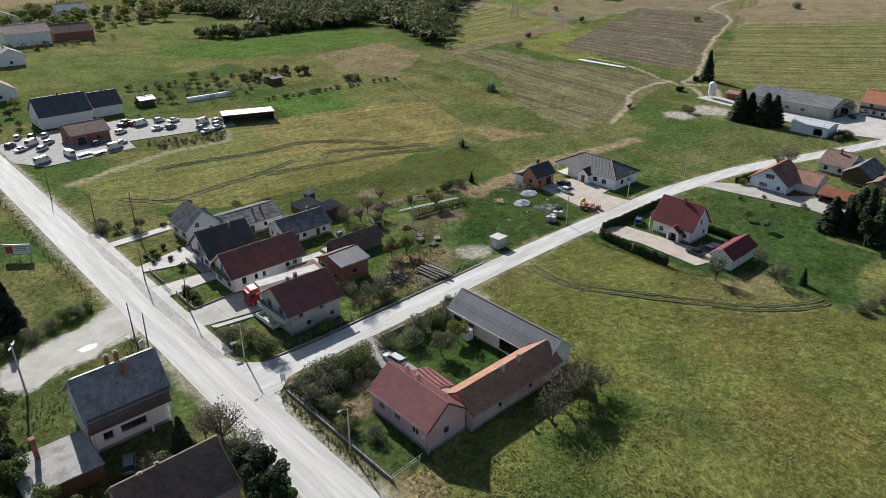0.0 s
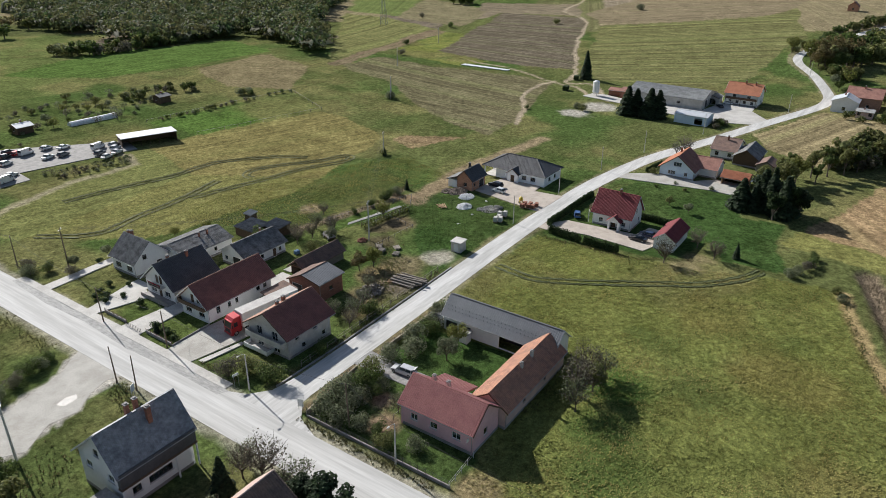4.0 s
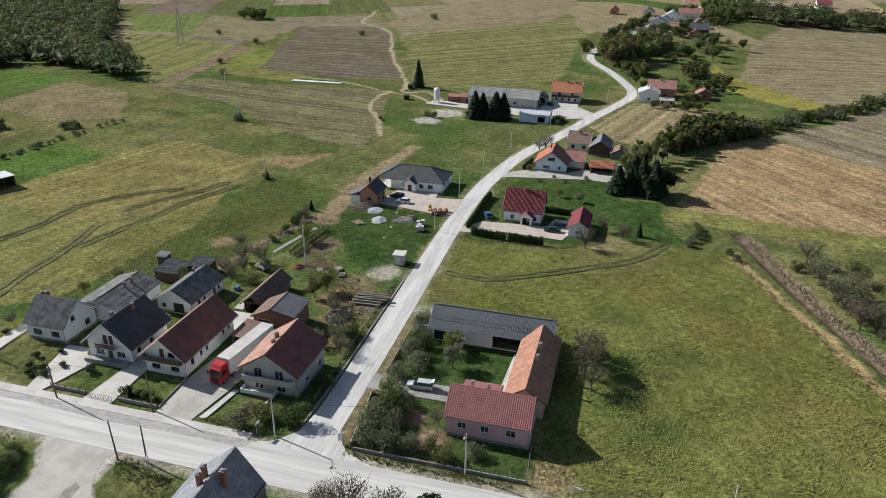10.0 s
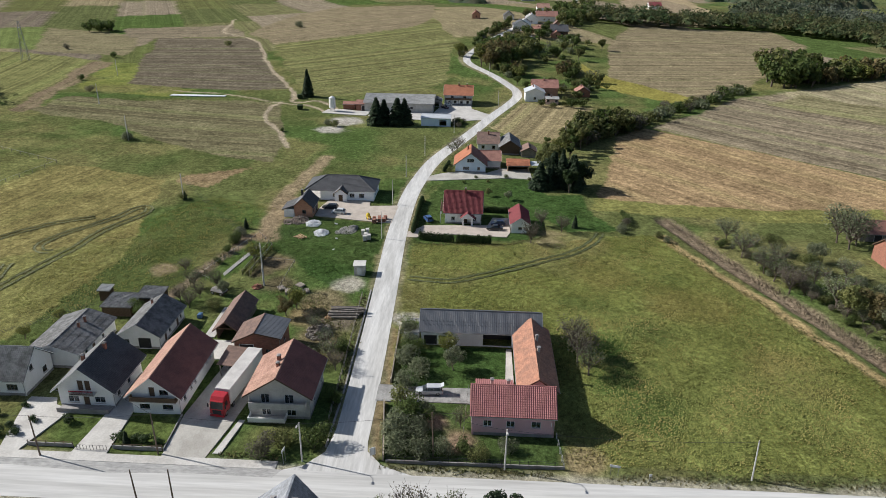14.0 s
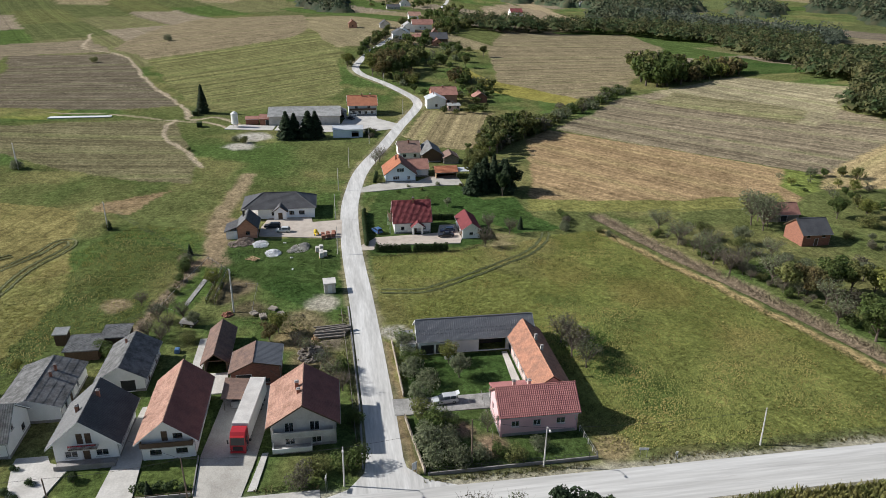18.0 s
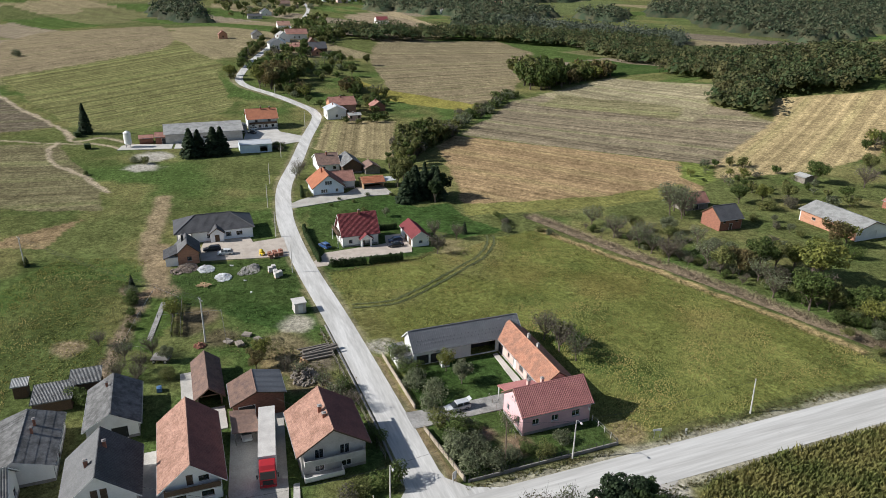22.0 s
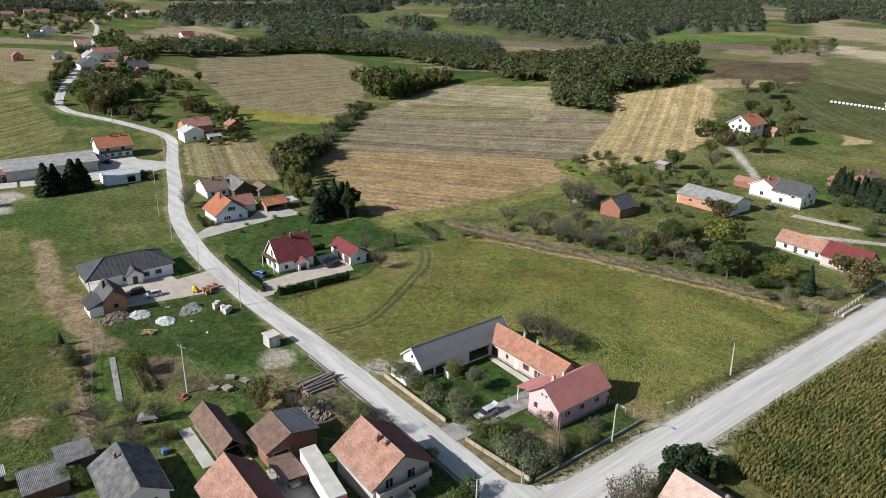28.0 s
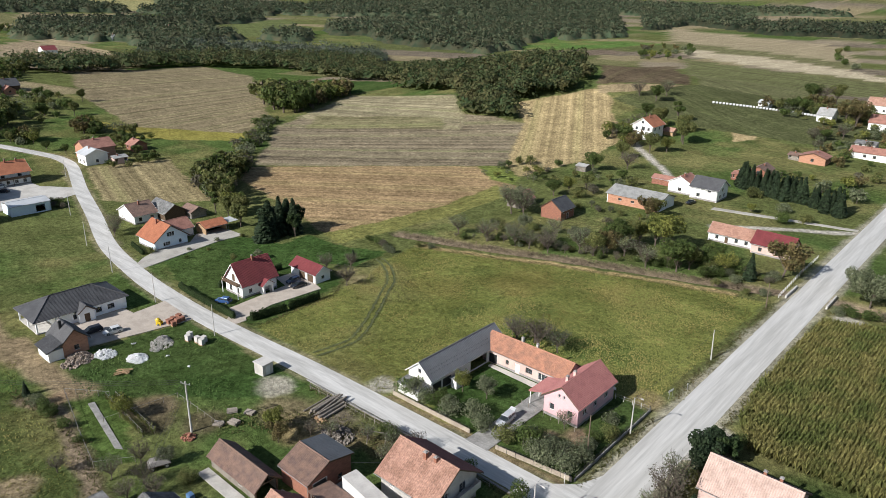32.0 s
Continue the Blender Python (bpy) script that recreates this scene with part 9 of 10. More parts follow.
def wheel_meshes(r, w):
    def tyre():
        bm = bmesh.new()
        tube(bm, [(0, -w / 2, 0), (0, -w * 0.38, 0), (0, w * 0.38, 0), (0, w / 2, 0)], [r * 0.9, r, r, r * 0.9], 14)
        return finish(bm, "tyre", M["rubber"])
    def rim():
        bm = bmesh.new()
        tube(bm, [(0, -w / 2 - 0.01, 0), (0, w / 2 + 0.01, 0)], [r * 0.6, r * 0.6], 10)
        return finish(bm, "rim", M["zinc"])
    return kept(("tyre", r, w), tyre), kept(("rim", r, w), rim)


def add_wheel(root, x, y, r=0.32, w=0.22):
    t, m = wheel_meshes(r, w)
    o = part("wheel", t, None, root)
    o.matrix_basis = Matrix.Translation((x, y, r))
    part("rim", m, None, o)


def car(x, y, yaw, color, label, style="hatch", group=""):
    """A car, its front towards its own +x."""
    root = thing("car", x, y, gz(x, y) + 0.05, yaw, label, "car", group)
    k = {"hatch": 0, "estate": 1, "van": 2, "saloon": 3}[style]
    ln, top, belt = (4.1, 4.6, 5.0, 4.5)[k], (1.48, 1.5, 2.1, 1.44)[k], (0.92, 0.94, 1.15, 0.9)[k]
    h = ln / 2
    def body():
        bm = bmesh.new()
        nose = h - (0.95, 1.15, 0.55, 1.15)[k]
        tail = -h + (0.15, 0.12, 0.08, 0.75)[k]
        loft(bm, [(h, 0.62, 0.58, 0.35, 0.62), (h - 0.18, 0.8, 0.76, 0.24, 0.74), (nose, 0.88, 0.83, 0.22, belt - 0.02), (0, 0.9, 0.85, 0.2, belt), (tail, 0.88, 0.82, 0.24, belt), (-h + 0.05, 0.84, 0.78, 0.3, belt - 0.06), (-h, 0.75, 0.7, 0.38, 0.7)])
        return finish(bm, "body", M[color])
    def glasshouse():
        bm = bmesh.new()
        a, b = (h - 0.95, 1.15, 0.5, 1.2)[0], 0
        nose = h - (1.0, 1.2, 0.6, 1.25)[k]
        tail = -h + (0.12, 0.1, 0.1, 0.75)[k]
        loft(bm, [(nose, 0.78, 0.78, belt - 0.03, belt + 0.02), (nose - 0.75 + 0.25 * (k == 2), 0.8, 0.66, belt - 0.03, top - 0.03), (tail + (0.45, 0.3, 0.05, 0.7)[k], 0.8, 0.66, belt - 0.03, top - 0.05), (tail, 0.78, 0.72, belt - 0.03, belt + (0.1, 0.12, 0.7, 0.02)[k])])
        return finish(bm, "glazing", M["car_glass"])
    def roof():
        nose = h - (1.0, 1.2, 0.6, 1.25)[k] - 0.7 + 0.2 * (k == 2)
        tail = -h + (0.5, 0.35, 0.1, 1.4)[k]
        return finish(boxes((tail, nose, -0.66, 0.66, top - 0.05, top + 0.02, 0.92)), "roof", M[color])
    def pillar(px, s):
        bm = bmesh.new()
        hexa(bm, [(px - 0.06, s * 0.80 - 0.03, belt - 0.02), (px + 0.06, s * 0.80 - 0.03, belt - 0.02), (px + 0.06, s * 0.80 + 0.03, belt - 0.02), (px - 0.06, s * 0.80 + 0.03, belt - 0.02),
                  (px - 0.05, s * 0.66 - 0.03, top - 0.03), (px + 0.05, s * 0.66 - 0.03, top - 0.03), (px + 0.05, s * 0.66 + 0.03, top - 0.03), (px - 0.05, s * 0.66 + 0.03, top - 0.03)])
        return finish(bm, "pillar", M[color])
    def side_panel(s):
        return finish(boxes((-h + 0.1, 0.6, s * 0.84 - 0.02, s * 0.84 + 0.02, belt - 0.1, top - 0.12)), "side_panel", M[color])
    part("body", kept(("car_body", style, color), body), None, root)
    part("glazing", kept(("car_glass", style), glasshouse), None, root)
    part("roof", kept(("car_roof", style, color), roof), None, root)
    front, rear = h - (1.0, 1.2, 0.6, 1.25)[k] - 0.7 + 0.2 * (k == 2), -h + (0.5, 0.35, 0.1, 1.4)[k]
    for s in (-1, 1):
        for i, px in enumerate((rear + 0.06, (rear + front) / 2 - 0.05, front - 0.1)):
            part("pillar", kept(("pillar", style, color, i, s), lambda: pillar(px, s)), None, root)
        if k == 2:
            part("side_panel", kept(("side_panel", color, s), lambda: side_panel(s)), None, root)
    for wx in (h - 0.82, -h + 0.8):
        for wy in (-0.78, 0.78):
            add_wheel(root, wx, wy)
    for s in (-1, 1):
        part("headlight", kept("headlight", lambda: finish(boxes((-0.06, 0.06, -0.16, 0.16, -0.07, 0.07)), "headlight", M["lamp_glass"])), None, root).matrix_basis = Matrix.Translation((h - 0.1, s * 0.56, 0.66))
        part("tail_light", kept("tail_light", lambda: finish(boxes((-0.05, 0.05, -0.1, 0.1, -0.1, 0.1)), "tail_light", M["tail_glass"])), None, root).matrix_basis = Matrix.Translation((-h + 0.03, s * 0.66, 0.8))
    return root


estate = car(60.6, 77.3, 94, "paint_silver", "silver estate car with raised tailgate on the drive", "estate")
bm = bmesh.new()
hexa(bm, [(-1.95, -0.6, 1.48), (-1.95, 0.6, 1.48), (-2.55, 0.55, 1.8), (-2.55, -0.55, 1.8), (-1.95, -0.6, 1.53), (-1.95, 0.6, 1.53), (-2.55, 0.55, 1.85), (-2.55, -0.55, 1.85)])
part("tailgate", bm, M["paint_silver"], estate)
car(147.0, 109.2, 86, "paint_white", "white hatchback on the paved yard", "hatch")
car(150.6, 112.3, 86, "paint_black", "black estate car beside the brick garage", "estate")
car(143.6, 83.2, 25, "paint_blue", "blue hatchback behind the hedge", "hatch")
car(137.9, 64.6, 88, "paint_black", "black saloon on the paved forecourt", "saloon")
car(141.4, 63.6, 88, "paint_navy", "dark blue hatchback by the garage", "hatch")
car(65.2, 112.6, 180, "paint_silver", "silver hatchback under the lean-to canopy", "hatch")
car(300.0, 88.6 - 4.4, 95, "paint_white", "white car in the farmyard", "hatch")
car(292.5, 85.5, 40, "paint_black", "black car in the farmyard", "saloon")
car(94.2, -79.4, 80, "paint_black", "black car beside the white house", "saloon")
car(18.2, 82.6, 70, "paint_grey", "grey car beside the tall white house", "hatch")
LOT = [
    (47.7, 228.2, 20, "van", "white"), (55.7, 229.8, 100, "van", "white"), (46.1, 244.9, 30, "saloon", "silver"), (51.3, 241.4, 35, "hatch", "silver"), (68.9, 227.8, 15, "van", "white"), (66.2, 236.0, 20, "hatch", "navy"),
    (82.5, 254.5, 15, "hatch", "black"), (85.4, 248.9, 15, "van", "white"), (92.0, 248.9, 10, "hatch", "silver"), (95.8, 245.4, 10, "saloon", "white"), (102.5, 236.3, 15, "van", "white"), (107.5, 235.2, 15, "hatch", "white"),
    (98.4, 224.9, 20, "saloon", "silver"), (103.2, 226.8, 20, "saloon", "white"), (87.4, 239.4, 15, "saloon", "white"), (79.8, 250.6, 15, "hatch", "black"), (48.7, 259.8, 60, "hatch", "silver"), (52.6, 258.2, 60, "hatch", "grey"),
    (56.2, 256.6, 60, "hatch", "white"), (50.4, 249.5, 40, "van", "silver"), (44.6, 251.6, 40, "hatch", "navy"), (54.9, 247.4, 40, "hatch", "white"), (91.6, 238.0, 15, "hatch", "grey"), (83.4, 256.9 - 6.2, 20, "hatch", "red"),
    (99.2, 230.0, 20, "hatch", "grey"), (72.0, 231.4, 20, "saloon", "silver"), (76.5, 243.5, 15, "hatch", "white"), (105.5, 231.2, 20, "hatch", "silver"),
]
for x, y, yaw, style, color in LOT:
    car(x, y, yaw, "paint_" + color, f"{color} {'van' if style == 'van' else style + ' car'} parked at the car lot", style, "cars at the lot")

# lorry with box trailer, front towards its own -x
lorry = thing("lorry", 51.4, 110.9, 0.05, -7.5, "red lorry cab with long white box trailer", "lorry")
bm = bmesh.new()
loft(bm, [(2.15, 1.24, 1.16, 0.6, 3.75), (0.75, 1.25, 1.16, 0.45, 3.65), (0.3, 1.25, 1.18, 0.4, 3.0), (0.0, 1.2, 1.2, 0.42, 1.75)])
part("cab", bm, M["paint_red"], lorry, "glossy red cab")
bm = bmesh.new()
hexa(bm, [(-0.02, -1.08, 1.72), (0.02, -1.08, 1.70), (0.02, 1.08, 1.70), (-0.02, 1.08, 1.72), (0.26, -1.05, 2.95), (0.32, -1.05, 2.95), (0.32, 1.05, 2.95), (0.26, 1.05, 2.95)])
part("windscreen", bm, M["paint_black"], lorry, "dark glossy windscreen")
for s in (-1, 1):
    part("side_window", boxes((0.55, 1.35, s * 1.25 - 0.02, s * 1.25 + 0.02, 1.9, 2.75)), M["paint_black"], lorry)
    part("mirror", boxes((0.05, 0.2, s * 1.5 - 0.1, s * 1.5 + 0.1, 1.9, 2.6)), M["black"], lorry)
    part("headlight", boxes((-0.04, 0.06, s * 0.85 - 0.2, s * 0.85 + 0.2, 0.65, 0.9)), M["lamp_glass"], lorry)
part("grille", boxes((-0.05, 0.05, -0.75, 0.75, 0.75, 1.5)), M["black"], lorry)
part("bumper", boxes((-0.1, 0.3, -1.22, 1.22, 0.3, 0.6)), M["paint_red"], lorry)
part("sun_visor", boxes((0.1, 0.4, -1.05, 1.05, 3.0, 3.12)), M["paint_red"], lorry)
part("chassis", boxes((1.2, 15.0, -0.45, 0.45, 0.75, 1.0)), M["black"], lorry)
trailer = part("trailer_box", boxes((2.5, 15.2, -1.27, 1.27, 1.1, 3.95)), M["white_trim"], lorry, "long plain white trailer box")
part("roof_sheet", boxes((2.45, 15.25, -1.3, 1.3, 3.953, 4.0)), M["concrete"], trailer)
for k in range(3):
    part("rear_bar", boxes((15.2, 15.26, -1.2, 1.2, 1.3 + 1.1 * k, 1.38 + 1.1 * k)), M["zinc"], trailer)
for wx in (0.95, 3.4, 11.4, 12.7, 14.0):
    for wy in (-1.02, 1.02):
        add_wheel(lorry, wx, wy, 0.5, 0.32)

# ---- building site beside the lane ----
kiosk = thing("utility_kiosk", 106.9, 96.6, gz(107, 96.6), 4, "white box-shaped utility kiosk by the lane", "kiosk")
part("body", boxes((-1.35, 1.35, -1.25, 1.25, -0.3, 2.35)), M["plaster_grey"], kiosk)
part("flat_roof", boxes((-1.55, 1.55, -1.45, 1.45, 2.353, 2.5)), M["concrete"], kiosk)
part("door", boxes((-1.39, -1.353, -0.5, 0.5, 0.05, 2.0)), M["metal_pale"], kiosk)
part("vent", boxes((-1.385, -1.354, 0.65, 1.05, 1.5, 1.9)), M["zinc"], kiosk)


def heap(name, x, y, r, high, material, count, size, seed, label, category):
    """A pile of irregular lumps on a mound."""
    rs = np.random.default_rng(seed)
    bm = bmesh.new()
    for _ in range(count):
        a, d = rs.random() * 2 * math.pi, r * math.sqrt(rs.random())
        z = high * (1 - d / r) * rs.random()
        s = size * (0.5 + rs.random())
        c = Vector((math.cos(a) * d, math.sin(a) * d * 0.8, z))
        t = Euler(rs.random(3) * 3).to_matrix()
        hexa(bm, [c + t @ Vector(p) * s for p in ((-1, -0.7, -0.4), (1, -0.6, -0.5), (0.9, 0.7, -0.4), (-0.8, 0.6, -0.5), (-0.7, -0.6, 0.4), (0.8, -0.7, 0.3), (0.7, 0.5, 0.5), (-0.8, 0.7, 0.4))])
    root = tagged(part(name, bm, M[material]), label, category, kind="stuff")
    root.location = (x, y, gz(x, y) - 0.05)
    return root


heap("rubble_heap", 140.6, 119.0, 3.2, 1.6, "rubble", 420, 0.2, 1, "heap of mixed builders' rubble by the garage", "rubble")
heap("rubble_heap", 139.2, 121.4, 2.2, 0.8, "rubble", 90, 0.25, 9, "low spread of rubble and boards", "rubble")
heap("foil_heap", 138.4, 114.6, 2.6, 0.6, "cloth_white", 260, 0.2, 2, "crumpled white plastic sheeting on the grass", "plastic sheeting")
heap("foil_heap", 131.6, 111.0, 2.4, 1.0, "cloth_white", 300, 0.22, 3, "mound under white plastic sheeting", "plastic sheeting")
heap("gravel_heap", 134.2, 104.2, 2.9, 0.35, "stone_pile", 260, 0.17, 4, "spread heap of pale stones", "stones")
heap("gravel_heap", 132.8, 106.4, 1.4, 0.25, "stone_pile", 90, 0.15, 5, "small heap of pale stones", "stones")
heap("rubble_heap", 135.8, 103.0, 1.6, 1.1, "kerb", 60, 0.3, 6, "heap of dark site waste", "rubble")
heap("scrap_heap", 97.8, 118.2, 1.3, 0.7, "brick", 60, 0.22, 7, "stack of old bricks at the pole", "bricks")
heap("brushwood", 79.5, 100.4, 3.2, 0.9, "wood_grey", 160, 0.3, 8, "heap of grey brushwood and branches", "brushwood")
heap("firewood", 85.5, 99.4, 1.2, 0.7, "wood_fresh", 60, 0.2, 10, "heap of split firewood by the logs", "firewood")
heap("foil_scrap", 127.8, 106.0, 0.5, 0.2, "cloth_white", 6, 0.2, 11, "scrap of white foil on grass", "plastic sheeting")
heap("foil_scrap", 120.5, 105.4, 0.4, 0.2, "cloth_white", 5, 0.18, 12, "small white scrap on the grass", "plastic sheeting")
heap("foil_scrap", 138.6, 108.6, 0.6, 0.2, "cloth_white", 6, 0.2, 13, "white packaging left on the grass", "plastic sheeting")


def pallet(x, y, yaw, material, label, rows=(3, 3, 3)):
    root = thing("pallet_stack", x, y, gz(x, y), yaw, label, "pallet of bricks", "pallets at the building site")
    deck = part("pallet", boxes((-0.6, 0.6, -0.5, 0.5, 0.1, 0.14), (-0.6, 0.6, -0.5, -0.4, -0.1, 0.1), (-0.6, 0.6, 0.4, 0.5, -0.1, 0.1), (-0.6, 0.6, -0.05, 0.05, -0.1, 0.1)), M["wood_fresh"], root)
    me = kept(("block", material), lambda: finish(boxes((-0.19, 0.19, -0.15, 0.15, 0, 0.31)), "block", M[material]))
    for i in range(rows[0]):
        for j in range(rows[1]):
            for k in range(rows[2]):
                part("block", me, None, root).matrix_basis = Matrix.Translation((-0.39 + 0.39 * i, -0.31 + 0.31 * j, 0.145 + 0.315 * k))
    return root


for x, y, yaw in ((143.0, 96.8, 10), (141.4, 96.6, 0), (142.4, 98.2, 5), (140.6, 98.0, -8), (141.6, 95.4, 4), (143.4, 95.2, 15)):
    pallet(x, y, yaw, "brick", "pallet of red hollow bricks on grass", (3, 3, 3))
for x, y, yaw in ((132.2, 98.6, 10), (131.2, 99.6, 6), (128.0, 97.6, 8), (127.2, 98.6, 12), (129.0, 98.6, 5)):
    pallet(x, y, yaw, "concrete", "pallet of pale concrete blocks on grass", (3, 3, 4))
mixer = thing("cement_mixer", 143.4, 100.0, gz(143.4, 100), 30, "yellow site machine beside the brick pallets", "cement mixer")
bm = bmesh.new()
tube(bm, [(0, 0, 0.6), (0.1, 0, 0.9), (0.4, 0, 1.3), (0.6, 0, 1.6)], [0.35, 0.6, 0.55, 0.3], 12)
part("drum", bm, M["yellow_paint"], mixer)
part("frame", boxes((-0.6, 0.6, -0.5, -0.42, -0.1, 0.9), (-0.6, 0.6, 0.42, 0.5, -0.1, 0.9), (-0.6, -0.5, -0.42, 0.42, 0.5, 0.6)), M["yellow_paint"], mixer)
for wy in (-0.6, 0.6):
    add_wheel(mixer, 0, wy, 0.28, 0.12)
boards = thing("timber_stack", 127.8, 115.4, gz(128, 115), 35, "loose pale boards lying crosswise on grass", "boards")
for k in range(9):
    o = part("board", kept("board", lambda: finish(boxes((-1.5, 1.5, -0.13, 0.13, 0, 0.05)), "board", M["wood_fresh"])), None, boards)
    o.matrix_basis = pose(random.uniform(-0.4, 0.4), random.uniform(-0.8, 0.8), 0.02 + 0.055 * k, 0, 0, random.uniform(-50, 50))
logs = thing("log_pile", 87.6, 96.2, 0, 0, "pile of long grey barked logs", "log pile")
for k in range(16):
    ln = random.uniform(5.4, 7.6)
    r = random.uniform(0.17, 0.27)
    layer = 0 if k < 8 else 1 if k < 13 else 2
    px = (-2.4 + 0.66 * k, -2.0 + 0.68 * (k - 8), -1.4 + 0.7 * (k - 13))[layer]
    bm = bmesh.new()
    tube(bm, [(0, -ln / 2, 0), (random.uniform(-0.1, 0.1), 0, 0), (0, ln / 2, 0)], [r, r * 0.92, r * 0.8], 8)
    o = part("log", bm, M["wood_grey"], logs)
    o.matrix_basis = pose(px, random.uniform(-0.6, 0.6), 0.2 + 0.4 * layer, 0, 0, random.uniform(-5, 5) + 8)
for k, (x, y, yaw, n) in enumerate(((95.6, 110.6, 15, 3), (97.4, 112.6, 40, 2), (96.4, 106.9, 20, 2), (99.2, 108.8, 60, 2))):
    stack = thing("firewood_stack", x, y, 0, yaw, "stack of grey weathered firewood", "firewood")
    for i in range(6 * n):
        bm = bmesh.new()
        tube(bm, [(-0.9, 0, 0), (0.9, 0, 0)], [0.11, 0.11], 6)
        part("billet", bm, M["wood_grey"], stack).matrix_basis = pose(random.uniform(-0.1, 0.1), -0.6 + 0.24 * (i % 6), 0.08 + 0.21 * (i // 6), 0, 0, random.uniform(-6, 6))
swing = thing("swing_stand", 73.0, 97.2, 0, 30, "leaning grey timber frame in the garden", "swing stand")
for px in (-1.6, 1.6):
    bm = bmesh.new()
    tube(bm, [(px, -0.8, -0.2), (px, 0, 2.2)], [0.07, 0.06], 6)
    part("leg", bm, M["wood_grey"], swing)
    bm = bmesh.new()
    tube(bm, [(px, 0.8, -0.2), (px, 0, 2.2)], [0.07, 0.06], 6)
    part("leg", bm, M["wood_grey"], swing)
bm = bmesh.new()
tube(bm, [(-1.9, 0, 2.2), (1.9, 0, 2.2)], [0.07, 0.07], 6)
part("beam", bm, M["wood_grey"], swing)
wreck = thing("farm_trailer", 94.0, 125.4, 0, 70, "old dark farm trailer under a tarpaulin", "farm trailer")
part("bed", boxes((-1.8, 1.8, -0.9, 0.9, 0.6, 0.8)), M["wood_dark"], wreck)
part("tarpaulin", boxes((-1.7, 1.7, -0.95, 0.95, 0.803, 1.5, 0.75)), M["plinth"], wreck)
for px in (-1.1, 1.1):
    for py in (-0.85, 0.85):
        add_wheel(wreck, px, py, 0.4, 0.2)
tank = thing("water_tank", 83.6, 125.8, 0, 0, "small blue plastic tank behind the house", "water tank")
part("body", boxes((-0.6, 0.6, -0.45, 0.45, -0.02, 0.75, 0.9)), M["blue_tarp"], tank)
part("lid", boxes((-0.3, 0.3, -0.25, 0.25, 0.752, 0.82)), M["blue_tarp"], tank)
hut = thing("garden_shed", 67.6, 73.0 + 5.4, 0, 0, "small white garden hut by the barn doors", "garden shed")
hut.location = (75.0, 74.2, 0)
part("body", boxes((-0.7, 0.7, -0.8, 0.8, -0.3, 1.9)), M["plaster_white"], hut)
part("flat_roof", boxes((-1.0, 1.0, -1.1, 1.1, 1.903, 2.02)), M["fibre_pale"], hut)
# outbuildings behind the grey-roofed house
for x0, x1, y0, y1, h, roof, label in ((82.5, 88.5, 139.5, 146.0, 2.4, "fibre_grey", "low shed with grey corrugated roof"), (86.5, 91.5, 135.2, 140.5, 2.6, "fibre_grey", "open lean-to with grey corrugated roof"), (88.8, 91.4, 147.0, 149.8, 2.7, "fibre_pale", "small hut with flat pale roof")):
    s = thing("shed", (x0 + x1) / 2, (y0 + y1) / 2, 0, 0, label, "shed")
    hx, hy = (x1 - x0) / 2, (y1 - y0) / 2
    part("wall", boxes((-hx + 0.3, hx - 0.3, -hy + 0.3, hy - 0.3, -0.3, h - 0.25)), M["wood_dark"], s)
    slope(s, "roof_slope", (-hx, -hy, h - 0.25), (0, 1, 0), Vector((2 * hx, 0, 0.35)).normalized(), 2 * hx, 2 * hy, roof, "wave", True)
# containers, white bales, film tunnel
for x, y, yaw in ((307.5, 158.8, 20), (283.3, 152.9, 10)):
    c = thing("farm_container", x, y, gz(x, y), yaw, "dark green field container", "container")
    part("body", boxes((-1.6, 1.6, -1.2, 1.2, 0.3, 1.9)), M["leaf_hedge"], c)
    part("skid", boxes((-1.6, 1.6, -1.0, -0.8, -0.2, 0.3), (-1.6, 1.6, 0.8, 1.0, -0.2, 0.3)), M["black"], c)
bale = None
for k in range(34):
    f = k / 33
    x, y = 158 - 52 * f, -255.5 - 30 * f - 4 * math.sin(f * 3)
    if bale is None:
        bm = bmesh.new()
        tube(bm, [(-0.62, 0, 0), (-0.55, 0, 0), (0.55, 0, 0), (0.62, 0, 0)], [0.5, 0.65, 0.65, 0.5], 12)
        bale = finish(bm, "bale", M["cloth_white"])
    o = tagged(new("silage_bale", bale), "white film-wrapped silage bale in a row", "silage bale", "row of bales")
    o.matrix_basis = pose(x, y, gz(x, y) + 0.6, 0, 0, 20)
tun = thing("film_tunnel", 121, 270, gz(121, 270), -2, "low white plastic film tunnel", "film tunnel")
bm = bmesh.new()
tube(bm, [(-9, 0, 0), (9, 0, 0)], [1.5, 1.5], 12)
part("film", bm, M["cloth_white"], tun)
tun = thing("grain_tunnel", 157, -160.5, gz(157, -160), 60, "grey-blue arched store behind the hill house", "arched store")
bm = bmesh.new()
tube(bm, [(-4, 0, 0.6), (4, 0, 0.6)], [2.2, 2.2], 14)
part("shell", bm, M["metal_pale"], tun)

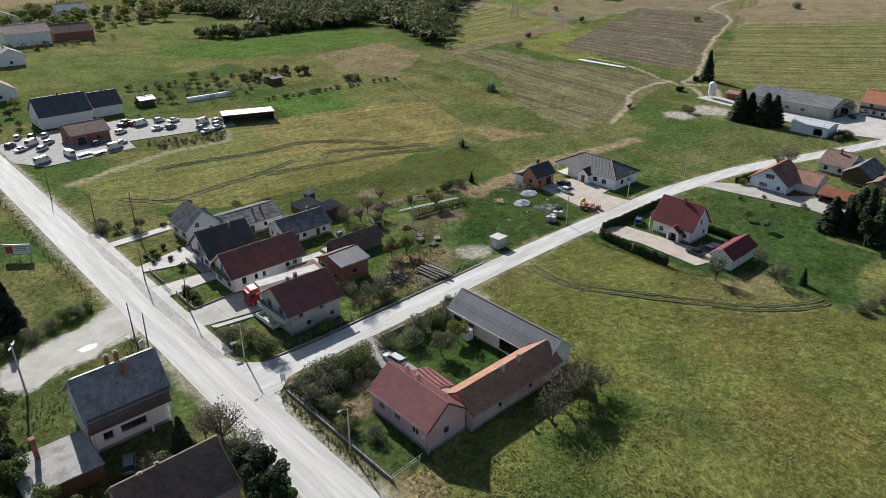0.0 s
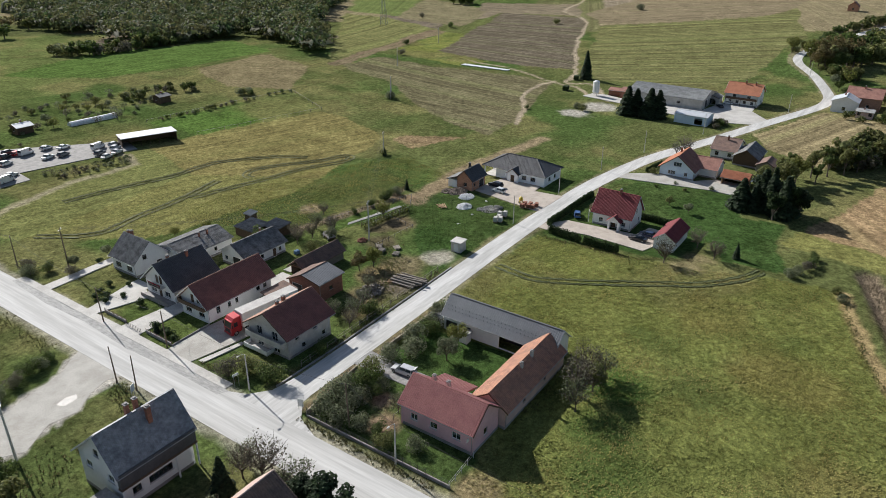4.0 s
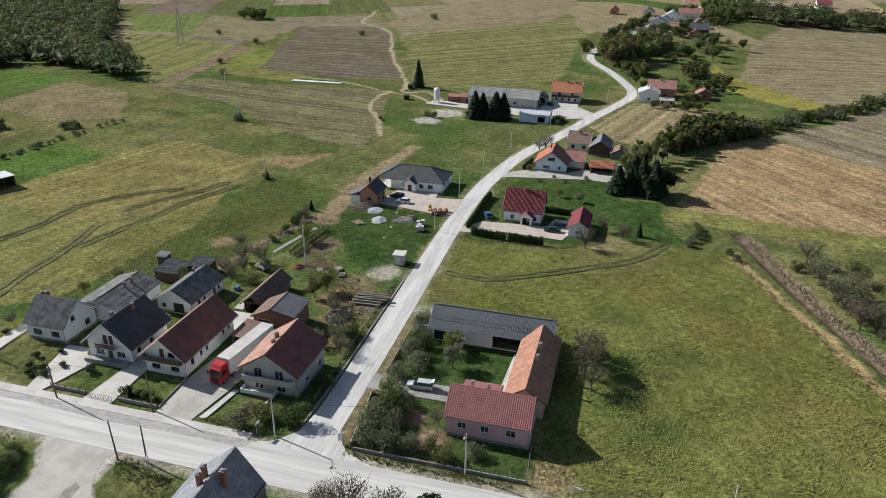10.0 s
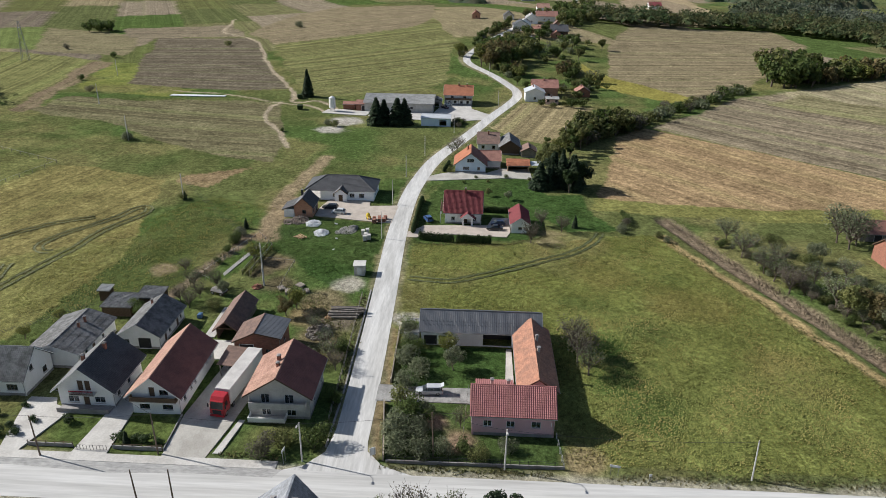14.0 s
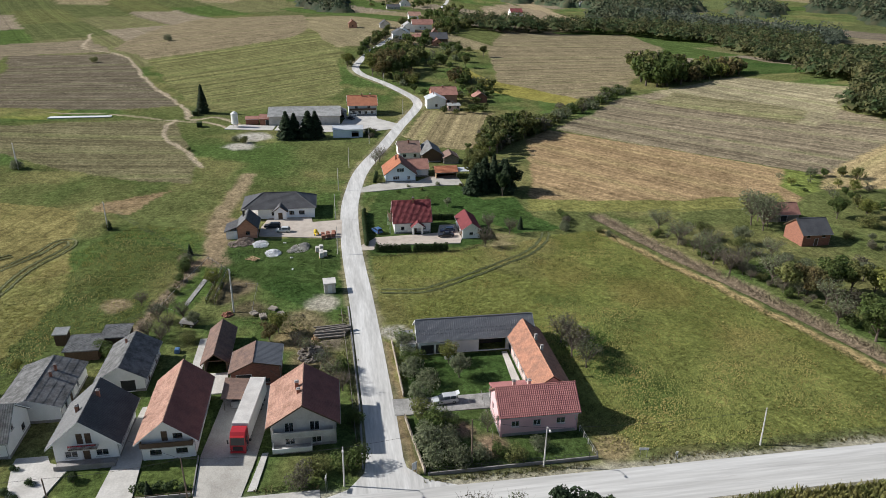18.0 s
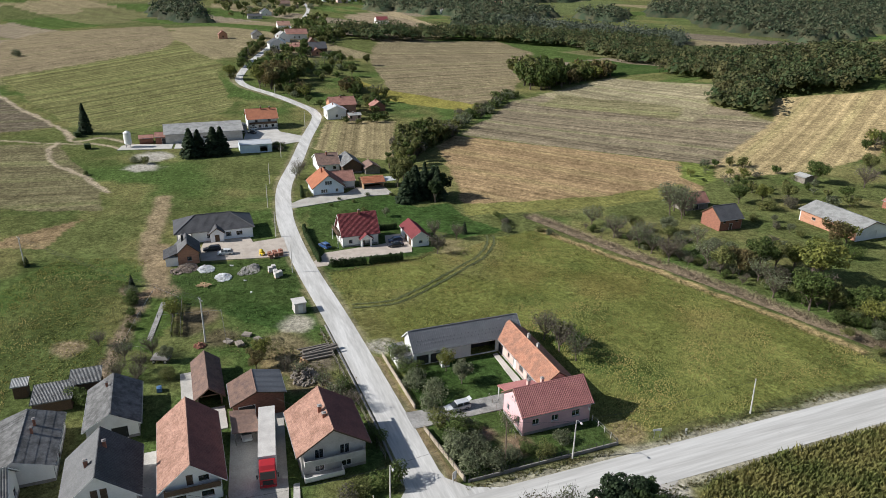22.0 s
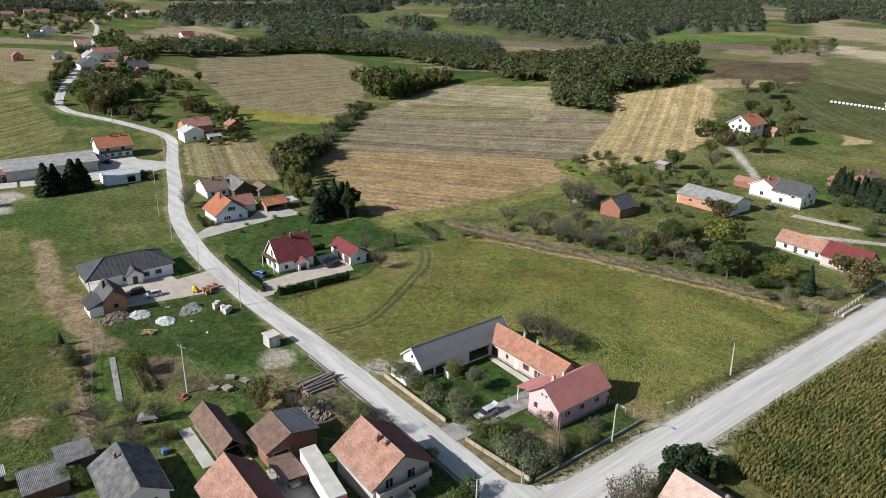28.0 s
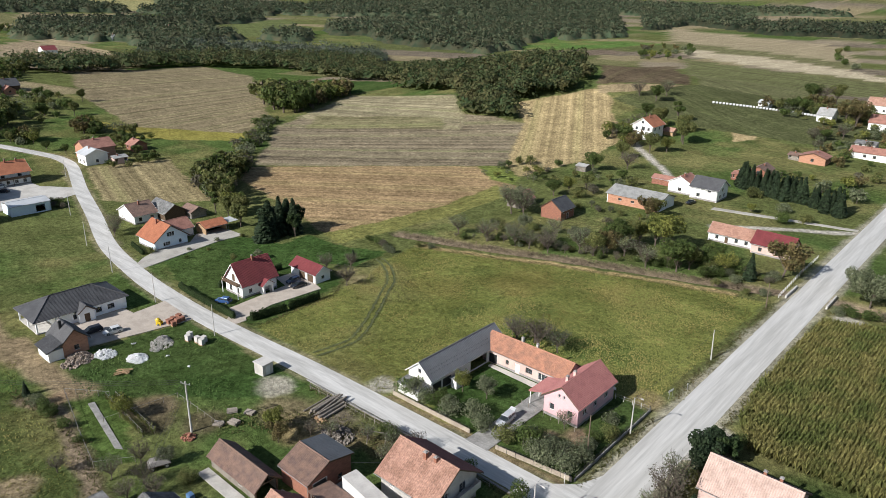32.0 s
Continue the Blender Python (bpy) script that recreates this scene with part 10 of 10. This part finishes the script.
# ---- signs ----
board = thing("billboard", 24.7, 162.3, 0, -38, "large roadside billboard on steel legs", "billboard")
part("panel", boxes((-2.9, 2.9, -0.08, 0.08, 1.2, 3.6)), M["sign_blue"], board)
part("poster", boxes((-2.7, 2.7, -0.1, -0.083, 1.35, 3.45)), M["white_trim"], board)
part("poster_field", boxes((-2.5, -0.9, -0.12, -0.103, 1.5, 3.2)), M["paint_red"], board)
part("poster_bars", boxes((-0.6, 2.4, -0.12, -0.103, 2.9, 3.1), (-0.6, 2.0, -0.12, -0.103, 2.5, 2.65), (-0.6, 2.2, -0.12, -0.103, 2.1, 2.2)), M["paint_grey"], board)
for px in (-2.2, 0, 2.2):
    part("leg", boxes((px - 0.06, px + 0.06, 0.08, 0.2, -0.4, 3.4)), M["zinc"], board)
for x, y, yaw, w, h, z, color, label in ((43.6, 84.6, 120, 0.9, 1.4, 0.6, "wood_fresh", "white-framed notice board at the lane corner"), (30.4, 108.6, 30, 1.1, 1.3, 1.3, "sign_blue", "blue-grey road sign on two legs"), (41.9, 97.6, 170, 1.1, 0.45, 2.0, "yellow_paint", "small yellow direction sign"),
                                        (42.5, 48.9, 80, 1.5, 0.4, 1.2, "white_trim", "low white signboard by the verge"), (41.3, 44.0, 90, 0.4, 0.4, 0.9, "white_trim", "small white marker post")):
    s = thing("sign", x, y, 0, yaw, label, "sign")
    part("panel", boxes((-w / 2, w / 2, -0.03, 0.03, z, z + h)), M["white_trim"], s)
    part("field", boxes((-w / 2 + 0.06, w / 2 - 0.06, -0.045, -0.033, z + 0.06, z + h - 0.06)), M[color], s)
    for px in (-w * 0.35, w * 0.35):
        part("leg", boxes((px - 0.03, px + 0.03, 0.032, 0.09, -0.3, z + h - 0.05)), M["zinc"], s)
slab("road_patch", [(38.5, 98.5), (40.17, 97.5), (40.17, 165), (39.2, 165), (38.3, 150), (38.8, 138), (38.0, 122), (38.6, 110)], 0.058, M["gutter"], "darker weathered gutter strip along the pavement", "road", 0.05)
slab("puddle", [(22.2, 117.0), (24.0, 117.6), (25.6, 117.0), (25.0, 115.8), (22.8, 115.6)], 0.03, M["mud"], "dark wet hollow in the gravel lay-by", "puddle", 0.05)
# culvert over the stream
for x in (31.6, 41.2):
    g = thing("bridge_parapet", x, -20, 0.0, 0, "low pale concrete bridge parapet", "bridge parapet")
    part("beam", boxes((-0.2, 0.2, -4.5, 4.5, -1.2, 0.75)), M["concrete"], g)
marking = finish(boxes((-0.05, 0.05, -1.4, 1.4, -0.02, 0.006)), "lane_mark", M["concrete"])
lane = thing("lane_marking", 36.4, 0, 0.05, 0, "worn white dashed centre line of the road", "road marking", kind="structure")
for k in range(13):
    part("lane_mark", marking, None, lane).matrix_basis = Matrix.Translation((0, -70 + 9 * k, 0.002))
for x, y, yaw in ((59.4, 227.6, 15), (63.6, 226.2, 15)):
    t = thing("car_trailer", x, y, gz(x, y) + 0.05, yaw, "low flat white car trailer", "car trailer")
    part("bed", boxes((-2.2, 2.2, -0.95, 0.95, 0.45, 0.6)), M["white_trim"], t)
    part("drawbar", boxes((2.2, 3.3, -0.05, 0.05, 0.45, 0.53)), M["zinc"], t)
    for wy in (-1.0, 1.0):
        add_wheel(t, 0, wy, 0.3, 0.18)
